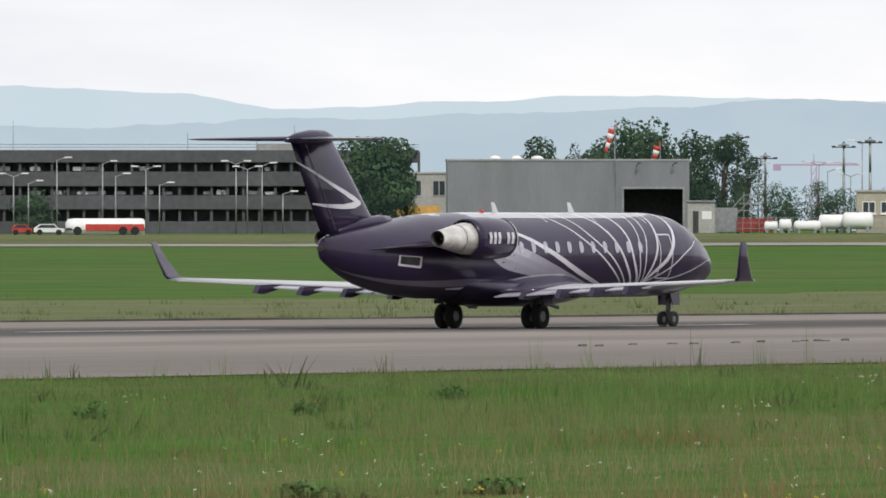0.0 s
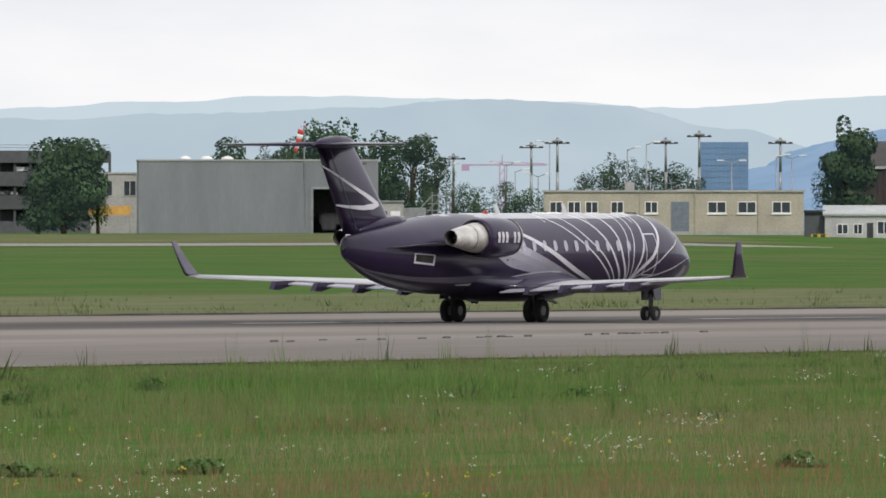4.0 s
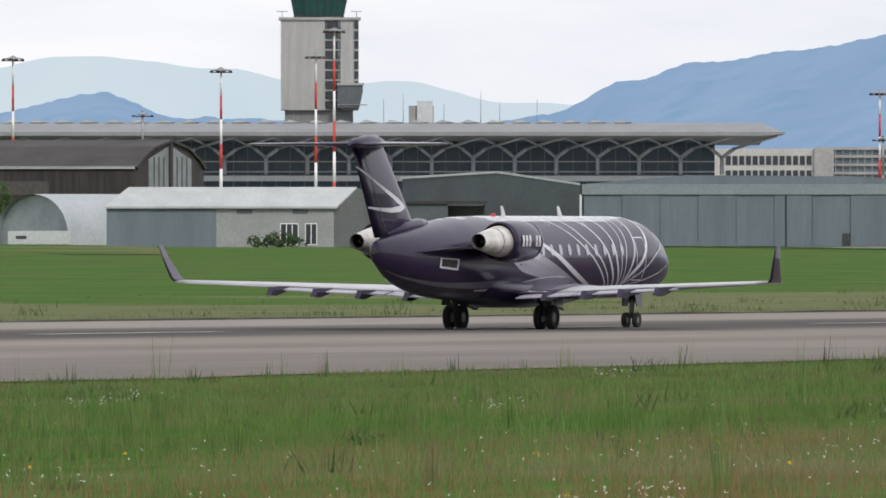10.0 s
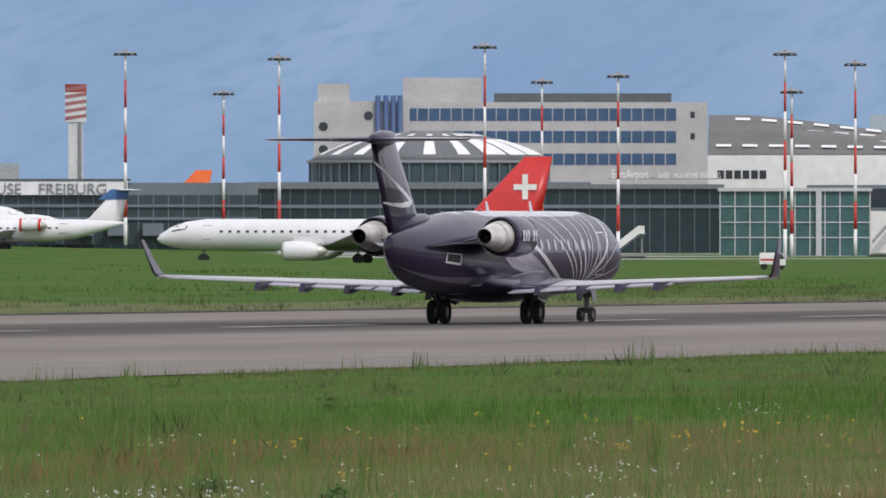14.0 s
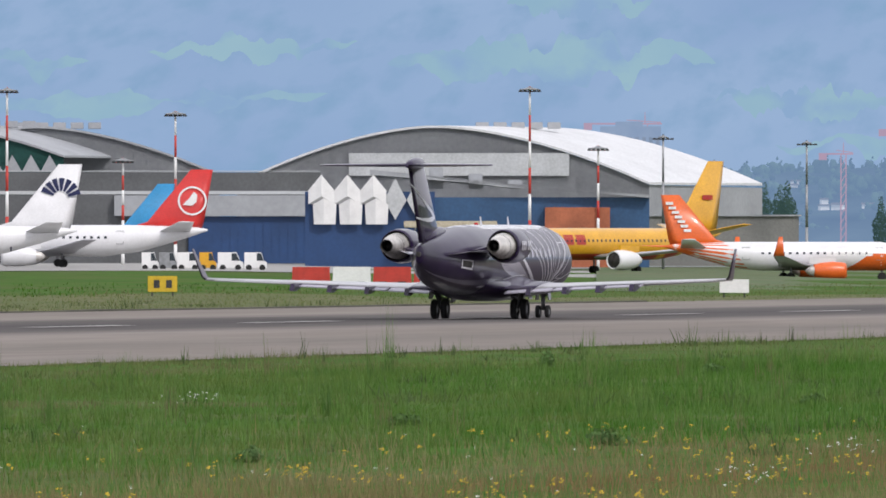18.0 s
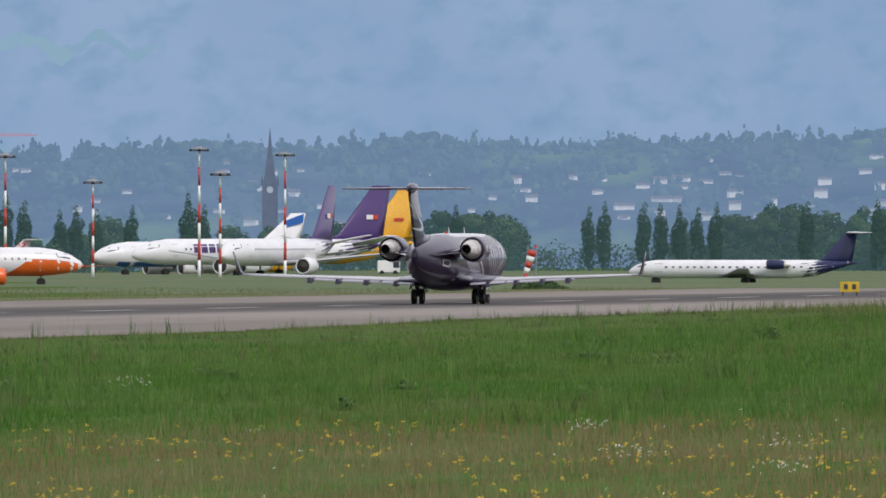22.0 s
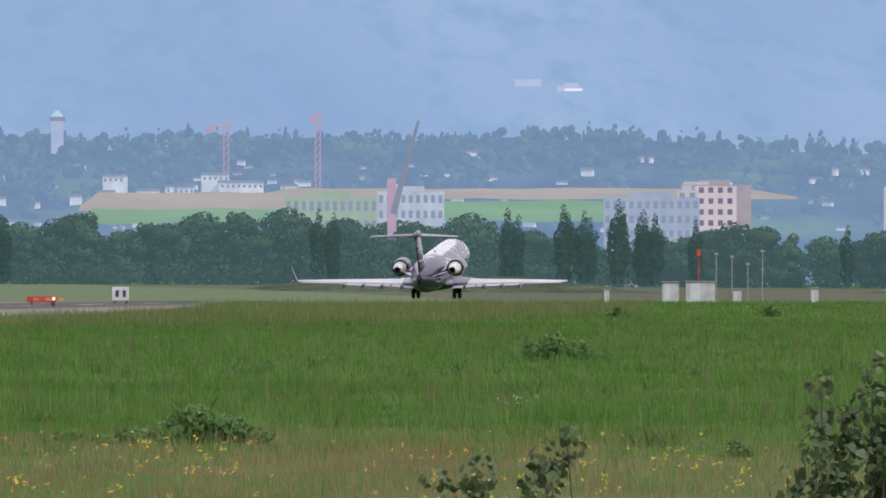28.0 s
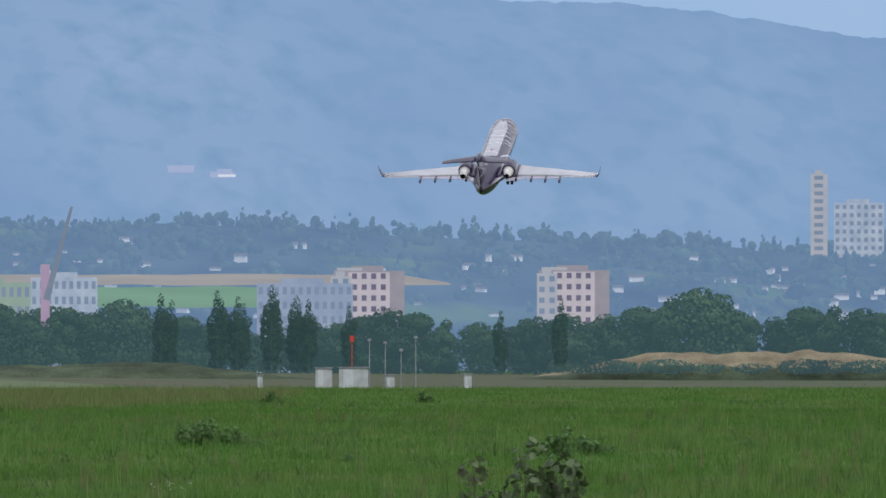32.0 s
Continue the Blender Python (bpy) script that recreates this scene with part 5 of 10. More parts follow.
def gate_hangar():
    ob = thing("gate_hangar", site(-26.608, 1652), "plain grey flat-roofed hangar with an open dark gate", "building")
    x0, x1, h, d = -13.38, 13.44, 8.09, 22.0
    g0, g1, gh = 6.16, 12.69, 4.95
    t = 0.35
    bm = box(x0, g0, 0, t, 0, h)
    box(g1, x1, 0, t, 0, h, bm=bm)
    box(g0, g1, 0, t, gh, h, bm=bm)
    part("front_wall", bm, GATEWALL, ob)
    bm = box(x0, x0 + 0.3, t, d, 0, h - 0.05)
    box(x1 - 0.3, x1, t, d, 0, h - 0.05, bm=bm)
    box(x0 + 0.3, x1 - 0.3, d - 0.3, d, 0, h - 0.05, bm=bm)
    part("side_and_rear_wall", bm, GATEWALL, ob)
    part("roof", box(x0 - 0.1, x1 + 0.1, -0.1, d, h, h + 0.18), CONC_PALE, ob)
    part("gate_lintel", box(g0 - 0.25, g1 + 0.25, -0.12, -0.002, gh, gh + 0.22), STEEL, ob)
    part("gate_jamb", box(g0 - 0.25, g0, -0.12, -0.002, 0, gh), STEEL, ob)
    part("gate_jamb", box(g1, g1 + 0.25, -0.12, -0.002, 0, gh), STEEL, ob)
    # Dark floor and rear sheets stand in for the shade inside the gate.
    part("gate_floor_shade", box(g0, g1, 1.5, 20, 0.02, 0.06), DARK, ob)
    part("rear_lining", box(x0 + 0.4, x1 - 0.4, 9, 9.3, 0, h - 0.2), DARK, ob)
    bm = box(g0 + 0.8, g0 + 4.5, 3, 8, 0.9, 2.3, 0.2)
    box(g0 + 1.0, g0 + 2.6, 2.8, 5, 0.3, 1.4, 0.15, bm=bm)
    part("stored_equipment", bm, DARK, ob)
    part("corner_pilaster", box(5.28, 5.53, -0.15, -0.002, 0, h), GATEWALL, ob)
    for x in (7.54, 11.56):
        lamp = part("wall_lamp_arm", tube((x, -0.02, h - 0.6), (x + 0.25, -0.9, h - 0.25), 0.05, n=6), DARK, ob)
        part("wall_lamp", box(x + 0.1, x + 0.5, -1.2, -0.8, h - 0.35, h - 0.2, 0.03), DARK, lamp)
    part("downpipe", tube((5.15, -0.1, 5.58), (5.15, -0.1, 11.73), 0.07, n=8), STEEL, ob)
    for px in (-8.1, -5.72, -3.39):
        part("roof_dome", loft([[(px + q * math.cos(a * 0.785), 3 + q * math.sin(a * 0.785), h + 0.18 + z) for a in range(8)] for q, z in ((0.75, 0), (0.6, 0.22), (0.3, 0.36), (0.05, 0.4))]), WHITE, ob, smooth=True)


gate_hangar()


def gate_cabin():
    ob = thing("gate_cabin", site(-27.128, 1702), "small pale plastered flat-roofed building with dark windows", "building")
    x0, x1, h = -2.84, 2.71, 6.86
    shell("wall", x0, x1, 0, 9, 0, h, 0.3, PLASTER, ob)
    part("roof", box(x0 - 0.15, x1 + 0.1, -0.15, 9.1, h, h + 0.2), CONC_PALE, ob)
    for a, b in ((-1.8, -0.52), (0.9, 2.19)):
        window(ob, a, b, 4.41, 6.02, 0, 1, PLASTER)
    part("annex", box(2.71, 3.09, 0.3, 6, 0, 6.6), DARK, ob)
    aw = thing("awning", site(-27.128, 1702) @ pose(-2.84, -4, 0), "ochre canvas awning roof on posts", "awning")
    part("canvas", loft([[(-3.2, y, 2.03 + 1.0 * math.sin(k / 6 * 3.14) ** 0.7) for k, y in ((0, -1), (2, -0.4), (3, 0), (4, 0.4), (6, 1))], [(4.4, y, 2.15 + 1.1 * math.sin(k / 6 * 3.14) ** 0.7) for k, y in ((0, -1), (2, -0.4), (3, 0), (4, 0.4), (6, 1))]], close=False), OCHRE, aw)
    for x in (-3.1, 0.6, 4.3):
        part("post", tube((x, -0.9, 0), (x, -0.9, 2.03), 0.06, n=6), STEEL, aw)


gate_cabin()


def gate_yard():
    hut = thing("pump_hut", site(-25.979, 1635), "small grey hut with a door beside the gate hangar", "hut")
    part("wall", box(-5.1, -2.11, 0, 3.5, 0, 3.41), PLASTER, hut)
    part("roof", box(-5.22, -1.99, -0.2, 3.7, 3.41, 3.59), STEEL, hut)
    part("door", box(-4.54, -3.92, -0.05, 0.01, 0, 2.41), DARK, hut)
    part("notice_board", box(-3.54, -2.49, -0.04, 0.01, 1.54, 2.41), WHITE, hut)
    for nm, a, b, top, mt, lab in (("grey_container", 1266, 1306, 368, STEEL, "grey corrugated steel yard container"), ("red_container", 1306, 1371, 387, RUSTRED, "rust-red corrugated steel yard container")):
        ob = thing("container", site(-25.979, 1635) @ pose(0, 1.0 if nm == "grey_container" else 0.5, 0), lab, "container")
        x0, x1 = (a - 1300) * 0.06215, (b - 1300) * 0.06215
        zt = 2.79 if nm == "grey_container" else 1.6
        part("body", box(x0, x1, 0, 2.4, 0.1, zt, 0.03), mt, ob)
        n = int((x1 - x0) / 0.32)
        for k in range(n):
            part("rib", box(x0 + 0.32 * k + 0.05, x0 + 0.32 * k + 0.19, -0.05, -0.002, 0.2, zt - 0.1), mt, ob)
    tw = thing("scaffold_rack", site(-25.979, 1635) @ pose(0, 3.0, 0), "open grey steel stair rack behind the hut", "rack")
    for a, b, c, dd in ((1272, 396, 1318, 345), (1290, 396, 1336, 345), (1318, 345, 1350, 345), (1310, 360, 1350, 360), (1300, 372, 1352, 372)):
        part("bar", tube(((a - 1300) * 0.06215, 0, (412 - b) * 0.06215), ((c - 1300) * 0.06215, 0, (412 - dd) * 0.06215), 0.05, n=6), STEEL, tw)
    for a in (1318, 1330, 1350):
        part("post", tube(((a - 1300) * 0.06215, 0, 0), ((a - 1300) * 0.06215, 0, 4.53), 0.06, n=6), STEEL, tw)
    for k, (a, b, top) in enumerate(((1378, 1400, 388), (1404, 1452, 391), (1448, 1500, 380), (1490, 1545, 376), (1352, 1376, 392))):
        ob = thing("storage_tank", site(-25.594, 1615) @ pose((a + b - 2960) / 2 * 0.06149, 0.8 * (k % 3), 0), "white horizontal storage tank on a cradle", "tank", "white tanks")
        hw = (b - a) / 2 * 0.06149
        r = (412 - top) * 0.06149 * 0.42
        cz = (412 - top) * 0.06149 - r + 0.04
        rings = [[(x, q * math.cos(j * 0.3927), cz + q * math.sin(j * 0.3927)) for j in range(16)] for x, q in ((-hw, r * 0.3), (-hw * 0.93, r * 0.8), (-hw * 0.82, r), (hw * 0.82, r), (hw * 0.93, r * 0.8), (hw, r * 0.3))]
        part("shell", loft(rings), WHITE, ob, smooth=True)
        for sx in (-0.6, 0.6):
            part("cradle", box(sx * hw - 0.15, sx * hw + 0.15, -r * 0.8, r * 0.8, 0, cz - r * 0.6), STEEL, ob)
        part("manhole", tube((0, 0, cz + r * 0.9), (0, 0, cz + r * 1.2), 0.25, n=10), STEEL, ob)
    fence = thing("yard_fence", site(-25.758, 1635) @ pose(0, -2.0, 0), "low steel mesh fence on posts in front of the yard", "fence")
    for k in range(24):
        x = -8.08 + k * 0.9
        part("post", tube((x, 0, 0), (x, 0, 1.75), 0.035, n=5), STEEL, fence)
    for z in (0.5, 1.1, 1.7):
        part("rail", tube((-8.08, 0, z), (-8.08 + 20.7, 0, z), 0.025, n=5), STEEL, fence)
    # fuel tanker and cars in front of the car park
    tk = thing("fuel_tanker", site(-28.462, 1557), "white fuel tanker with a red band parked on the grass road", "truck")
    L2, r = 4.17, 0.95
    part("tank", loft([[(x, q * math.cos(j * 0.3927), 0.8 + q * math.sin(j * 0.3927)) for j in range(16)] for x, q in ((-L2, r * 0.5), (-L2 * 0.94, r * 0.92), (-L2 * 0.8, r), (L2 * 0.94, r), (L2, r * 0.8))]), WHITE, tk, smooth=True)
    part("red_band", box(-L2 * 0.5, L2 * 0.98, -r - 0.03, -r * 0.8, 0.44, 1.16, 0.02), RED, tk)
    part("chassis", box(-L2, L2, -0.9, 0.9, 0.5, 0.75), DARK, tk)
    for x in (-L2 * 0.7, L2 * 0.45, L2 * 0.75):
        bm = bmesh.new()
        for y in (-0.85, 0.85):
            tube((x, y - 0.15, 0.45), (x, y + 0.15, 0.45), 0.45, n=14, bm=bm)
        part("wheel_set", bm, TYRE, tk)
    for a, w, mt, lab in ((40, 36, RED, "small red car parked by the road"), (88, 54, WHITE, "low white van parked by the road")):
        car = thing("car", site(-28.462, 1557) @ pose((a - 187) * 0.05950, 0.5, 0), lab, "car")
        hw = w / 2 * 0.05950
        part("body", prism([(-hw, 0.3), (hw, 0.3), (hw, 0.7), (hw * 0.6, 0.75), (hw * 0.35, 1.15), (-hw * 0.6, 1.15), (-hw, 0.75)], -0.8, 0.8), mt, car)
        part("side_windows", prism([(hw * 0.5, 0.76), (hw * 0.32, 1.08), (-hw * 0.55, 1.08), (-hw * 0.8, 0.76)], -0.83, 0.83), GLASS, car)
        bm = bmesh.new()
        for x in (-hw * 0.62, hw * 0.62):
            for y in (-0.75, 0.75):
                tube((x, y - 0.1, 0.3), (x, y + 0.1, 0.3), 0.3, n=12, bm=bm)
        part("wheel_set", bm, TYRE, car)
    # street lamps before the car park
    for px, h, arms in ((72, 6.6, 2), (145, 8.4, 1), (222, 8.0, 1), (244, 6.6, 1), (295, 7.4, 2), (318, 5.6, 1), (447, 8.0, 2), (466, 7.4, 2), (491, 7.8, 1), (526, 4.6, 1), (20, 8.6, 1), (97, 5.8, 1)):
        street_lamp(site(-28.462, 1557) @ pose((px - 187) * 0.05950 * 1.12, 120, 0), h, arms)
    # hangar-yard lamps and masts
    for px, py, h in ((1350, 247, 0), (1371, 238, 0), (1420, 275, 0), (1558, 255, 0)):
        flood_mast(site(-28.462, 1557) @ pose((px - 187) * 0.05950 * 1.15 + 0.4, 250, 0), (412 - py) * 0.0685, "grey", 3, "slim grey yard mast with lamps")
    for px, py, arms in ((1380, 290, 1), (1485, 288, 2), (1500, 300, 1), (1540, 308, 2), (836, 352, 1)):
        street_lamp(site(-28.462, 1557) @ pose((px - 187) * 0.05950 * 1.14, 200, 0), (412 - py) * 0.066, arms)


gate_yard()


def windsock(m, height, mast_label="red and white windsock on a red-banded mast"):
    ob = thing("windsock", m, mast_label, "windsock")
    part("mast", tube((0, 0, 0), (0, 0, height), 0.09, 0.06, 8), STEEL, ob)
    for k in range(5):
        z0, r0, r1 = height - 0.2 - 0.5 * k, 0.42 - 0.05 * k, 0.37 - 0.05 * k
        part("sock_ring", tube((-0.3 - 0.14 * k, -0.3, z0), (-0.44 - 0.14 * k, -0.3, z0 - 0.5), r0, r1, 12), RED if k % 2 == 0 else WHITE, ob, smooth=True)
    part("obstruction_lamp", tube((0, 0, height), (0, 0, height + 0.3), 0.12, 0.08, 8), RED, ob)


windsock(site(-26.422, 1665), 11.83)
windsock(site(-26.207, 1745), 10.3, "small limp red windsock above the roof")


def yellow_building():
    ob = thing("low_cream_building", site(-25.000, 1634), "long low cream-rendered building with a flat roof", "building")
    k = 0.06281
    h = 4.76
    x0, x1 = -14.45, 14.32
    shell("wall", x0, x1, 0, 12, 0, h, 0.35, CREAM, ob)
    part("roof", box(x0 - 0.2, x1 + 0.2, -0.2, 12.2, h, h + 0.22), PLASTER, ob)
    part("plinth", box(x0, x1, -0.06, -0.003, 0, 0.4), PLASTER, ob)
    for px in (811, 843, 874, 919, 979, 1090, 1143, 1204):
        a = (px - 1030) * k
        w = 20 * k if px < 1000 else 30 * k
        wn = window(ob, a, a + w, 2.5, 3.63, 0, 1, WHITE, sill=True)
    part("roller_door", box(-0.38, 1.63, -0.05, 0.02, 0, 3.69), mat("blue_grey_door", (0.16, 0.19, 0.23), 0.6), ob)
    part("entrance_door", box(-5.46, -4.27, -0.05, 0.02, 0, 2.5), mat("green_door", (0.02, 0.07, 0.04), 0.6), ob)
    for px in (969, 1066, 1178):
        x = (px - 1030) * k
        part("downpipe", tube((x, -0.12, 0), (x, -0.12, h), 0.07, n=8), CREAM, ob)
    part("roof_box", box(-5.46, -4.4, 3, 6, h, h + 1.1, 0.05), PLASTER, ob)
    part("roof_box", box(0.63, 2.39, 3, 6, h, h + 0.35, 0.05), PLASTER, ob)
    part("roof_antenna_frame", tube((1, 4, h), (1, 4, h + 1.3), 0.05, n=6, bm=tube((2.01, 4, h), (2.01, 4, h + 1.1), 0.05, n=6)), DARK, ob)
    for px, top, arms, dist in ((832, 262, 2, 120), (965, 275, 1, 90), (1000, 265, 1, 100), (1140, 300, 2, 60), (1225, 288, 1, 90), (1252, 290, 2, 90)):
        street_lamp(site(-25.000, 1634) @ pose((px - 1030) * k * 1.06, dist, 0), (425 - top) * k * 1.05, arms)
    for px, top in ((845, 258), (1036, 258), (1095, 246), (1238, 258)):
        flood_mast(site(-25.000, 1634) @ pose((px - 1030) * k * 1.06, 110, 0), (425 - top) * k * 1.05, "grey", 4, "slim grey yard mast with a lamp cluster")


yellow_building()


def blue_tower_block():
    ob = thing("blue_glass_block", site(-24.522, 2736), "plain blue glass office block far behind the trees", "building")
    blue = mat("blue_glass_wall", (0.14, 0.25, 0.42), 0.35, vary=0.08, scale=0.2, fine=0.04)
    h = 16.25
    part("wall", box(-4.36, 4.36, 0, 9, 0, h), blue, ob)
    for k in range(12):
        x = -4.36 + (4.36 - -4.36) * (k + 0.5) / 12
        part("mullion", box(x - 0.03, x + 0.03, -0.06, -0.002, 2, h), mat("blue_mullion", (0.2, 0.31, 0.46), 0.4), ob)
    for k in range(14):
        z = 2 + (h - 2) * k / 14
        part("floor_line", box(-4.36, 4.36, -0.09, -0.062, z, z + 0.1), mat("blue_band", (0.17, 0.28, 0.44), 0.4), ob)


blue_tower_block()


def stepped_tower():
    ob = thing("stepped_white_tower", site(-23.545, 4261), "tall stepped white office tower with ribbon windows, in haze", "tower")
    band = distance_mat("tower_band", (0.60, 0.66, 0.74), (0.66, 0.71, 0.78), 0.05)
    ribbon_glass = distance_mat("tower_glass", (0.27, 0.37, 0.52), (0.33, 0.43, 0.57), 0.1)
    tops = 49.17
    base = 21.35
    n = 26
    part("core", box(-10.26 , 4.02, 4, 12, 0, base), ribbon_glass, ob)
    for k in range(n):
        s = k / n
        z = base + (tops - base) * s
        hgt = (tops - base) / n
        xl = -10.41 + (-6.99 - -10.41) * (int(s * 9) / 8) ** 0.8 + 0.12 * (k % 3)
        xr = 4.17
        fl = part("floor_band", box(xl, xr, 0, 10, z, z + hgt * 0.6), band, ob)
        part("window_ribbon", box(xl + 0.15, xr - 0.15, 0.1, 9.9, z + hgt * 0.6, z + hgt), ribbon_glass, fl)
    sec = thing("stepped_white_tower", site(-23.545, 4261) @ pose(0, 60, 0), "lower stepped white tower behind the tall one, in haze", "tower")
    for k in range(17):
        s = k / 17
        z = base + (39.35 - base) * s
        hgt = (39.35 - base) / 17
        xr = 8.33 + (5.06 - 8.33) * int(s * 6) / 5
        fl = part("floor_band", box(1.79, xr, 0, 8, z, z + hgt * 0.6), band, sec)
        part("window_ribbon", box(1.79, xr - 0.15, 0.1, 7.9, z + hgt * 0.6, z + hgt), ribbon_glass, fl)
    part("core", box(2.38, 7.74, 2, 8, 0, base), ribbon_glass, sec)


stepped_tower()

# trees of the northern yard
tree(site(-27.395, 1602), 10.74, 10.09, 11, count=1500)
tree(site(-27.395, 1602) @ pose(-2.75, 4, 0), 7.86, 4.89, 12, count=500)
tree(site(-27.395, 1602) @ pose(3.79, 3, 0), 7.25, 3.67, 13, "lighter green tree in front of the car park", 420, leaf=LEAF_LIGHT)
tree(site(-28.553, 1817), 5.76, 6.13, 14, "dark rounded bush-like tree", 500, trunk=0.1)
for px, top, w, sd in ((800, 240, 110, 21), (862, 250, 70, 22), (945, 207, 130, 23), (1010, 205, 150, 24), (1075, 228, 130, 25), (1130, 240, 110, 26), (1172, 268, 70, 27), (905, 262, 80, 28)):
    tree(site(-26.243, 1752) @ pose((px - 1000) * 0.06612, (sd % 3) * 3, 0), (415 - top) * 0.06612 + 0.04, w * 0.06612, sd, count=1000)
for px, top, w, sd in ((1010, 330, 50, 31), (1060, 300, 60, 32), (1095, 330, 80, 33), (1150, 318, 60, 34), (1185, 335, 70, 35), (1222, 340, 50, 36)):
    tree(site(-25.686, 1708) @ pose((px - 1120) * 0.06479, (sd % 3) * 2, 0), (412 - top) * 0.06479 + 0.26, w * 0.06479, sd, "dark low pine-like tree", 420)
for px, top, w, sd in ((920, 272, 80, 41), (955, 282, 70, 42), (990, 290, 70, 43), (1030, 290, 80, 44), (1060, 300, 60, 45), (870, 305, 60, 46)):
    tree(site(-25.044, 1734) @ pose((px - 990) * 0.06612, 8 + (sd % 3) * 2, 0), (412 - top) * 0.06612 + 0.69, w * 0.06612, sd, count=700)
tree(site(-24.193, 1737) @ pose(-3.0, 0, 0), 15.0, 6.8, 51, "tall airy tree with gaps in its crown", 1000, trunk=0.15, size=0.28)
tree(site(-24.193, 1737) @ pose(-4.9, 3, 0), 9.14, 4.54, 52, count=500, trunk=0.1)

# ---------------------------------------------------------------- brown hangar, huts, control tower
BROWN = mat("weathered_brown_boards", (0.05, 0.042, 0.042), 0.85, vary=0.2, scale=0.5, fine=0.12, stretch=(3, 1, 0.3))
ROOFBROWN = mat("dark_roof_felt", (0.058, 0.054, 0.053), 0.95, vary=0.15, scale=0.2, fine=0.08)
ROOFGREY = mat("pale_roof_sheet", (0.42, 0.44, 0.44), 0.6, vary=0.08, scale=0.3, fine=0.06)
SLATE = mat("blue_grey_cladding", (0.137, 0.17, 0.2), 0.6, vary=0.08, scale=0.2, fine=0.05, stretch=(2, 1, 0.2))
SLATE_DARK = mat("dark_slate_cladding", (0.09, 0.105, 0.115), 0.6, vary=0.1, scale=0.2)
LIGHTBAND = mat("pale_fascia", (0.5, 0.52, 0.53), 0.55, vary=0.05, scale=0.3)


def brown_hangar():
    ob = thing("brown_hangar", site(-23.517, 1786) @ pose(-4.5, 0, 0, 0, 0, -20), "old dark brown boarded hangar with a curved roof and glazed gable", "building")
    hl, d = 22.4, 24.0
    eave, top = 8.75, 11.9
    prof = [(0, eave), (d * 0.1, eave + (top - eave) * 0.38), (d * 0.25, eave + (top - eave) * 0.75), (d * 0.5, top), (d * 0.75, eave + (top - eave) * 0.75), (d * 0.9, eave + (top - eave) * 0.38), (d, eave)]
    part("roof", prism_x([(y - (0.4 if y < 1 else -0.4 if y > d - 1 else 0), z + 0.02) for y, z in prof] + [(y, z - 0.25) for y, z in prof[::-1]], -hl - 0.3, hl + 0.3), ROOFBROWN, ob)
    shell("wall", -hl, hl, 0, d, 0, eave, 0.3, BROWN, ob)
    part("gable_wall", prism_x([(y, z - 0.05) for y, z in prof], hl - 0.3, hl), BROWN, ob)
    part("gable_wall", prism_x([(y, z - 0.05) for y, z in prof], -hl, -hl + 0.3), BROWN, ob)
    gl = mat("milky_glazing", (0.24, 0.26, 0.27), 0.4, vary=0.15, scale=0.6)
    for y0, y1 in ((4.5, 11.4), (12.6, 19.5)):
        w = part("gable_window", prism_x([(y0, eave - 2.4), (y1, eave - 2.4), (y1, eave + (2.4 if y1 < 15 else 0.9)), (y0, eave + (0.9 if y0 < 10 else 2.4))], hl, hl + 0.06), gl, ob, "large pale gable window")
        for k in range(1, 4):
            y = y0 + (y1 - y0) * k / 4
            part("glazing_bar", box(hl + 0.06, hl + 0.12, y - 0.07, y + 0.07, eave - 2.4, eave + 1.2), BROWN, w)
    part("gable_post", box(hl + 0.02, hl + 0.3, d / 2 - 0.35, d / 2 + 0.35, 0, top - 0.4), ROOFBROWN, ob)
    part("eave_board", box(-hl, hl, -0.35, -0.02, eave - 0.2, eave + 0.1), LIGHTBAND, ob)
    rnd = random.Random(3)
    for k in range(60):
        x = -hl + 2 * hl * k / 60
        part("wall_board", box(x + 0.03, x + 0.72, -0.06 - rnd.uniform(0, 0.03), -0.002, 0.2, eave - 0.25), BROWN, ob)
    part("wall_patch", box(-1, 12, -0.14, -0.1, eave - 3.2, eave - 1.6), mat("newer_boards", (0.085, 0.075, 0.072), 0.8), ob)


brown_hangar()


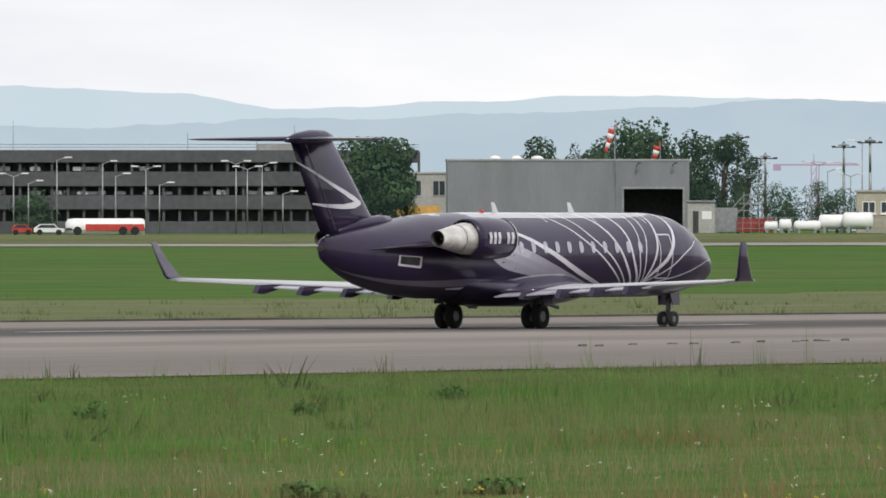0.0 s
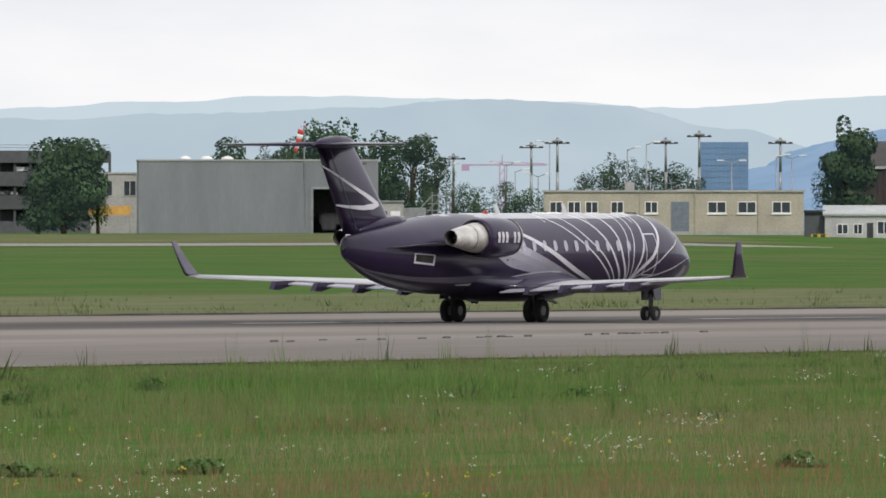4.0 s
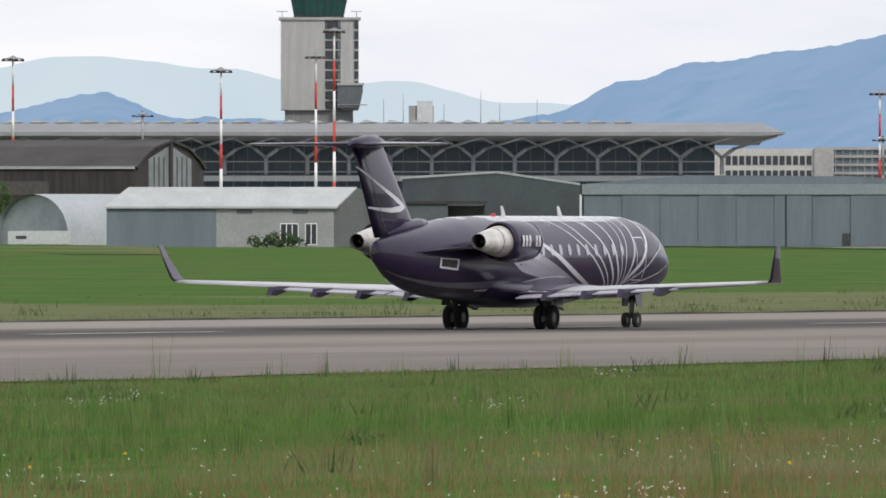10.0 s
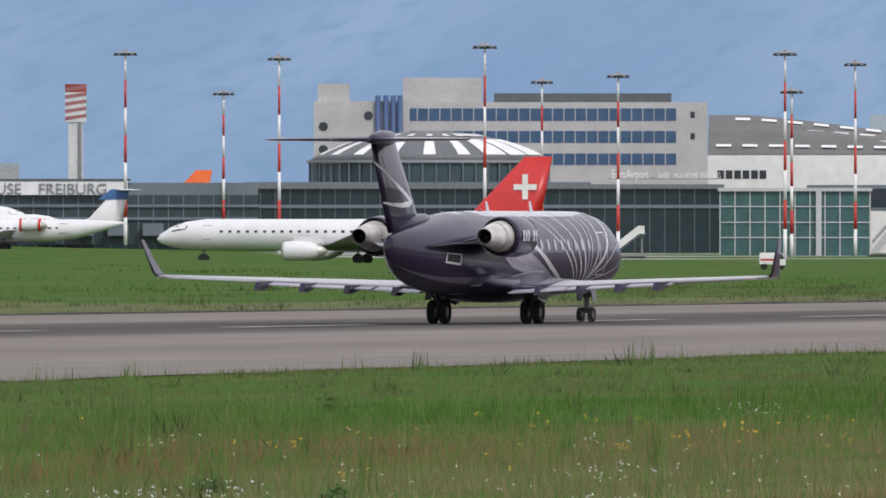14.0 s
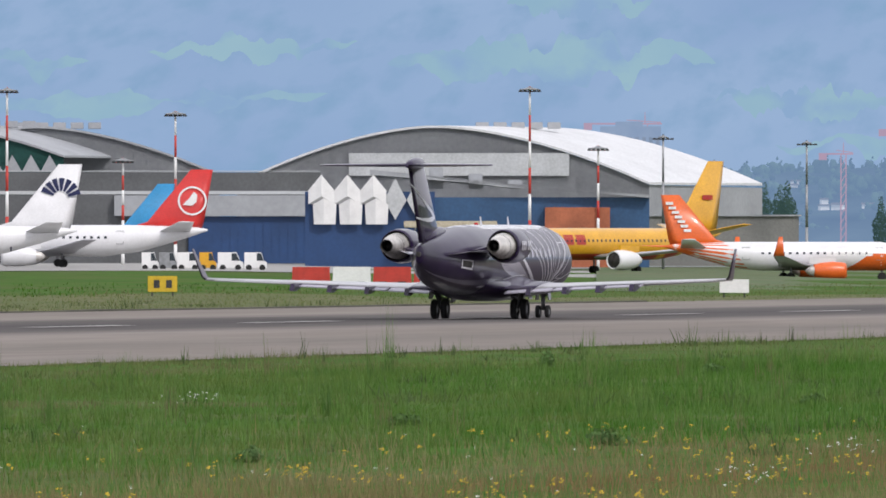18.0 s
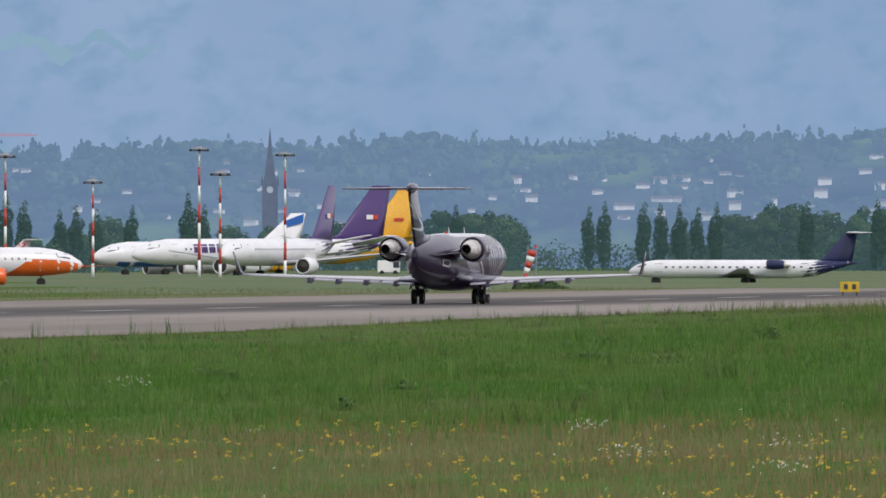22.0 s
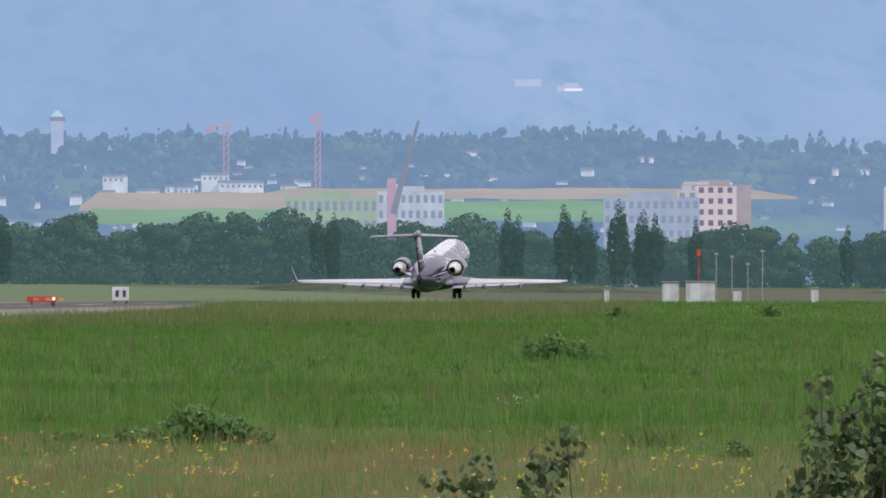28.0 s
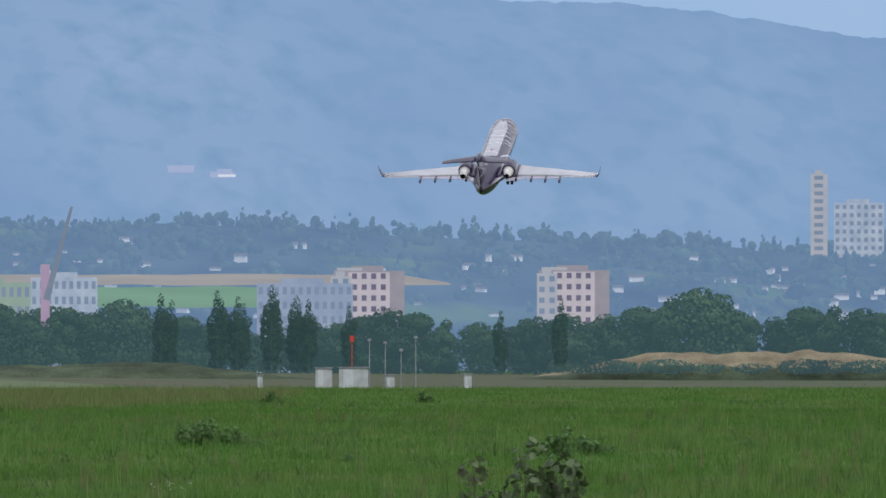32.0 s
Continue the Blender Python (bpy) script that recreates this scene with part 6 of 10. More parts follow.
def huts():
    ob = thing("white_workshop", site(-24.140, 1636), "low white workshop with small dark windows below the brown hangar", "building")
    k = 0.06116
    h = 3.75
    WORN = mat("worn_white_wall", (0.5, 0.5, 0.5), 0.85, vary=0.12, scale=0.4, fine=0.1)
    shell("wall", -7.83, 7.71, 0, 8, 0, h - 0.9, 0.3, WORN, ob)
    part("roof", prism_x([(-0.3, h - 0.95), (4, h), (8.2, h - 0.95), (8.2, h - 0.75), (4, h + 0.2), (-0.3, h - 0.75)], -8.07, 7.83), ROOFGREY, ob)
    for px, w, ph in ((475, 18, 0), (505, 14, 0), (548, 22, 1), (590, 16, 0), (640, 20, 1)):
        window(ob, (px - 580) * k, (px - 580 + w) * k, 0.8, 1.8 + 0.3 * ph, 0, 1)
    part("door", box(-3.18, -2.45, -0.05, 0.02, 0, 2.0), DARK, ob)
    shed = thing("dark_shed", site(-24.140, 1636) @ pose(0, 1.5, 0), "small dark open shed", "shed")
    part("body", box(-10.09, -7.89, 0, 4, 0, 3.15), SLATE_DARK, shed)
    part("roof", box(-10.34, -7.77, -0.4, 4.3, 3.15, 3.39), ROOFBROWN, shed)
    sg = thing("yellow_marker_board", site(-24.140, 1636) @ pose(-8.5, -6, 0), "small black and yellow marker board on the grass edge", "sign")
    part("board", box(-0.9, 0.9, -0.06, 0.06, 0.15, 0.75, 0.02), mat("marker_yellow", (0.6, 0.42, 0.02), 0.5), sg)
    for x in (-0.7, 0.15):
        part("black_field", box(x, x + 0.5, -0.08, -0.062, 0.2, 0.7), DARK, sg)
    part("leg", tube((-0.6, 0, 0), (-0.6, 0, 0.2), 0.05, bm=tube((0.6, 0, 0), (0.6, 0, 0.2), 0.05)), DARK, sg)
    ob = thing("cream_cabin", site(-23.791, 1686), "two-storey cream prefabricated cabin with square windows", "building")
    shell("wall", -4.4, 4.46, 0, 6, 0, 5.15, 0.25, CREAM, ob)
    part("roof", box(-4.52, 4.59, -0.15, 6.1, 5.15, 5.34), LIGHTBAND, ob)
    for a, b in ((-3.64, -3.08), (0.57, 1.7), (2.64, 3.77)):
        window(ob, a, b, 3.27, 4.59, 0, 1)
    part("pale_joint", box(-1.44, -1.19, -0.06, -0.003, 0, 5.15), LIGHTBAND, ob)
    ob = thing("barrel_shelter", site(-23.365, 1586) @ pose(-1.5, 2, 0, 0, 0, -52), "pale metal barrel-roofed shelter with a dark opening", "building")
    hw, h = 6.07, 5.29
    arc = [(hw * math.cos(math.pi * i / 16), h * math.sin(math.pi * i / 16) ** 0.8) for i in range(17)]
    part("barrel_roof", loft([[(x, y, z) for x, z in arc] for y in (0, 14)] , close=False), mat("barrel_sheet", (0.36, 0.39, 0.41), 0.5, vary=0.06, scale=0.4), ob, smooth=True)
    part("end_wall", prism([(x * 0.985, z * 0.985) for x, z in arc], 0.6, 0.8), mat("barrel_end", (0.30, 0.33, 0.35), 0.6, vary=0.1, scale=0.4), ob)
    part("opening", box(hw * 0.8, hw + 0.08, 6.5, 11.5, 0, h * 0.62), SLATE_DARK, ob, "dark side opening")
    cont = thing("container", site(-23.365, 1586) @ pose(-0.6, -4, 0), "pale weathered container with bars of lettering", "container")
    part("body", box(-3.4, 3.0, 0, 2.2, 0.1, 1.5, 0.04), LIGHTBAND, cont)
    for k in range(9):
        part("rib", box(-3.2 + 0.7 * k, -3.0 + 0.7 * k, -0.05, -0.002, 0.2, 1.4), LIGHTBAND, cont)
    part("lettering_bar", box(-2.6, -1.5, -0.08, -0.052, 0.7, 1.0), DARK, cont)
    tree(site(-23.580, 1716), 7.9, 8.61, 61, "broad bright green bush-like tree", 900, trunk=0.05, leaf=LEAF_LIGHT)
    ob = thing("grey_shed", site(-22.631, 1536), "grey shed with a pale pitched roof", "building")
    x0, x1, xm = -14.17, 8.45, -3.24
    e, t, d = 4.15, 6, 9.0
    shell("wall", x0, x1, 0, d, 0, e, 0.25, mat("shed_grey", (0.30, 0.31, 0.31), 0.7, vary=0.08, scale=0.3), ob)
    part("dark_front_panel", box(x0, xm, -0.05, -0.003, 0, e - 0.3), SLATE, ob)
    part("roof", loft([[(x0 - 0.2, -0.4, e - 0.1), (x0 + 2.2, d * 0.5, t), (x0 + 2.2, d * 0.5, t - 0.2), (x0 - 0.2, -0.4, e - 0.3)], [(x1 + 0.3, -0.4, e - 0.1), (x1 + 2.4, d * 0.5, t), (x1 + 2.4, d * 0.5, t - 0.2), (x1 + 0.3, -0.4, e - 0.3)]]), ROOFGREY, ob)
    gx = 13.54
    bm = bmesh.new()
    vs = [bm.verts.new(p) for p in ((x1, 0, 0), (gx, d, 0), (gx, d, e + 0.3), ((x1 + gx) / 2, d / 2, t - 0.1), (x1, 0, e))]
    bm.faces.new(vs)
    bmesh.ops.solidify(bm, geom=bm.faces[:], thickness=0.2)
    part("gable_wall", bm, mat("shed_grey", (0.3, 0.31, 0.31)), ob)
    for a, b in ((-1.21, 0.35), (4.34, 5.9)):
        part("vent_panel", box(a, b, -0.06, -0.003, 3.34, 3.74), SLATE_DARK, ob)
    window(ob, 3.18, 4.86, 0.3, 2.29, 0, 2)
    window(ob, 5.67, 6.71, 0.3, 2.29, 0, 1)
    b = thing("bush", site(-22.631, 1536) @ pose(2.6, -2.5, 0), "low dark bush beside the shed", "bush")
    me = leaf_cloud([(-1.5, 0, 0.6, 1.4, 0.7), (0.6, 0, 0.8, 1.7, 0.9), (2.2, 0, 0.5, 1.1, 0.6)], 300, 0.24, random.Random(8))
    me.materials.append(LEAF)
    new("foliage", me).parent = b
    ob = thing("dark_lean_to", site(-21.927, 1652), "dark open-fronted shelter beside the grey shed", "shed")
    part("body", box(-5.65, 1.79, 0, 5, 0, 4.55), SLATE_DARK, ob)
    # Solid block in the shade colour, in place of an open bay.
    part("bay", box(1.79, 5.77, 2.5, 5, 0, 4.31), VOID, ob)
    part("roof", box(-5.89, 6.01, -0.3, 5.2, 4.55, 4.84), ROOFBROWN, ob)
    part("post", tube((5.71, 0.2, 0), (5.71, 0.2, 4.55), 0.08, n=6), DARK, ob)
    for k in range(3):
        part("stored_crate", box(2.38 + k * 1.1, 2.38 + 0.9 + k * 1.1, 1.2, 2.1, 0, 0.6 + 0.25 * k, 0.03), CONC_PALE, ob)
    for a, b, top in ((402, 478, 388), (480, 543, 386)):
        ob = thing("white_container", site(-21.472, 1602) @ pose((a + b - 940) / 2 * 0.05785, 0, 0), "white steel container beside the grey hangar", "container", "white containers")
        hw = (b - a) / 2 * 0.05785 - 0.05
        part("body", box(-hw, hw, 0, 2.4, 0.1, 2.45, 0.03), WHITE, ob)
        for j in range(7):
            x = -hw + 0.25 + j * (2 * hw - 0.5) / 6
            part("rib", box(x - 0.06, x + 0.06, -0.04, -0.002, 0.2, 2.34), WHITE, ob)
    blue = thing("blue_bin", site(-21.472, 1602) @ pose(-6.36, 1, 0), "blue steel bin beside the containers", "bin")
    part("body", box(-1.1, 1.1, 0, 1.2, 0, 1.7, 0.05), mat("bin_blue", (0.03, 0.07, 0.2), 0.6), blue)
    part("lid", box(-1.15, 1.15, -0.05, 1.25, 1.7, 1.82), DARK, blue)


huts()


def control_tower():
    TW = mat("ribbed_tower_panel", (0.42, 0.42, 0.41), 0.75, vary=0.07, scale=0.3, fine=0.06, stretch=(4, 4, 0.3))
    ob = thing("control_tower", site(-22.225, 2286), "grey panelled airport control tower with a green-glazed cab", "control tower")
    x0, x1 = -5.62, 5.54
    zt, zb = 31.9, 18.93
    part("shaft", box(x0 + 0.6, x1 - 0.8, 0.6, 9.5, 0, zb + 0.2), mat("tower_shaft", (0.22, 0.22, 0.22), 0.8), ob)
    n = 30
    for k in range(n):
        a = x0 + (x1 - x0) * k / n
        b = x0 + (x1 - x0) * (k + 0.8) / n
        if 0.57 < k / n < 0.72:
            continue
        part("facade_panel", box(a, b, -0.1, 0.0, zb, zt), TW, ob)
    part("office_block", box(x0, x1, 0.003, 10.5, zb, zt), TW, ob)
    for k in range(9):
        z = zb + (zt - zb) * (k + 0.15) / 9
        window(ob, 0.83, 1.74, z, z + (zt - zb) / 9 * 0.7, -0.06, 0, DARK)
        window(ob, 1.9, 2.81, z, z + (zt - zb) / 9 * 0.7, -0.06, 0, DARK)
        if k > 1:
            window(ob, 4.96, 5.45, z, z + (zt - zb) / 9 * 0.7, -0.16, 0, DARK)
    part("roof_slab", box(x0 - 0.3, x1 + 0.3, -0.4, 10.8, zt, zt + 0.35), CONC_PALE, ob)
    ux0, ux1 = 2.48, 6.12
    bal = part("side_gallery", prism([(ux0, 19.26), (5.62, 19.26), (ux1, 21.57), (ux1, 22.48), (ux0, 22.48)], -2.6, -0.2), SLATE_DARK, ob, "dark projecting gallery")
    part("gallery_rim", box(ux0 - 0.1, ux1 + 0.2, -2.8, -0.2, 22.48, 22.81), CONC_PALE, bal)
    part("gallery_rail", tube((ux0, -2.7, 19.67), (6.78, -2.7, 19.67), 0.07, n=6), STEEL, bal)
    cab0, cab1, cz = -4.13, 3.8, 32.32
    gl = glass("green_cab_glass", (0.02, 0.09, 0.08), 0.15)
    cab = part("cab_glazing", loft([[(cx + sx * hw, 5 + sy * hw, z) for sx, sy in ((-1, -0.9), (-0.55, -1.1), (0.55, -1.1), (1, -0.9), (1, 0.9), (-1, 0.9))] for z, hw in ((cz + 0.2, (cab1 - cab0) * 0.44), (cz + 4.2, (cab1 - cab0) * 0.54)) for cx in ((cab0 + cab1) / 2,)]), gl, ob, "green-tinted sloping cab glazing")
    part("cab_base", box((cab0 + cab1) / 2 - 3.6, (cab0 + cab1) / 2 + 3.6, 1.2, 9, zt + 0.35, cz + 0.25), DARK, ob)
    for k in range(9):
        x = cab0 + (cab1 - cab0) * (k + 0.5) / 9
        part("cab_mullion", tube((x, 0.6, cz + 0.2), (x + (x - (cab0 + cab1) / 2) * 0.22, -0.3, cz + 4.2), 0.08, n=6), DARK, cab)
    part("cab_roof", box(cab0 - 0.9, cab1 + 0.9, -0.8, 11, cz + 4.2, cz + 4.8, 0.1), CONC_PALE, ob)
    for x in (x0 + 0.2, x1 - 0.3):
        part("roof_rail", tube((x - 0.8, 0.2, zt + 1.2), (x + 0.8, 0.2, zt + 1.2), 0.05, bm=tube((x, 0.2, zt), (x, 0.2, zt + 1.2), 0.05)), STEEL, ob)


control_tower()
flood_mast(site(-23.044, 1986) @ pose(-11.78, 0, 0), 23.24)
flood_mast(site(-23.044, 1986) @ pose(14.4, 0, 0), 21.79)
flood_mast(site(-23.044, 1986) @ pose(28.65, 0, 0), 26.8)
flood_mast(site(-23.044, 1986) @ pose(27.49, 60, 0), 24.18)
flood_mast(site(-23.044, 1986) @ pose(5.24, 80, 0), 16.77 , "grey", 3, "short grey lamp mast behind the hangar")


def main_terminal():
    ob = thing("canopy_terminal", site(-21.718, 2252), "long glazed terminal under a wide canopy on branching steel struts", "building")
    k = 0.07934
    x0, x1 = -74.58, 45.54
    zr, zt = 14.87, 16.3
    RF = mat("terminal_roof_edge", (0.24, 0.245, 0.255), 0.6, vary=0.06, scale=0.2)
    GL = glass("terminal_glass", (0.03, 0.06, 0.085), 0.25)
    part("canopy_roof", prism_x([(-7, zr + 0.2), (-7, zr + 0.75), (6, zt + 0.7), (24, zt + 0.7), (24, zr - 1.0), (-2, zr - 0.3)], x0, x1 - 3), RF, ob)
    part("canopy_tip", loft([[(x1 - 3.003, -7, zr + 0.2), (x1 - 3.003, -7, zr + 0.75), (x1 - 3.003, 6, zt + 0.6), (x1 - 3.003, 6, zr - 0.2)], [(x1, -6, zr + 0.5), (x1, -6, zr + 0.75), (x1 - 0.6, 3, zr + 1.0), (x1 - 0.6, 3, zr + 0.2)]]), RF, ob)
    gx1 = 35.86
    part("glass_wall", box(x0, gx1, 8, 8.2, 0, zr - 0.35), GL, ob)
    part("end_glass_wall", box(gx1 - 0.2, gx1, 8.2, 22, 0, zr - 0.35), GL, ob)
    n = int((gx1 - x0) / 2.0)
    for j in range(n):
        x = x0 + (gx1 - x0) * j / n
        part("mullion", box(x - 0.06, x + 0.06, 7.9, 7.997, 0, zr - 0.4), SLATE, ob)
    for z in (9.95, 11.38):
        part("transom", box(x0, gx1, 7.86, 7.898, z, z + 0.18), LIGHTBAND, ob)
    part("terrace_parapet", box(x0, gx1, 2, 2.2, 8.68, 9.48), LIGHTBAND, ob)
    strut = mat("grey_green_strut", (0.4, 0.42, 0.44), 0.5, vary=0.05, scale=1)
    sx = x1 - 2.0
    while sx > x0 + 8:
        b = Vector((sx - 6.74, 2.6, 9.63))
        j = b + Vector((0, 0, 2.38))
        bm = tube(b, j, 0.3, n=8)
        tube(j, j + Vector((1.75, -1.0, 1.27)), 0.28, n=8, bm=bm)
        tube(j + Vector((1.75, -1.0, 1.27)), (sx + 0.79, -5.0, zr + 0.15), 0.2, n=8, bm=bm)
        tube(j, j + Vector((-1.59, -1.0, 1.27)), 0.24, n=8, bm=bm)
        tube(j + Vector((-1.59, -1.0, 1.27)), (sx - 11.9, -3.5, zr + 0.15), 0.15, n=8, bm=bm)
        part("branching_strut", bm, strut, ob, smooth=True)
        sx -= 5.87
    for j in range(26):
        x = x0 + 6 + j * 3.6
        if x < x1 - 10:
            part("roof_light", prism([(x, zt + 0.68), (x + 0.9, zt + 1.12), (x + 2.6, zt + 0.72)], 5, 9), ROOFGREY, ob)
    part("roof_plant", box(-7.54, -3.97, 14, 18, zt + 0.7, 19.47), CONC_PALE, ob)
    part("roof_chimney", box(-6.35, -4.13, 13.4, 13.9, zt + 0.7, 20.11), LIGHTBAND, ob)
    for px, h in ((-11.11, 20.34), (-8.33, 21.14), (-2.54, 19.79), (2.7, 21.53), (10.71, 20.34), (5.4, 19.79)):
        part("roof_pole", tube((px, 12, zt + 0.6), (px, 12, h), 0.07, 0.04, 6), STEEL, ob)


main_terminal()


def grey_hangar():
    ob = thing("grey_hangar", site(-20.972, 1752), "wide low blue-grey hangar with tall sliding doors", "building")
    x0, x1 = -11.43, 31.28
    zt, zd = 7.02, 5.83
    shell("wall", x0, x1, 0.2, 26, 0, zt - 0.05, 0.3, SLATE, ob)
    part("fascia", box(x0 - 0.2, x1 + 0.2, -0.25, 0.19, zd, zt, 0.03), mat("fascia_grey", (0.22, 0.255, 0.275), 0.55, vary=0.05, scale=0.3), ob)
    part("roof", prism([(x0 - 0.2, zt + 0.003), (x1 + 0.2, zt + 0.003), (18.84, 7.9), (0, 8.03)], 0.2, 26), SLATE, ob)
    n = 10
    for j in range(n):
        a = x0 + (x1 - x0) * j / n
        door = part("sliding_door", box(a + 0.03, a + (x1 - x0) / n - 0.03, -0.12 if j % 2 else -0.02, 0.17, 0.05, zd - 0.02), SLATE, ob)
        for q in range(5):
            xx = a + (x1 - x0) / n * (q + 0.5) / 5
            part("door_rib", box(xx - 0.04, xx + 0.04, (-0.12 if j % 2 else -0.02) - 0.03, (-0.12 if j % 2 else -0.02) - 0.002, 0.1, zd - 0.1), SLATE, door)
    part("door_gap", box(11.12, 11.37, -0.16, -0.13, 0, zd), DARK, ob)
    part("downpipe", tube((x0 - 0.35, -0.1, 0), (x0 - 0.35, -0.1, zd), 0.13, n=8), WHITE, ob)
    side = part("side_wing_wall", loft([[(-32.03, 20, 0), (-32.03, 20, 7.71)], [(-21.04, 9, 0), (-21.04, 9, 8.34)], [(x0 - 0.5, 0, 0), (x0 - 0.5, 0, 6.96)]], close=False), SLATE_DARK, ob, "darker angled side wall")
    bmesh_wall = bmesh.new()
    bmesh_wall.from_mesh(side.data)
    bmesh.ops.solidify(bmesh_wall, geom=bmesh_wall.faces[:], thickness=0.3)
    bmesh_wall.to_mesh(side.data)
    bmesh_wall.free()
    part("side_wing_roof", loft([[(-32.28, 20, 7.65), (-21.17, 9, 8.28), (x0 - 0.4, -0.2, 6.9)], [(-32.28, 20, 7.9), (-21.17, 9, 8.53), (x0 - 0.4, -0.2, 7.15)]], close=False), LIGHTBAND, ob)
    part("small_door", box(25.63 - 8, 25.63 - 7.2, -0.2, -0.14, 0, 1.5), DARK, ob)


grey_hangar()


def back_offices():
    ob = thing("office_block", site(-20.446, 2552), "pale office block with ribbon windows behind the hangar", "building")
    part("wall", box(-15.17, 3.75, 0.2, 12, 0, 15.08), mat("office_pale", (0.46, 0.45, 0.42), 0.8, vary=0.06, scale=0.3), ob)
    part("stair_tower", box(0.71, 3.75, -0.6, 0.2, 0, 15.26), CONC_PALE, ob)
    for z0, z1 in ((12.49, 13.92), (10.62, 11.6)):
        for j in range(13):
            a = -13.39 + j * 1.07
            part("window", box(a, a + 0.8, 0.1, 0.24, z0, z1), GLASS, ob)
    g = thing("glass_office", site(-20.446, 2552) @ pose(0, 2, 0), "glazed grey office building with balconies", "building")
    part("wall", box(3.84, 15.17, 0, 10, 0, 14.9), mat("office_glass", (0.12, 0.17, 0.2), 0.3, vary=0.15, scale=0.4), g)
    for z in (13.65, 12.31, 10.98, 14.9):
        part("floor_edge", box(3.57, 15.35, -0.5, -0.003, z, z + 0.4), CONC_PALE, g)
    for j in range(10):
        x = 4.02 + j * 1.16
        part("balcony_post", box(x, x + 0.15, -0.4, -0.1, 0, 14.81), CONC_PALE, g)
    sh = thing("cream_block", site(-20.446, 2552) @ pose(0, 6, 0), "distant cream block beyond the offices", "building")
    part("wall", box(15.17, 25.88, 0, 8, 0, 13.21), CREAM, sh)
    part("upper_wall", box(20.53, 24.1, 1, 7, 13.21, 14.19), CREAM, sh)
    for j in range(6):
        part("window", box(15.89 + j * 1.6, 15.89 + j * 1.6 + 0.8, -0.05, 0.01, 11.69, 12.4), GLASS, sh)
    tree(site(-20.446, 2552) @ pose(22.31, -4, 0), 12.05, 3.57, 71, count=250)


back_offices()

for mx, mz, md in ((-21.53, 26.42, 0), (-29.31, 20.46, 40), (-2.18, 19.22, 200), (-7.35, 17.26, 260), (18.62, 20.31, 60), (35.56, 24.09, -60), (48.15, 18.93, 100)):
    flood_mast(site(-19.419, 2083) @ pose(mx * (1 + md / 2150), md, 0), mz * (1 + md / 2150))
flood_mast(site(-20.213, 2033) @ pose(0, 90, 0), 14.49, "grey", 3, "short dark lamp mast on the apron")


def pier_building():
    ob = thing("apron_terminal", site(-19.314, 2183), "low dark-glazed terminal with a white fascia and large grey letters", "building")
    x0, x1 = -35.74, 50.94
    zb, zt = 6.47, 8.29
    part("facade", box(x0, x1, 0.3, 24, 0, zb), glass("apron_glass", (0.04, 0.06, 0.068), 0.25), ob)
    part("fascia", box(x0, 33.83, -0.6, 0.29, zb, zt), mat("white_fascia", (0.76, 0.77, 0.78), 0.5, vary=0.05, scale=0.3), ob)
    part("roof", box(x0, x1, 0.3, 24, zb + 0.003, zt - 0.2), SLATE, ob)
    part("roof_edge", box(x0, 34.21, -0.7, 0.35, zt + 0.003, zt + 0.3), SLATE_DARK, ob)
    for j in range(44):
        x = x0 + (x1 - x0) * j / 44
        part("mullion", box(x, x + 0.12, 0.2, 0.297, 0, zb), SLATE, ob)
    for z in (3.2, 4.87):
        part("cornice", box(x0, x1, -0.1, 0.19, z, z + 0.35), SLATE, ob)
    for word, x in (("EuroAirport", -6.39), ("BASEL", 3.95), ("MULHOUSE", 14.6), ("FREIBURG", 26.61)):
        text_sign(word, pose(x, -0.75, zb + 0.1, 90, 0, 0), 2.05, mat("sign_grey", (0.24, 0.25, 0.27), 0.5), ob, 0.12)
    for j in range(9):
        x = 3.8 + j * 4.56
        br = part("passenger_bridge_box", box(x, x + 2.74, -3.4, -0.2, 1.07, 2.74, 0.08), SLATE, ob)
    bl = thing("low_far_block", site(-19.314, 2183) @ pose(0, 300, 0), "pale industrial blocks far behind the terminal", "building")
    for a, b, t in ((1050, 1150, 290), (1150, 1215, 292), (890, 1000, 300)):
        part("block", box((a - 950) * 0.07603 * 1.13, (b - 950) * 0.07603 * 1.13, 0, 8, 0, (428 - t) * 0.07603 * 1.13), mat("hazy_block", (0.36, 0.385, 0.41), 0.8, vary=0.06, scale=0.2), bl)


pier_building()


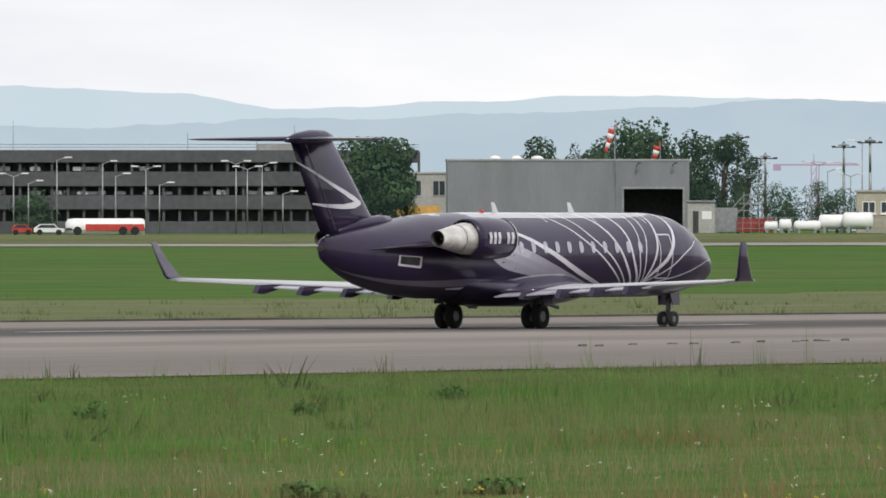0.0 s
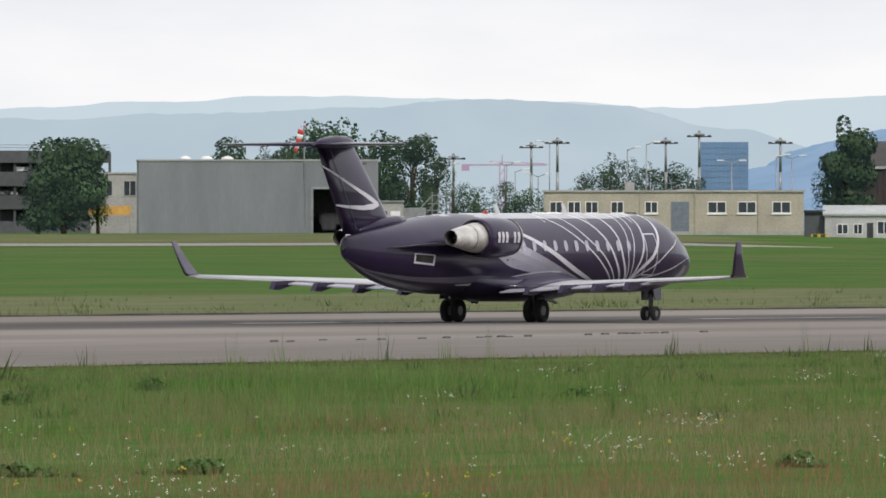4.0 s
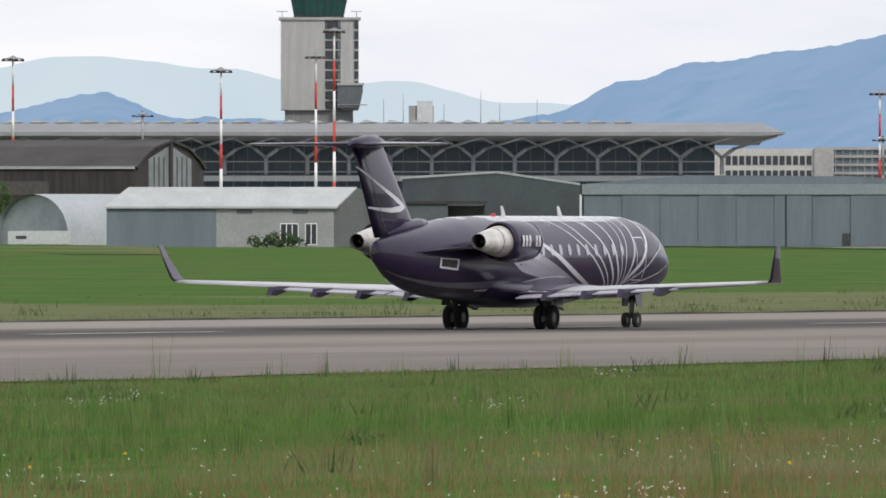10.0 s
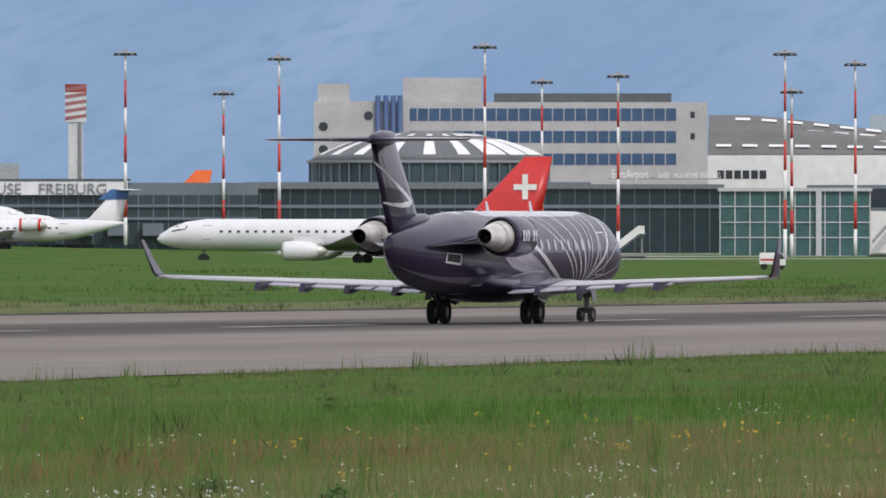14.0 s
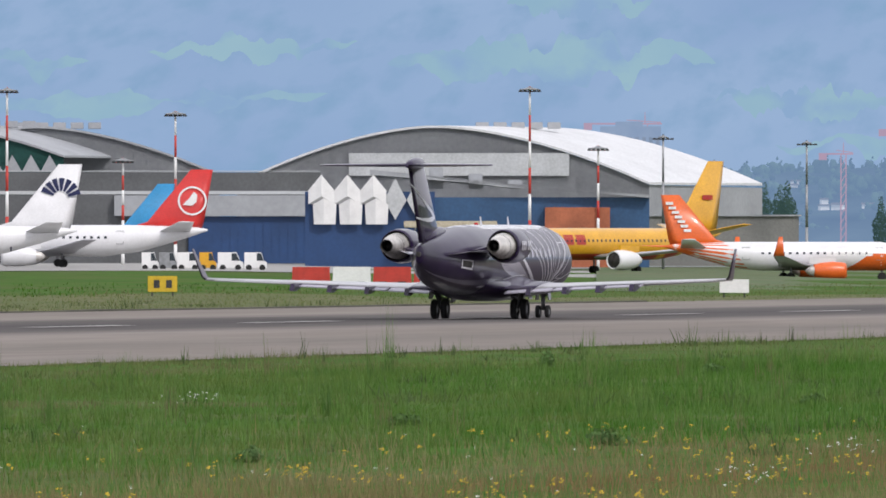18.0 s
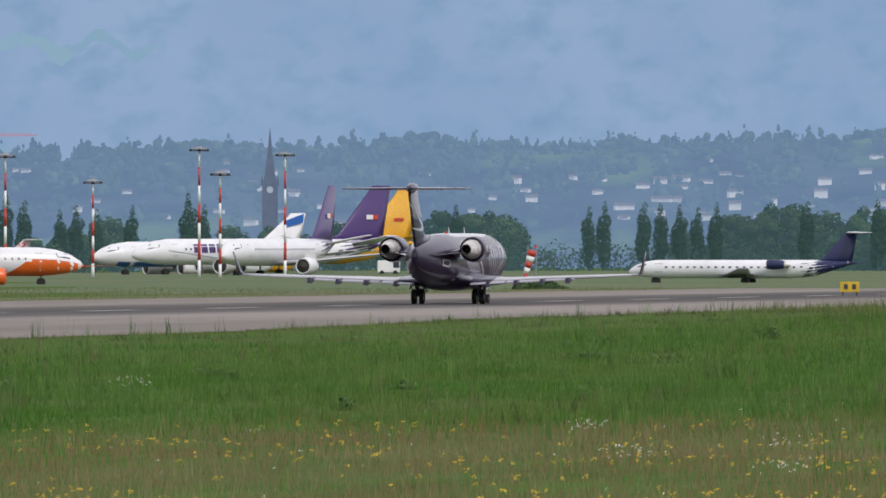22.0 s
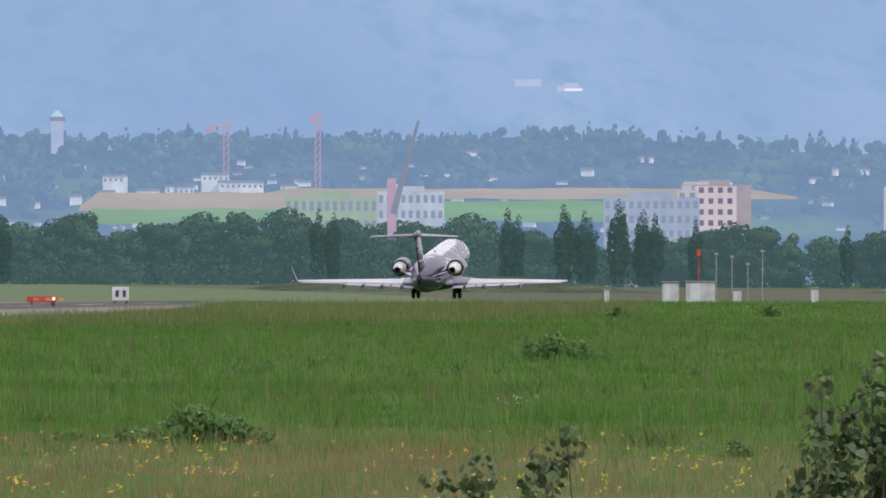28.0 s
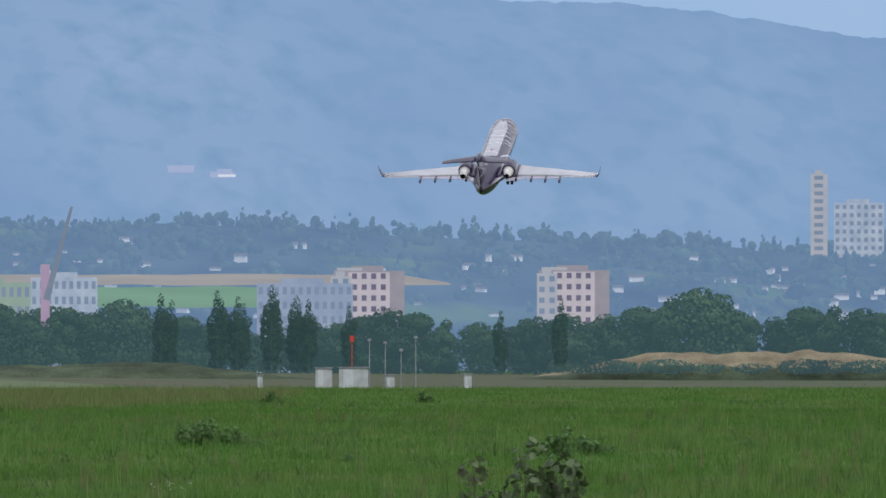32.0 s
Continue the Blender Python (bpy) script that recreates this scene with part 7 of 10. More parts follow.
def chimneys():
    # The puffs are partly self-lit, which paints in their sunlit white.
    SMOKE = haze_mat("steam", (0.97, 0.97, 0.98), (0.86, 0.89, 0.93), 0.4, 0.02, 0.3, 0.0)
    CH = mat("pale_chimney", (0.62, 0.63, 0.64), 0.7, vary=0.05, scale=0.1)
    CR = mat("faded_red", (0.33, 0.14, 0.15), 0.7, vary=0.08, scale=0.2)
    ob = thing("chequered_chimney", site(-19.140, 3183) @ pose(-1.53, 0, 0), "tall slim chimney with red and white chequers", "chimney")
    r = 0.87
    zt = 35.91
    part("shaft", tube((0, 0, 0), (0, 0, zt), r, r * 0.93, 20), CH, ob, smooth=True)
    for row in range(19):
        z0 = zt - 0.6 - row * 1.05
        for c in range(4):
            if (row + c) % 2:
                continue
            a0 = math.pi + c * math.pi / 4
            bm = bmesh.new()
            q = [[bm.verts.new(((r + 0.02) * math.cos(a0 + j * math.pi / 16), (r + 0.02) * math.sin(a0 + j * math.pi / 16), z)) for j in range(5)] for z in (z0, z0 - 1.05)]
            for j in range(4):
                bm.faces.new((q[0][j], q[0][j + 1], q[1][j + 1], q[1][j]))
            part("red_chequer", bm, CR, ob)
    part("rim", tube((0, 0, zt), (0, 0, zt + 1.1), r * 0.97, n=20), SLATE, ob)
    ob = thing("white_chimney", site(-19.140, 3183) @ pose(1.09, 1, 0), "broad white chimney with a red mark and white steam", "chimney")
    r = 1.64
    zt = 35.25
    part("shaft", tube((0, 0, 0), (0, 0, zt), r, r, 24), CH, ob, smooth=True)
    part("rim", tube((0, 0, zt), (0, 0, zt + 0.5), r * 1.02, n=24), SLATE_DARK, ob)
    for x0, x1, za, zb2 in ((-0.75, -0.5, 104, 150), (-0.1, 0.15, 110, 162), (0.35, 0.75, 108, 118), (0.35, 0.75, 128, 138), (0.35, 0.75, 150, 160), (0.35, 0.5, 118, 128), (0.62, 0.75, 138, 150)):
        part("red_mark", box(x0 * r, x1 * r, -r * 1.01, -r * 0.6, zt - (zb2 - 103) * 0.10909, zt - (za - 103) * 0.10909), CR, ob)
    st = thing("steam_plume", site(-19.140, 3183) @ pose(0.65, 0, zt + 0.6), "white steam drifting from the chimney", "steam", kind="stuff")
    rnd = random.Random(4)
    for i in range(46):
        s = i / 46
        x = -8.73 * s ** 1.3 + rnd.uniform(-1, 1) * (0.4 + 2.4 * s)
        z = 13.09 * s ** 0.9
        bm = bmesh.new()
        bmesh.ops.create_icosphere(bm, subdivisions=2, radius=0.9 + 2.5 * s * rnd.uniform(0.7, 1.2))
        for v in bm.verts:
            v.co *= 1 + 0.35 * noise.noise(v.co * 0.8 + Vector((i, 0, 0)))
        for v in bm.verts:
            v.co += Vector((x, rnd.uniform(-0.02, 0.02), z))
        part("puff", bm, SMOKE, st, smooth=True)
    ob = thing("striped_radar_tower", site(-18.594, 2515), "slim pale tower with a red and white striped head", "tower")
    hw = 1.59
    part("shaft", box(-hw * 0.7, hw * 0.7, 0, 3, 0, 19.1), CH, ob)
    part("mast", tube((hw * 0.4, -0.3, 0), (hw * 0.4, -0.3, 19.0), 0.25, n=8), STEEL, ob)
    zt, zb = 24.4, 19.0
    part("head", box(-hw, hw, -0.2, 3.2, zb, zt), CH, ob)
    n = 5
    for i in range(n):
        z = zb + (zt - zb) * i / n
        part("red_stripe", prism([(-hw * 1.01, z + 0.25), (hw * 1.01, z + 0.75), (hw * 1.01, z + 1.25), (-hw * 1.01, z + 0.8)], -0.24, -0.2), CR, ob)
    part("cap", box(-hw * 1.02, hw * 1.02, -0.22, 3.2, zt - 0.9, zt + 0.3), RUSTRED, ob)


chimneys()

# aircraft at the northern stands
ORANGE = mat("airline_orange", (0.75, 0.13, 0.015), 0.35, vary=0.05, scale=0.5, coat=0.3)
AIRWHITE = mat("airliner_white", (0.74, 0.74, 0.75), 0.3, vary=0.04, scale=0.4, fine=0.03, coat=0.3)
AIRRED = mat("airline_red", (0.60, 0.025, 0.02), 0.35, vary=0.05, scale=0.5, coat=0.3)
GREYTXT = mat("grey_lettering", (0.2, 0.2, 0.21), 0.5)
airliner(site(-19.749, 1852) @ pose(5.6, 0, 0, 0, 0, -82), "white regional airliner with red tail markings at the stand", 36.2, 3.05, 28.7, 10.4, AIRWHITE, AIRRED, tail_band=AIRRED, bar=(9.5, 8, 0.55, 0.5, 16, GREYTXT), base=1.25)
E190, E190_FIN = airliner(site(-17.679, 1589) @ pose(0, 0, 0, 0, 0, 80), "white regional airliner with a red tail and white cross", 38.0, 3.05, 28.7, 10.3, AIRWHITE, AIRRED, tail_band=AIRRED, base=1.25)
for s in (1, -1):
    bm = box(s * 0.24 - 0.02, s * 0.24 + 0.02, -17.3, -16.75, 6.2, 8.6)
    box(s * 0.24 - 0.02, s * 0.24 + 0.02, -16.747, -15.9, 7.1, 7.65, bm=bm)
    box(s * 0.24 - 0.02, s * 0.24 + 0.02, -18.15, -17.303, 7.1, 7.65, bm=bm)
    part("white_cross", bm, WHITE, E190_FIN)
RING, RING_FIN = airliner(site(-18.881, 2013) @ pose(0, 0, 0, 0, 0, 84), "white rear-engined jet with a blue-topped tail and red engine rings", 31, 2.7, 22, 7.4, AIRWHITE, AIRWHITE, engine="tail", base=1.1)
part("fin_cap", loft([foil((0, -12.26, 6.2), 3.48, 0.1, "x"), foil((0, -13.76, 7.43), 2.28, 0.1, "x")]), mat("fin_top_blue", (0.05, 0.14, 0.36), 0.35), RING_FIN, "blue top of the fin")
for s in (1, -1):
    for y in (-3.1, -5.4):
        part("engine_ring", loft([ring_y(y + q, s * 2.6, 3.12, 0.8, 0.8, 20) for q in (0.14, -0.14)], caps=False), AIRRED, RING, "red ring round the engine")
airliner(site(-19.697, 2133) @ pose(19.3, 0, 0, 0, 0, -76), "white airliner with an orange tail partly hidden at the stand", 33, 3.6, 30, 10.2, AIRWHITE, ORANGE, tail_band=ORANGE, winglet=ORANGE)
airliner(site(-19.697, 2090) @ pose(25.4, 0, 0, 0, 0, -84), "white rear-engined jet with a plain white T-tail", 27, 2.6, 21, 7.0, AIRWHITE, mat("tail_grey", (0.55, 0.56, 0.58), 0.4), engine="tail", base=1.1)
airliner(site(-20.165, 2283) @ pose(65, 6, 0, 0, 0, 70), "white airliner with an orange tail behind the terminal", 33, 3.6, 30, 9.76, AIRWHITE, ORANGE, tail_band=ORANGE, winglet=ORANGE)


def dome_and_offices():
    ob = thing("domed_hall", site(-17.386, 2299), "round hall with a dark dome and white roof lights", "building")
    k = 0.07769
    r, zb, zt = 16.62, 12.74, 16.85
    DOME = mat("dark_dome_sheet", (0.13, 0.14, 0.15), 0.55, vary=0.1, scale=0.2)
    rings = [[(rr * math.cos(j * math.pi / 24), 10 + rr * math.sin(j * math.pi / 24) * 0.9, zb + (zt - zb) * (1 - (rr / r) ** 2) ** 0.8 if rr < r else zb) for j in range(48)] for rr in (r, r * 0.92, r * 0.8, r * 0.62, r * 0.42, r * 0.22, r * 0.03)]
    part("dome", loft(rings), DOME, ob, smooth=True)
    for ang in (196, 213, 231, 250, 270, 288, 306, 322, 338, 352):
        a0 = radians(ang - (3.2 if ang < 300 else 7))
        a1 = radians(ang + (3.2 if ang < 300 else 7))
        rg = [[(q * r * math.cos(a), 10 + q * r * math.sin(a) * 0.9, 0.05 + zb + (zt - zb) * (1 - q ** 2) ** 0.8) for a in (a0, (a0 + a1) / 2, a1)] for q in (0.94, 0.86, 0.74, 0.6)]
        part("roof_light", loft(rg, close=False), WHITE, ob)
        rg = [[(q * r * math.cos(a), 10 + q * r * math.sin(a) * 0.9, 0.05 + zb + (zt - zb) * (1 - q ** 2) ** 0.8) for a in (a0, (a0 + a1) / 2, a1)] for q in (0.48, 0.38)]
        part("roof_light", loft(rg, close=False), WHITE, ob)
    part("eave_ring", loft([[(q * math.cos(j * math.pi / 24), 10 + q * math.sin(j * math.pi / 24) * 0.9, z) for j in range(48)] for q, z in ((r + 0.3, zb - 0.35), (r + 0.5, zb), (r, zb + 0.02))]), LIGHTBAND, ob)
    part("drum", loft([[(r * 0.985 * math.cos(j * math.pi / 24), 10 + r * 0.985 * math.sin(j * math.pi / 24) * 0.9, z) for j in range(48)] for z in (0, zb - 0.36)]), glass("drum_glass", (0.05, 0.085, 0.095), 0.2), ob)
    for j in range(28):
        a = math.pi + math.pi * (j + 0.5) / 28
        x, y = r * math.cos(a), 10 + r * math.sin(a) * 0.9
        part("drum_post", box(x - 0.1, x + 0.1, y - 0.1, y + 0.1, 0, zb - 0.36), SLATE, ob)
    pod = thing("curved_pier", site(-17.386, 2299) @ pose(0, -14, 0), "low dark pier building round the domed hall", "building")
    x0, x1 = -66.42, 40.4
    part("wall", box(x0, x1, 2, 8, 0, 8.77), glass("pier_glass", (0.018, 0.035, 0.04), 0.25), pod)
    part("roof_edge", box(x0, x1, 1.4, 8.3, 8.77, 9.4), mat("pier_edge", (0.15, 0.17, 0.18), 0.6), pod)
    part("upper_band", box(-25.25, 22.14, 3, 7.5, 9.4, 9.71), SLATE, pod)
    for j in range(52):
        x = x0 + (x1 - x0) * j / 52
        part("mullion", box(x, x + 0.14, 1.88, 1.997, 0, 8.77), SLATE_DARK, pod)
    part("middle_cornice", box(x0, x1, 1.7, 1.877, 6.13, 6.6), SLATE, pod)
    for word, x in (("EuroAirport", 27.5), ("BASEL", 32.16), ("MULHOUSE", 35.19), ("FREIBURG", 38.53)):
        text_sign(word, pose(x, 1.3, 10.2, 90, 0, 0) @ Matrix.Diagonal((1, 1.75, 1, 1)), 1.01 if word[1] == "u" and word[0] == "E" else 0.64, WHITE, pod, 0.1)
    part("sign_rail", box(24.47, 39.7, 1.35, 1.45, 10.09, 10.25), STEEL, pod)
    off = thing("airport_office", site(-17.104, 2399), "pale concrete office building with blue ribbon windows and pipes", "building")
    OFF = mat("office_concrete", (0.45, 0.45, 0.45), 0.8, vary=0.06, scale=0.2, fine=0.05)
    BLUEW = glass("blue_ribbon_glass", (0.05, 0.10, 0.19), 0.25)
    part("main_wing", box(-14.58, 28.19, 0, 14, 0, 21.53), OFF, off)
    part("stair_block", box(-28.35, -14.58 - 0.01, -0.8, 12, 0, 21.69), OFF, off)
    part("stair_head", box(-27.78, -23.24, 0, 9, 21.69, 24.2), OFF, off)
    part("roof_storey", box(-15.55, -4.21, 1.5, 11, 21.53, 25.09), OFF, off)
    part("roof_plant_screen", box(-2.43, 23.08, 3, 9, 21.53, 22.83), SLATE_DARK, off)
    for z0, z1 in ((18.86, 20.64), (15.7, 17.4), (12.54, 14.16)):
        for j in range(24):
            a = -15.06 + j * 1.62
            part("window", box(a + 0.05, a + 1.51, -0.06, 0.02, z0, z1), BLUEW, off)
    for px in (384, 398, 411, 423):
        x = (px - 620) * 0.08099
        part("blue_pipe", tube((x, -1.3, 0), (x, -1.3, 22.5), 0.4, n=12), mat("pipe_blue", (0.06, 0.11, 0.24), 0.5), off, smooth=True)
    for px, py in ((367, 208), (287, 227), (287, 268)):
        x = (px - 620) * 0.08099
        z = 19.59 - (py - 208) * 0.08099
        part("round_window", tube((x, -0.9, z), (x, -0.79, z), 0.65, n=18), GLASS, off)
    for z in (19.26, 16.19):
        part("small_window", box(25.76, 26.4, -0.04, 0.01, z, z + 0.9), GLASS, off)


dome_and_offices()


def apron_gear():
    """Boarding stairs and a small truck at the edge of the apron."""
    ob = thing("boarding_stairs", site(-16.71, 1843), "white mobile boarding stairs on the apron", "stairs")
    for y in (-0.75, 0.75):
        part("side_rail", prism([(-2.1, 0.5), (1.2, 3.0), (1.8, 3.0), (1.8, 3.9), (1.1, 3.9), (-2.1, 1.4)], y - 0.05, y + 0.05), WHITE, ob, "white panelled stair rail")
    for k in range(11):
        part("step", box(-2.0 + 0.3 * k, -1.68 + 0.3 * k, -0.68, 0.68, 0.45 + 0.23 * k, 0.52 + 0.23 * k), STEEL, ob)
    part("platform", box(1.2, 2.0, -0.7, 0.7, 2.92, 3.0), STEEL, ob)
    for x in (-1.2, 1.5):
        part("leg", tube((x, 0, 0.2), (x, 0, 1.1 if x < 0 else 2.9), 0.12, n=8), STEEL, ob)
    part("chassis", box(-2.0, 2.0, -0.6, 0.6, 0.25, 0.5, 0.05), DARK, ob)
    ob = thing("apron_truck", site(-16.22, 1442), "small white service truck with a dark cab window", "vehicle")
    part("body", box(-1.1, 0.4, -0.8, 0.8, 0.45, 1.5, 0.06), WHITE, ob)
    part("cab", prism([(0.42, 0.4), (1.2, 0.4), (1.2, 0.9), (0.9, 1.45), (0.42, 1.45)], -0.8, 0.8), WHITE, ob)
    part("cab_window", prism([(0.6, 0.95), (1.12, 0.95), (0.88, 1.38), (0.6, 1.38)], -0.82, -0.802), GLASS, ob)
    part("red_stripe", box(-1.0, 0.38, -0.83, -0.802, 0.8, 0.98), RED, ob)
    for x in (-0.7, 0.8):
        part("wheel", tube((x, -0.75, 0.3), (x, -0.55, 0.3), 0.3, n=14, bm=tube((x, 0.55, 0.3), (x, 0.75, 0.3), 0.3, n=14)), TYRE, ob)


apron_gear()


def striped_hall():
    ob = thing("striped_roof_hall", site(-15.903, 2429), "white hall with a shallow curved roof of pale strips", "building")
    k = 0.08198
    ROOFB = mat("greybrown_roof", (0.14, 0.14, 0.135), 0.7, vary=0.08, scale=0.2)
    x0, x1 = -22.3, 21.32
    zt, ze = 20.22, 14.23
    xs = [x0 + (x1 - x0) * j / 16 for j in range(17)]

    def crest(x):
        s = (x - x0) / (x1 - x0)
        return 20.22 + (15.05 - 20.22) * max(0, s - 0.12) ** 1.25 / 0.88 ** 1.25
    part("roof", loft([[(x, 0, min(ze + 0.2, crest(x))), (x, 10, (min(ze + 0.2, crest(x)) + crest(x)) / 2 + 0.5), (x, 22, crest(x)), (x, 22, 0.1), (x, 0.1, 0.1)] for x in xs], close=True), ROOFB, ob, smooth=False)
    for row in range(4):
        for j in range(11):
            a = x0 + 1.2 + j * (x1 - x0) / 11.4 + row * 0.9
            y = 2.5 + row * 5
            if a + 2.2 < x1 - 1:
                za = (min(ze + 0.2, crest(a)) * (1 - y / 22) + crest(a) * y / 22) + 0.42
                zb = (min(ze + 0.2, crest(a + 2.2)) * (1 - y / 22) + crest(a + 2.2) * y / 22) + 0.42
                bm = loft([[(a, y, za), (a, y + 1.2, za + 0.35), (a, y + 1.2, za - 0.3)], [(a + 2.2, y, zb), (a + 2.2, y + 1.2, zb + 0.35), (a + 2.2, y + 1.2, zb - 0.3)]])
                part("roof_light_strip", bm, WHITE, ob)
    part("front_wall", box(x0, 17.87, -1.2, -0.2, 0, ze), WHITE, ob)
    for a, b, z0, z1 in ((985, 1075, 320, 305), (1345, 1450, 335, 302)):
        n = int((b - a) / 15)
        for j in range(n):
            part("window", box((a + j * 15 - 1240) * k, (a + j * 15 + 12 - 1240) * k, -1.26, -1.19, 10.79 if a < 1000 else 9.97, 12.02), GLASS, ob)
    rb = thing("distant_roof_block", site(-15.903, 2429) @ pose(5.74, 300, 0), "hazy pale block beyond the hall roof", "building")
    part("block", box(-4.26, 4.26, 0, 5, 0, 19.64 * 1.12), mat("haze_block", (0.4, 0.47, 0.55), 0.7), rb)
    gl = thing("glass_pavilion", site(-16.137, 2199), "green-tinted glass pavilion with a grey frame", "building")
    TEAL = glass("teal_glass", (0.05, 0.12, 0.12), 0.15)
    x0, x1 = -9.67, 10.12
    part("glazing", box(x0, x1, 0.2, 10, 0, 8.52), TEAL, gl)
    part("roof_slab", box(x0 - 0.3, x1 + 0.3, -0.3, 10.3, 8.52, 8.97), LIGHTBAND, gl)
    for j in range(11):
        x = x0 + (x1 - x0) * j / 10
        part("frame_post", box(x - 0.07, x + 0.07, 0.05, 0.197, 0, 8.52), LIGHTBAND, gl)
    for z in (4.36, 2.35, 6.44):
        part("frame_rail", box(x0, x1, 0.0, 0.047, z, z + 0.14), LIGHTBAND, gl)
    part("core", box(2.98, 3.72, -0.35, 0.0, 0, 8.67), LIGHTBAND, gl)
    for j, px in enumerate((1285, 1338)):
        ob = thing("boarding_stairs", site(-15.769, 1999) @ pose((px - 1310) * 0.06777, j * 0.6, 0), "grey covered mobile boarding stairs", "boarding stairs", "boarding stairs")
        a, b = Vector((-1.9, 0, 0.45 + 0.4)), Vector((1.49, 0, 4.45))
        for y in (-0.7, 0.7):
            part("side_panel", loft([[(a.x, y, a.z), (a.x + 1.0, y, a.z), (a.x + 1.0, y + 0.05, a.z), (a.x, y + 0.05, a.z)], [(b.x - 0.6, y, b.z), (b.x + 0.5, y, b.z), (b.x + 0.5, y + 0.05, b.z), (b.x - 0.6, y + 0.05, b.z)]]), ROOFGREY, ob)
        for q in range(12):
            p = a + (b - a) * (q / 11)
            part("step", box(p.x, p.x + 0.4, -0.68, 0.68, p.z, p.z + 0.08), STEEL, ob)
        part("platform", box(b.x - 0.3, b.x + 1.2, -0.8, 0.8, b.z - 0.3, b.z - 0.15), STEEL, ob)
        part("canopy", loft([[(x, 0.8 * math.cos(t * 0.785), z + 0.9 + 0.5 * math.sin(t * 0.785)) for t in range(5)] for x, z in ((a.x + 0.2, a.z), (b.x, b.z), (b.x + 1.2, b.z))], close=False), mat("ribbed_canopy", (0.3, 0.3, 0.29), 0.6, vary=0.2, scale=2), ob)
        part("leg", tube((b.x, 0.5, 0), (b.x, 0.5, b.z), 0.09, bm=tube((b.x, -0.5, 0), (b.x, -0.5, b.z), 0.09)), DARK, ob)
        part("chassis", box(a.x - 0.3, b.x + 0.8, -0.8, 0.8, 0.25, 0.5, 0.04), DARK, ob)
    for px, hh, d in ((207, 106, 60), (572, 82, -40), (674, 150, 150), (809, 138, 90), (1105, 96, 0), (1117, 165, 60), (1230, 118, 120), (1375, 109, 30)):
        flood_mast(site(-15.769, 1999) @ pose((px - 1310) * 0.06777 * (1 + d / 2050), d, 0), (25.73 - (hh - 82) * 0.06777) * (1 + d / 2050))


striped_hall()

# ---------------------------------------------------------------- cargo hangars and the southern apron
HANGAR_GREY = mat("hangar_grey", (0.34, 0.355, 0.375), 0.65, vary=0.07, scale=0.15, fine=0.05)
GREEN_SHEET = mat("green_sheet", (0.022, 0.12, 0.105), 0.6, vary=0.1, scale=0.2)
DEEP_BLUE = mat("deep_blue_cladding", (0.016, 0.055, 0.16), 0.5, vary=0.1, scale=0.2, fine=0.06)
YELLOW = mat("cargo_yellow", (0.70, 0.36, 0.015), 0.35, vary=0.05, scale=0.4, coat=0.3)
VIOLET = mat("cargo_violet", (0.05, 0.018, 0.13), 0.35, vary=0.05, scale=0.4, coat=0.3)
SKYBLUE = mat("fin_sky_blue", (0.03, 0.26, 0.52), 0.35, vary=0.05, scale=0.5)
MIDBLUE = mat("fin_mid_blue", (0.02, 0.12, 0.42), 0.35, vary=0.05, scale=0.5)
NAVY = mat("fin_navy", (0.014, 0.02, 0.08), 0.35, vary=0.05, scale=0.5)


def arched_hangar(m, label, x0, x1, crest_x, crest_z, eave_z, depth, roof_mat, front_mat, roof_slide=0.0):
    """A hangar with a shallow arched front; the roof runs back and to one side."""
    ob = thing("arched_hangar", m, label, "hangar")
    pts = []
    for i in range(25):
        s = i / 24
        x = x0 + (x1 - x0) * s
        u = (x - crest_x) / ((x0 if x < crest_x else x1) - crest_x)
        pts.append((x, eave_z + (crest_z - eave_z) * (1 - abs(u) ** 1.7)))
    bm = bmesh.new()
    a = [bm.verts.new((x, 0, z)) for x, z in pts]
    b = [bm.verts.new((x, 0, 0)) for x, z in pts]
    for i in range(24):
        bm.faces.new((b[i], b[i + 1], a[i + 1], a[i]))
    bmesh.ops.solidify(bm, geom=bm.faces[:], thickness=0.4)
    part("front_wall", bm, front_mat, ob)
    part("roof", loft([[(x + roof_slide * q, -0.6 + depth * q, z + 0.35) for x, z in pts] + [(x + roof_slide * q, -0.6 + depth * q, z + 0.02) for x, z in pts[::-1]] for q in (0, 1)]), roof_mat, ob, smooth=False)
    for i in range(5):
        x = crest_x + (i - 1.0) * 2.6 + roof_slide * 0.5
        part("roof_vent", box(x, x + 1.9, depth * 0.5, depth * 0.5 + 2, crest_z, crest_z + 0.95, 0.06), HANGAR_GREY, ob)
    return ob


H1 = arched_hangar(site(-14.778, 2500), "green arched hangar front with a grey roof", -18.6, 21.49, 0.83, 19.93, 15.39, 40, HANGAR_GREY, GREEN_SHEET, 14.0)
for j in range(14):
    x = -17.36 + j * 2.73
    part("zigzag_panel", prism([(x, 13.32), (x + 2.73, 13.32), (x + 1.32, 15.8)], -0.5, -0.4), HANGAR_GREY, H1)
arched_hangar(site(-14.304, 2520), "long grey arched hangar behind the cargo hall", -21.66, 23.74, -3.33, 19.73, 12.65, 30, HANGAR_GREY, HANGAR_GREY)
H3 = arched_hangar(site(-12.985, 2450), "large arched hangar with a grey front and white roof", -30.78, 28.35, -2.43, 19.97, 11.79, 46, mat("white_roof_sheet", (0.66, 0.67, 0.68), 0.5, vary=0.05, scale=0.2), HANGAR_GREY, 17.0)
part("pale_band", box(-14.74, 16.85, -0.5, -0.41, 13.09, 16.33), LIGHTBAND, H3)
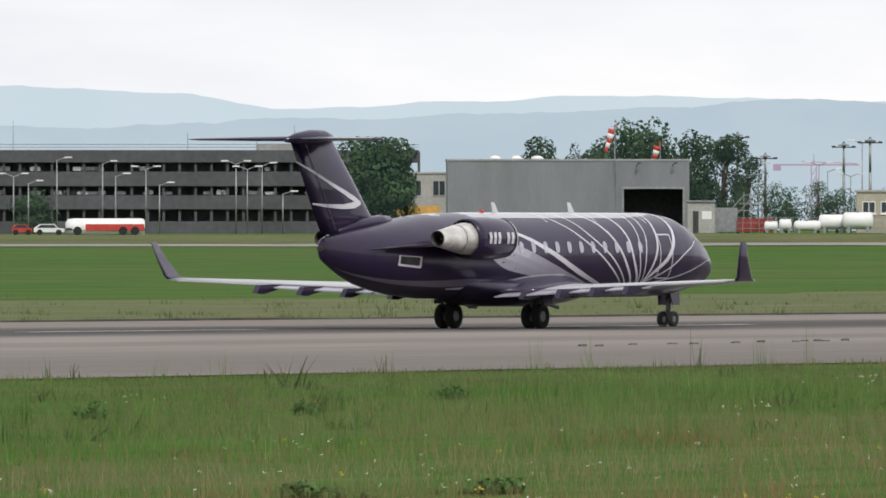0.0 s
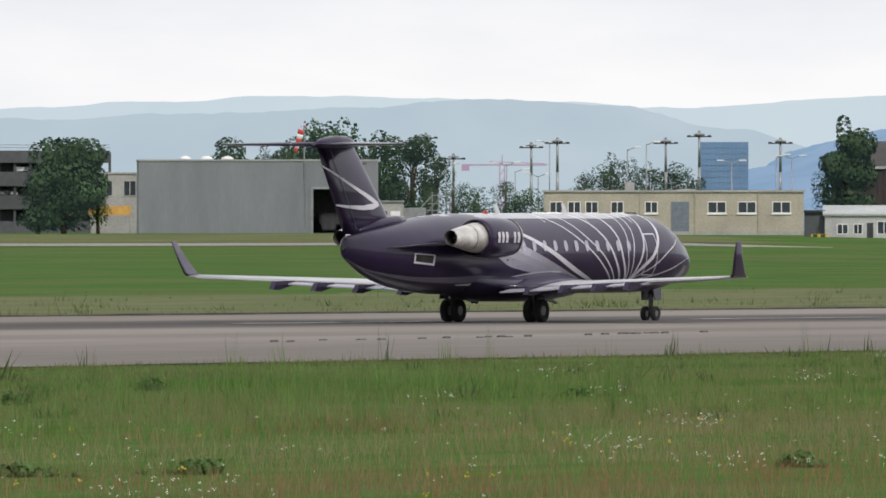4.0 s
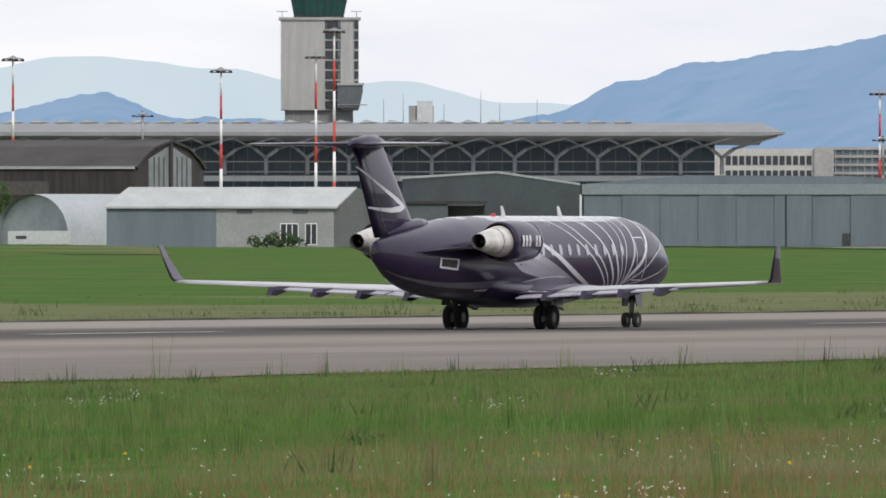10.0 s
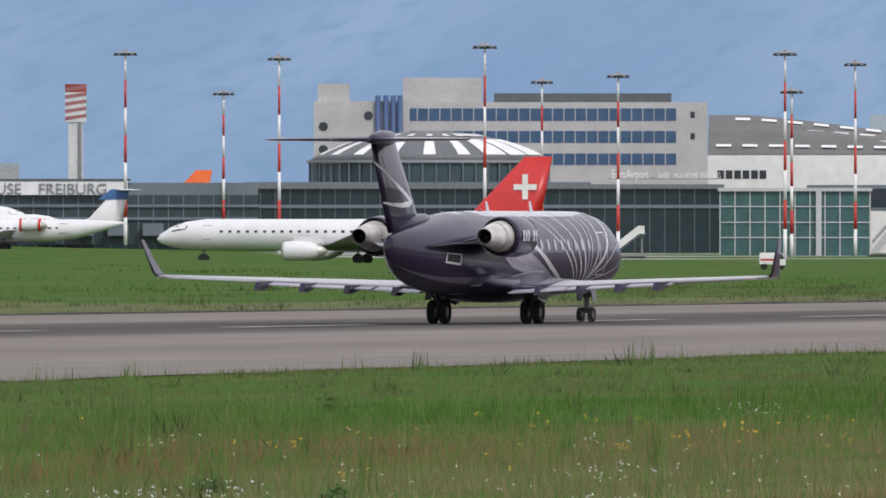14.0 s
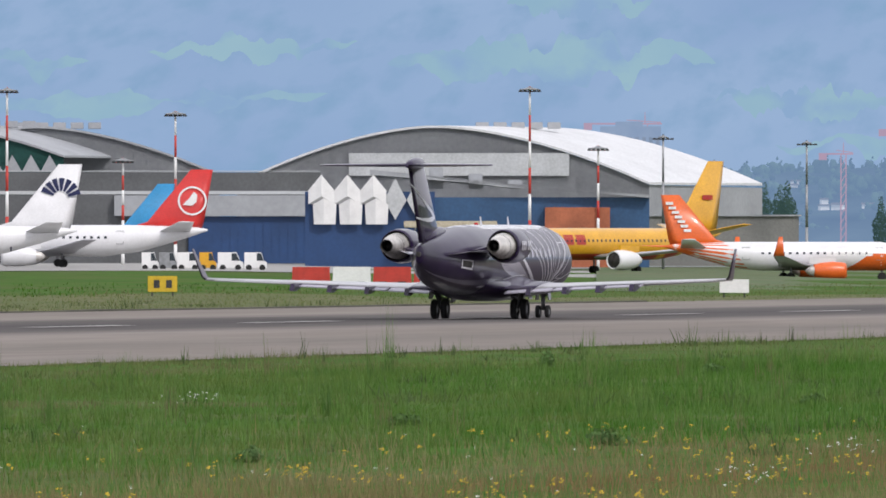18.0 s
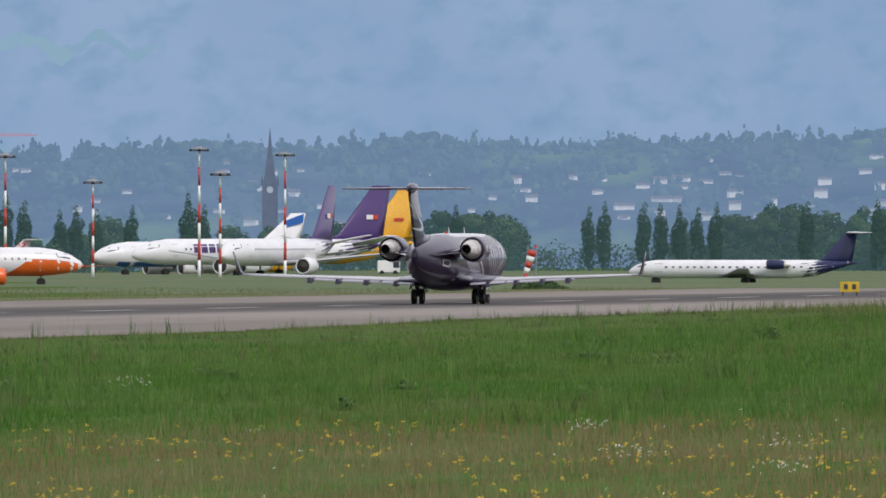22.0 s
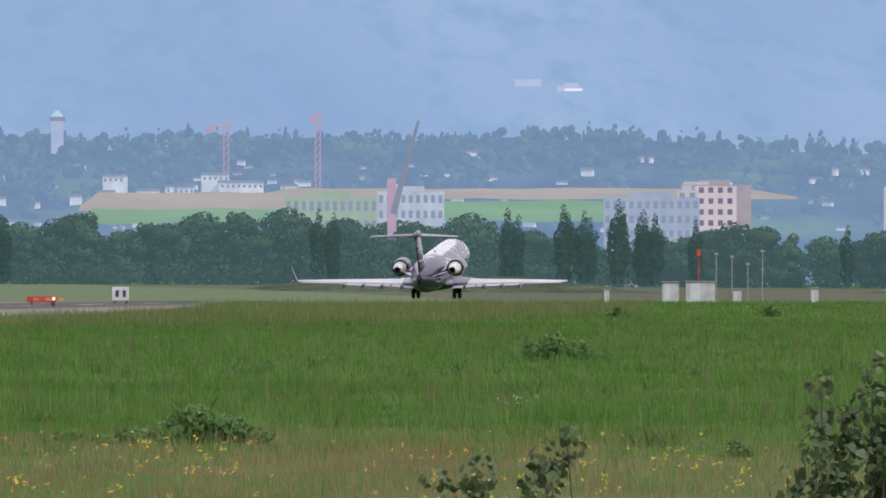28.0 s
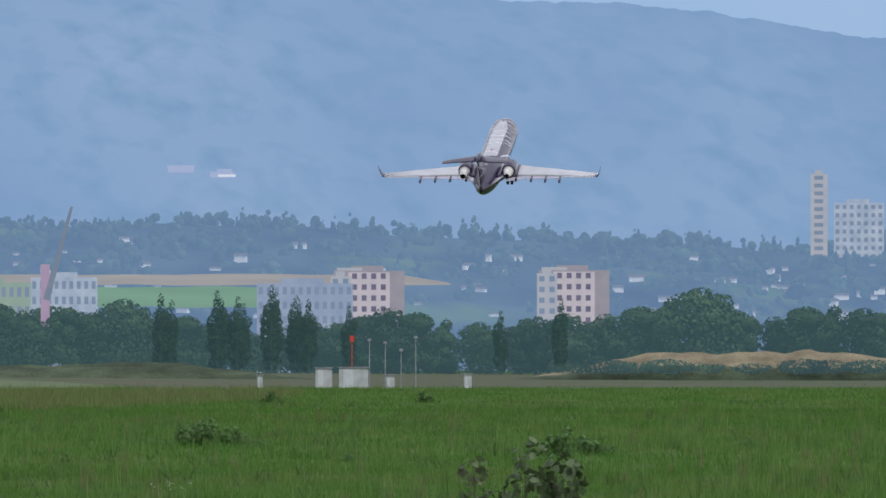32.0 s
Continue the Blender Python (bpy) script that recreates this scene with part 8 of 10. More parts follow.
part("side_wall", loft([[(28.35, 0.5, 0), (28.35, 0.5, 11.79)], [(28.35 + 17, 46, 0), (28.35 + 17, 46, 11.47)]], close=False), HANGAR_GREY, H3)


def cargo_halls():
    ob = thing("cargo_hall", site(-14.305, 2400), "long dark cargo hall with pale window lines", "building")
    DG = mat("dark_grey_sheet", (0.105, 0.11, 0.115), 0.6, vary=0.1, scale=0.2)
    x0, x1 = -47.6, 36.89
    part("upper_wall", box(x0 + 3, x1, 0.5, 20, 9.69, 12.78), DG, ob)
    part("pale_line", box(x0 + 3, x1, 0.3, 0.499, 9.69, 10.16), LIGHTBAND, ob)
    part("lower_wall", box(x0, 18.25, 0, 20, 0, 9.61), DG, ob)
    part("canopy", box(7.93, x1 - 0.5, -1.5, 0.29, 6.67, 9.53), HANGAR_GREY, ob)
    part("blue_wall", box(18.33, 53.16, -0.6, 18, 0, 6.59), DEEP_BLUE, ob)
    for j in range(30):
        x = 18.33 + j * (53.16 - 18.33) / 30
        part("wall_seam", box(x, x + 0.08, -0.66, -0.602, 0, 6.51), DEEP_BLUE, ob)
    part("roof_rail", tube((x0 + 3, 1, 12.94), (x1, 1, 12.94), 0.06, n=5), LIGHTBAND, ob)
    bx = thing("dark_office_box", site(-14.305, 2400) @ pose(0, -40, 0), "dark grey flat office box with small windows", "building")
    part("wall", box(-48.79, -31.74, 0, 12, 0, 14.13), mat("brown_grey_wall", (0.15, 0.145, 0.14), 0.75, vary=0.08, scale=0.3), bx)
    for px in (362, 452):
        window(bx, (px - 900) * 0.07934, (px - 880) * 0.07934, 11.03, 12.46, 0, 1)
    for px in (365, 378, 390, 402, 430, 445):
        part("roof_unit", box((px - 900) * 0.07934, (px - 893) * 0.07934, 3, 5, 14.13, 14.92, 0.05), CONC_PALE, bx)
    part("edge_strip", box(-48.95, -22.85, -0.2, -0.01, 13.89, 14.37), CONC_PALE, bx)
    # jet bridges below the striped hall
    jb = thing("passenger_bridge", site(-14.305, 2400) @ pose(0, -110, 0), "grey glazed passenger bridges on columns", "passenger bridge")
    for a, b, t, bt in ((0, 180, 355, 400), (190, 420, 352, 385), (310, 560, 362, 390)):
        x0, x1 = (a - 900) * 0.07934, (b - 900) * 0.07934
        z0, z1 = 5.72 + (400 - bt) * 0.07934, 9.29 + (355 - t) * 0.07934
        part("bridge_tunnel", box(x0, x1, 0, 3, z0, z1, 0.1), SLATE, jb)
        part("glazing_strip", box(x0 + 0.3, x1 - 0.3, -0.05, -0.003, z0 + 0.5, z1 - 0.5), GLASS, jb)
        for x in (x0 + 1, (x0 + x1) / 2, x1 - 1):
            part("column", tube((x, 1.5, 0), (x, 1.5, z0), 0.25, n=8), STEEL, jb)
    zig = thing("zigzag_facade", site(-13.259, 2300), "white folded zigzag wall panels over a blue hall", "facade")
    for j in range(3):
        x = -8.29 + j * 3.5
        part("white_fold", loft([[(x, 0, 10.35), (x + 1.75, -0.8, 12.48), (x + 3.5, 0, 10.35), (x + 1.75, 0.4, 10.19)], [(x, 0, 8.52), (x + 1.75, -0.8, 9.59), (x + 3.5, 0, 8.52), (x + 1.75, 0.4, 8.52)]]), WHITE, zig)
        part("lower_fold", loft([[(x + 0.61, 0, 8.45), (x + 2.05, -0.6, 9.28), (x + 3.8, 0, 8.45)], [(x + 0.76, 0.1, 5.78), (x + 2.05, -0.3, 5.78), (x + 3.65, 0.1, 5.78)]], close=False), WHITE, zig)
    for j in range(2):
        x = 1.9 + j * 3.04
        part("grey_fold", prism([(x, 9.05), (x + 1.52, 12.02), (x + 3.04, 9.05), (x + 1.52, 6.39)], 0.2, 0.6), LIGHTBAND, zig)
    hall = thing("blue_hall", site(-13.259, 2300) @ pose(0, 1, 0), "blue hall with a grey pitched roof", "building")
    part("wall", box(-8.74, 8.74, 0, 14, 0, 10.19), DEEP_BLUE, hall)
    part("side_hall", box(8.74, 37.64, 1, 14, 0, 9.43), mat("hall_blue", (0.03, 0.09, 0.20), 0.55, vary=0.08, scale=0.2), hall)
    part("roof", prism([(0, 12.48), (0, 13.16), (17.87, 10.8), (30.03, 10.19), (37.64, 9.74), (37.64, 9.36)], -0.5, 14), HANGAR_GREY, hall)
    for px in (1010, 1080, 1150):
        part("roof_hood", box((px - 905) * 0.07603, (px - 880) * 0.07603, 3, 6, 10.57, 13.46 - (px - 1010) * 0.012, 0.1), HANGAR_GREY, hall)
    part("orange_container", box(23.57, 32.31, -0.8, 0.9, 0, 8.07), mat("faded_orange", (0.42, 0.13, 0.06), 0.7, vary=0.15, scale=0.3), hall)
    part("canopy_roof", box(4.56, 17.11, -5, -1, 5.33, 6.24, 0.1), mat("sand_canopy", (0.5, 0.45, 0.33), 0.7), hall)
    for px in (985, 1050, 1120):
        part("canopy_post", tube(((px - 905) * 0.07603, -3, 0), ((px - 905) * 0.07603, -3, 5.33), 0.12, n=6), STEEL, hall)
    low = thing("low_grey_store", site(-13.259, 2300) @ pose(0, 110, 0), "low grey store beyond the parked freighter", "building")
    part("wall", box(24.33, 60.45, -1, 10, 0, 7), mat("store_grey", (0.2, 0.2, 0.19), 0.7, vary=0.08, scale=0.3), low)
    part("roof", box(23.95, 60.83, -1.4, 10.4, 7, 7.23), HANGAR_GREY, low)
    # barriers
    for j, red in enumerate((True, False, True, True)):
        x = 0.56 + j * 3.09
        b = thing("barrier_block", site(-13.547, 1300) @ pose(x + 1.5, 0, 0), "red plastic barrier block on the apron edge" if red else "white plastic barrier block on the apron edge", "barrier", "barrier blocks")
        hw = 1.46
        part("body", prism([(-hw, 0), (hw, 0), (hw, 0.35), (hw * 0.97, 0.9), (hw * 0.97, 1.89 * 0.72), (-hw * 0.97, 1.89 * 0.72), (-hw * 0.97, 0.9), (-hw, 0.35)], -0.35, 0.35), RED if red else WHITE, b)
        for q in (-0.5, 0.5):
            part("fork_slot", box(q * hw - 0.3, q * hw + 0.3, -0.37, -0.352, 0.05, 0.25), DARK, b)
    for j, (px, w, mt) in enumerate(((1062, 30, WHITE), (1095, 34, STEEL), (1130, 40, WHITE), (1165, 30, YELLOW), (1205, 45, WHITE), (1250, 40, WHITE))):
        v = thing("service_vehicle", site(-13.548, 1950) @ pose((px - 1300) * 0.06446, 14, 0), "small white or grey apron service vehicle", "vehicle", "service vehicles")
        hw = w / 2 * 0.06446
        part("body", prism([(-hw, 0.3), (hw, 0.3), (hw, 1.0), (hw * 0.75, 1.1), (hw * 0.5, 2.1), (-hw, 2.1)], -0.9, 0.9), mt, v)
        part("cab_window", prism([(hw * 0.72, 1.15), (hw * 0.47, 2.0), (hw * 0.1, 2.0), (hw * 0.1, 1.15)], -0.93, 0.93), GLASS, v)
        bm = bmesh.new()
        for x in (-hw * 0.6, hw * 0.6):
            for y in (-0.8, 0.8):
                tube((x, y - 0.12, 0.35), (x, y + 0.12, 0.35), 0.35, n=12, bm=bm)
        part("wheel_set", bm, TYRE, v)
    for px, py, d, sch in ((503, 193, 0, "grey"), (720, 190, 60, "grey"), (810, 165, -30, "red"), (1108, 208, 40, "red"), (1015, 292, 100, "red"), (304, 250, 40, "grey")):
        flood_mast(site(-14.494, 2150) @ pose((px - 800) * 0.07107 * (1 + d / 2150), d, 0), (20.47 - (py - 190) * 0.07107) * (1 + d / 2150), sch, 5, "" if sch == "red" else "tall grey apron mast with a lamp cluster")
    for px, py, d, sch in ((937, 158, 0, "red"), (1058, 265, 100, "red"), (1173, 246, 120, "grey"), (1427, 258, 200, "grey")):
        flood_mast(site(-12.509, 2200) @ pose((px - 1050) * 0.07273 * (1 + d / 2200), d, 0), (23.61 - (py - 158) * 0.07273) * (1 + d / 2200), sch, 5, "" if sch == "red" else "tall dark apron mast with a lamp cluster")
    for px, py, d, sch in ((330, 256, 0, "grey"), (402, 265, 40, "red"), (557, 315, 200, "red"), (745, 255, 100, "red"), (782, 297, 60, "red"), (897, 265, 140, "red")):
        flood_mast(site(-10.390, 2300) @ pose((px - 800) * 0.07603 * (1 + d / 2300), d, 0), (17.43 - (py - 256) * 0.07603) * (1 + d / 2300), sch, 3, "" if sch == "red" else "tall dark apron mast with a lamp cluster")


cargo_halls()

# ---------------------------------------------------------------- aircraft on the southern apron
SUNX, SUNX_FIN = airliner(site(-14.800, 2000) @ pose(0, 0, 0, 0, 0, 90), "white airliner with a blue-rayed tail and dark blue belly", 39.0, 3.8, 34, 12.3, AIRWHITE, AIRWHITE, belly=NAVY, winglet=NAVY)
for s in (1, -1):
    for k in range(7):
        a = radians(20 + 22 * k)
        bm = bmesh.new()
        c = Vector((s * 0.27, -17.6, 8.3))
        u = Vector((0, -math.cos(a), math.sin(a)))
        w = Vector((0, math.sin(a), math.cos(a)))
        q = [bm.verts.new(c + u * 0.9 - w * 0.12), bm.verts.new(c + u * 0.9 + w * 0.12), bm.verts.new(c + u * 2.4 + w * 0.33), bm.verts.new(c + u * 2.4 - w * 0.33)]
        bm.faces.new(q)
        part("blue_ray", bm, NAVY, SUNX_FIN)
airliner(site(-13.990, 2120) @ pose(-12.61, 6, 0, 0, 0, 90), "white airliner with a sky-blue tail tip at the stand", 30, 3.6, 30, 10.3, AIRWHITE, SKYBLUE, tail_band=mat("burgundy", (0.16, 0.01, 0.05), 0.4))
TURK, TURK_FIN = airliner(site(-13.912, 2080) @ pose(-14.78, 0, 0, 0, 0, 88), "white airliner with a red tail carrying a white ring", 37.5, 3.8, 34, 11.9, AIRWHITE, AIRRED)
for s in (1, -1):
    bm = bmesh.new()
    for i in range(20):
        a0, a1 = 2 * math.pi * i / 20, 2 * math.pi * (i + 1) / 20
        q = [bm.verts.new((s * 0.3, -16.9 + rr * math.cos(a), 8.1 + rr * math.sin(a))) for rr, a in ((1.55, a0), (1.78, a0), (1.78, a1), (1.55, a1))]
        bm.faces.new(q)
    part("white_ring", bm, WHITE, TURK_FIN)
    bm = bmesh.new()
    q = [bm.verts.new((s * 0.31, -16.9 + y, 8.1 + z)) for y, z in ((1.2, -0.5), (0.3, 0.4), (-0.2, 1.1), (-0.6, 0.7), (-0.5, -0.2), (0.1, -0.6))]
    bm.faces.new(q)
    part("white_figure", bm, WHITE, TURK_FIN)
DHLA, DHLA_FIN = airliner(site(-12.460, 2150) @ pose(0, 0, 0, 0, 0, 141), "yellow cargo airliner with a red underside band", 45, 4.0, 38, 14.2, YELLOW, YELLOW, belly=mat("cargo_red", (0.42, 0.03, 0.02), 0.4, vary=0.05, scale=0.5), eng_mat=AIRWHITE, base=1.7, bar=(13.5, 3, 1.9, 1.3, 16, mat("cargo_red", (0.42, 0.03, 0.02))))
for s in (1, -1):
    part("red_lettering_bar", box(s * 0.3 - 0.02, s * 0.3 + 0.02, -20.6, -18.6, 9.3, 9.9), mat("cargo_red", (0.42, 0.03, 0.02)), DHLA_FIN)
EASY_SITE = site(-11.706, 2080)
EASY, EASY_FIN = airliner(EASY_SITE @ pose(0, 0, 0, 0, 0, -80), "white airliner with an orange tail and orange sweep", 32.0, 3.5, 30, 10.4, AIRWHITE, ORANGE, tail_band=ORANGE, eng_mat=ORANGE, winglet=ORANGE, nose=ORANGE, bar=(9.3, 7, 0.67, 0.7, 12, WHITE), base=1.2)
for s in (1, -1):
    for k in range(7):
        y, z = -13.3 - 0.37 * k, 5.9 + 0.55 * k
        part("white_letter_bar", box(s * 0.3 - 0.02, s * 0.3 + 0.02, y - 0.45, y + 0.45, z, z + 0.34), WHITE, EASY_FIN)
airliner(site(-11.211, 2600) @ pose(-5.16, 0, 0, 0, 0, 82), "small white jet with a red-dotted tail", 24, 2.6, 20, 5.94, AIRWHITE, mat("dotted_tail", (0.62, 0.56, 0.56), 0.4, vary=0.0, patch=(0.5, 0.03, 0.04), patch_scale=0.9, patch_lo=0.52, patch_hi=0.55), engine="tail", base=1.1)
BLU, BLU_FIN = airliner(site(-10.500, 2650) @ pose(0, 0, 0, 0, 0, 118), "white airliner with a blue-striped tail and blue belly", 37, 3.9, 34, 9.69, AIRWHITE, AIRWHITE, belly=MIDBLUE)
for s in (1, -1):
    part("blue_stripe", prism_x([(-18.4, 8.2), (-15.2, 7.4), (-15.2, 8.5), (-18.6, 9.6)], s * 0.28 - 0.02, s * 0.28 + 0.02), MIDBLUE, BLU_FIN)
FDX, FDX_FIN = airliner(site(-10.228, 2500) @ pose(0, 0, 0, 0, 0, 159), "white cargo airliner with a violet tail, nose towards the grass", 46, 4.0, 38, 13.4, AIRWHITE, VIOLET, tail_band=VIOLET, base=1.6)
FDX2, FDX2_FIN = airliner(site(-10.292, 2620) @ pose(0, 0, 0, 0, 0, 122), "white cargo airliner with a large violet tail", 46, 4.0, 38, 13.8, AIRWHITE, VIOLET, tail_band=VIOLET, base=1.6, bar=(13.0, 5, 1.1, 1.4, 16, VIOLET))
for fin in (FDX_FIN, FDX2_FIN):
    for s in (1, -1):
        part("pale_lettering_bar", box(s * 0.33 - 0.02, s * 0.33 + 0.02, -20.4, -19.2, 8.6, 9.3), AIRWHITE, fin)
        part("red_lettering_bar", box(s * 0.33 - 0.02, s * 0.33 + 0.02, -21.3, -20.42, 8.6, 9.3), RED, fin)
DHL2, DHL2_FIN = airliner(site(-10.202, 2700) @ pose(0, 0, 0, 0, 0, 118), "yellow cargo airliner parked at the end of the row", 46, 4.0, 38, 13.8, YELLOW, YELLOW, base=1.6)
for s in (1, -1):
    part("red_lettering_bar", box(s * 0.33 - 0.02, s * 0.33 + 0.02, -20.9, -19.2, 8.4, 8.9), RED, DHL2_FIN)
CRJ_SITE = site(-8.676, 2000)
CRJ, CRJ_FIN = airliner(CRJ_SITE @ pose(0, 0, 0, 0, 0, 78), "white regional jet with a dark blue T-tail waiting on the taxiway", 27.0, 2.15, 17.8, 6.2, AIRWHITE, NAVY, tail_band=NAVY, engine="tail", eng_mat=NAVY, base=0.8)
for k, (px, w, mt) in enumerate(((1190, 40, WHITE), (1225, 30, STEEL), (1255, 36, RUSTRED), (1130, 30, GREEN_SHEET), (1165, 26, STEEL), (1080, 40, WHITE))):
    v = thing("cargo_loader", site(-9.727, 2560) @ pose((px - 1150) * 0.08463, 6, 0), "small apron loader beside the freighters", "vehicle", "apron loaders")
    hw = w / 2 * 0.08463
    part("body", box(-hw, hw, -1, 1, 0.5, 1.7 + 0.3 * (k % 3), 0.08), mt, v)
    part("cab", box(hw * 0.4, hw * 0.95, -1.1, -0.2, 1.2, 2.7, 0.06), GLASS, v)
    bm = bmesh.new()
    for x in (-hw * 0.6, hw * 0.6):
        tube((x, -1.05, 0.4), (x, -0.8, 0.4), 0.4, n=12, bm=bm)
        tube((x, 0.8, 0.4), (x, 1.05, 0.4), 0.4, n=12, bm=bm)
    part("wheel_set", bm, TYRE, v)


# ---------------------------------------------------------------- signs and gear in the grass
def grass_sign(m, w, h, material, label, bars=2, bar_mat=None):
    ob = thing("taxiway_sign", m, label, "sign", "taxiway signs")
    part("board", box(-w / 2, w / 2, -0.12, 0.12, 0.25, 0.25 + h, 0.02), material, ob)
    for k in range(bars):
        x = -w * 0.3 + k * w * 0.42
        part("mark_bar", box(x, x + w * 0.2, -0.14, -0.122, 0.25 + h * 0.25, 0.25 + h * 0.75), bar_mat or DARK, ob)
    for x in (-w * 0.35, w * 0.35):
        part("leg", tube((x, 0, 0), (x, 0, 0.26), 0.05, n=6), DARK, ob)


SIGN_Y = mat("sign_yellow", (0.62, 0.42, 0.02), 0.5, vary=0.06, scale=2)
grass_sign(site(-13.954, 950), 1.63, 0.88, SIGN_Y, "yellow taxiway sign board with dark marks on the grass")
grass_sign(site(-12.038, 900), 1.55, 0.71, WHITE, "white-backed sign board seen from behind", 0)
grass_sign(site(-8.314, 1020), 1.15, 0.61, SIGN_Y, "yellow taxiway sign board with dark marks on the grass")
grass_sign(site(-7.841, 1090), 1.87, 0.36, mat("sign_red", (0.45, 0.04, 0.02), 0.5), "long low red mandatory sign board", 3, mat("sign_red_dark", (0.5, 0.2, 0.12), 0.5))
grass_sign(site(-7.577, 1130), 1.12, 0.9, LIGHTBAND, "pale grey sign box at the runway end", 2)
lamp = thing("guard_light", site(-7.801, 1080), "small amber guard light glowing in the grass", "light")
am = bpy.data.materials.new("amber_glow")
am.use_nodes = True
am.node_tree.nodes["Principled BSDF"].inputs["Emission Color"].default_value = (1.0, 0.35, 0.03, 1)
am.node_tree.nodes["Principled BSDF"].inputs["Emission Strength"].default_value = 1.5
part("lens", tube((0, -0.12, 0.5), (0, 0.05, 0.5), 0.1, n=14), am, lamp)
part("stand", tube((0, 0, 0), (0, 0, 0.4), 0.06, n=8), DARK, lamp)
windsock(site(-9.366, 1500), 4.2, "drooping red and white windsock in the grass")


def equipment():
    for px, w, h in ((1015, 30, 25), (1068, 52, 26), (1133, 16, 12), (1270, 14, 14), (902, 10, 12)):
        ob = thing("equipment_cabinet", site(-5.611, 1350) @ pose((px - 1080) * 0.04463, 0, 0), "pale equipment cabinet beyond the runway end", "cabinet", "equipment cabinets")
        hw = w / 2 * 0.04463
        zt = 1.03 + h * 0.04463
        # White body greyed in its base colour, to stand for the haze.
        part("body", box(-hw, hw, 0, 1.2, 0, zt, 0.04), mat("hazed_white_cabinet", (0.42, 0.43, 0.43), 0.7, vary=0.15, scale=1.0), ob)
        part("door", box(-hw * 0.7, -0.02, -0.03, -0.002, 0.15, zt - 0.12), LIGHTBAND, ob)
        part("roof", box(-hw - 0.08, hw + 0.08, -0.1, 1.3, zt, zt + 0.07), STEEL, ob)
    for px, top, red in ((1065, 462, 1), (1096, 460, 0), (1124, 465, 0), (1152, 478, 0), (1178, 455, 0)):
        ob = thing("antenna_pole", site(-5.611, 1350) @ pose((px - 1080) * 0.04463, 2, 0), "slim antenna pole with a red head" if red else "slim pale antenna pole", "pole", "antenna poles")
        zt = 1.03 + (535 - top) * 0.04463
        part("pole", tube((0, 0, 0), (0, 0, zt), 0.045, 0.035, 8), RED if red else STEEL, ob)
        part("head", box(-0.16, 0.16, -0.16, 0.16, zt - 0.1, zt + (0.45 if red else 0.12), 0.04), RED if red else STEEL, ob)


equipment()

# ---------------------------------------------------------------- tree belt, banks, town
def copies(maker, spots, kinds=5):
    """Builds a few of a kind, then copies them to all the spots (pose, height)."""
    made = []
    for i, (m, h) in enumerate(spots):
        if i < kinds:
            made.append((maker(m, h, 300 + i), h))
        else:
            src, h0 = made[i % kinds]
            q = h / h0
            ob = copy_thing(src, m)
            ob.scale = (q, q, q)


rnd = random.Random(77)
spots = []
for px, top in ((985, 375), (1010, 382), (1332, 385), (1428, 380), (1461, 390), (1520, 372), (1562, 392), (430, 392), (300, 382)):
    spots.append((site(-7.295, 2850) @ pose((px - 784) * 0.09421, rnd.uniform(-30, 10), 0), 1.51 + (492 - top) * 0.09421))
for px, top in ((500, 372), (735, 375), (762, 366), (830, 368), (862, 368), (895, 372), (928, 376), (960, 368), (1120, 365), (375, 362), (30, 352), (60, 372)):
    spots.append((site(-9.095, 2850) @ pose((px - 784) * 0.09421, rnd.uniform(-30, 20), 0), -0.19 + (490 - top) * 0.09421))
for px, top in ((848, 320), (876, 325), (895, 318), (1062, 345), (1090, 330), (1275, 330), (1306, 342), (1372, 358), (1402, 350), (1436, 358), (1502, 350), (1276, 372)):
    spots.append((site(-11.096, 2850) @ pose((px - 1300) * 0.09421, rnd.uniform(0, 60), 0), 0.1 + (470 - top) * 0.09421))
for px, top in ((295, 535), (393, 530), (427, 541), (487, 522), (527, 540), (552, 545), (622, 556), (884, 565), (988, 545)):
    spots.append((site(-5.335, 2850) @ pose((px - 784) * 0.09421, rnd.uniform(-66, -52), 0), 1.85 + (655 - top) * 0.09421))
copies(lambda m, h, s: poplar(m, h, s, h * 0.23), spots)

spots = []
for k in range(64):
    px = -60 + k * 27 + rnd.uniform(-9, 9)
    top = 400 - 18 * min(1.0, max(0.0, (px - 300) / 500)) + 40 * min(1.0, max(0.0, (px - 1210) / 120)) + 44 * noise.noise(Vector((k * 0.35, 3, 0))) + rnd.uniform(-24, 28)
    spots.append((site(-7.296, 2900) @ pose((px - 784) * 0.09587, rnd.uniform(-10, 70), 0), 1.44 + (492 - top) * 0.09587))
for k in range(34):
    px = -500 + k * 33 + rnd.uniform(-10, 10)
    top = 412 + 38 * noise.noise(Vector((k * 0.4, 9, 0))) + rnd.uniform(-20, 26)
    if 500 < px < 680:
        top -= 35
    spots.append((site(-9.443, 2900) @ pose((px - 600) * 0.09587, rnd.uniform(20, 90), 0), -0.28 + (490 - top) * 0.09587))
for px, top in ((480, 610), (520, 600), (700, 545), (740, 555), (790, 565), (850, 570), (920, 575), (1040, 570), (1090, 555), (1135, 545), (1190, 525), (1240, 508), (1280, 520), (1320, 560), (1390, 560), (1430, 545), (1480, 540), (1530, 545), (1570, 550), (1620, 552), (600, 575), (650, 560), (1000, 570), (570, 600), (948, 560), (972, 566), (1015, 555)):
    top += 2
    spots.append((site(-5.335, 2820) @ pose((px - 784) * 0.09322, rnd.uniform(-20, 20), 0), 1.89 + (650 - top) * 0.09322))
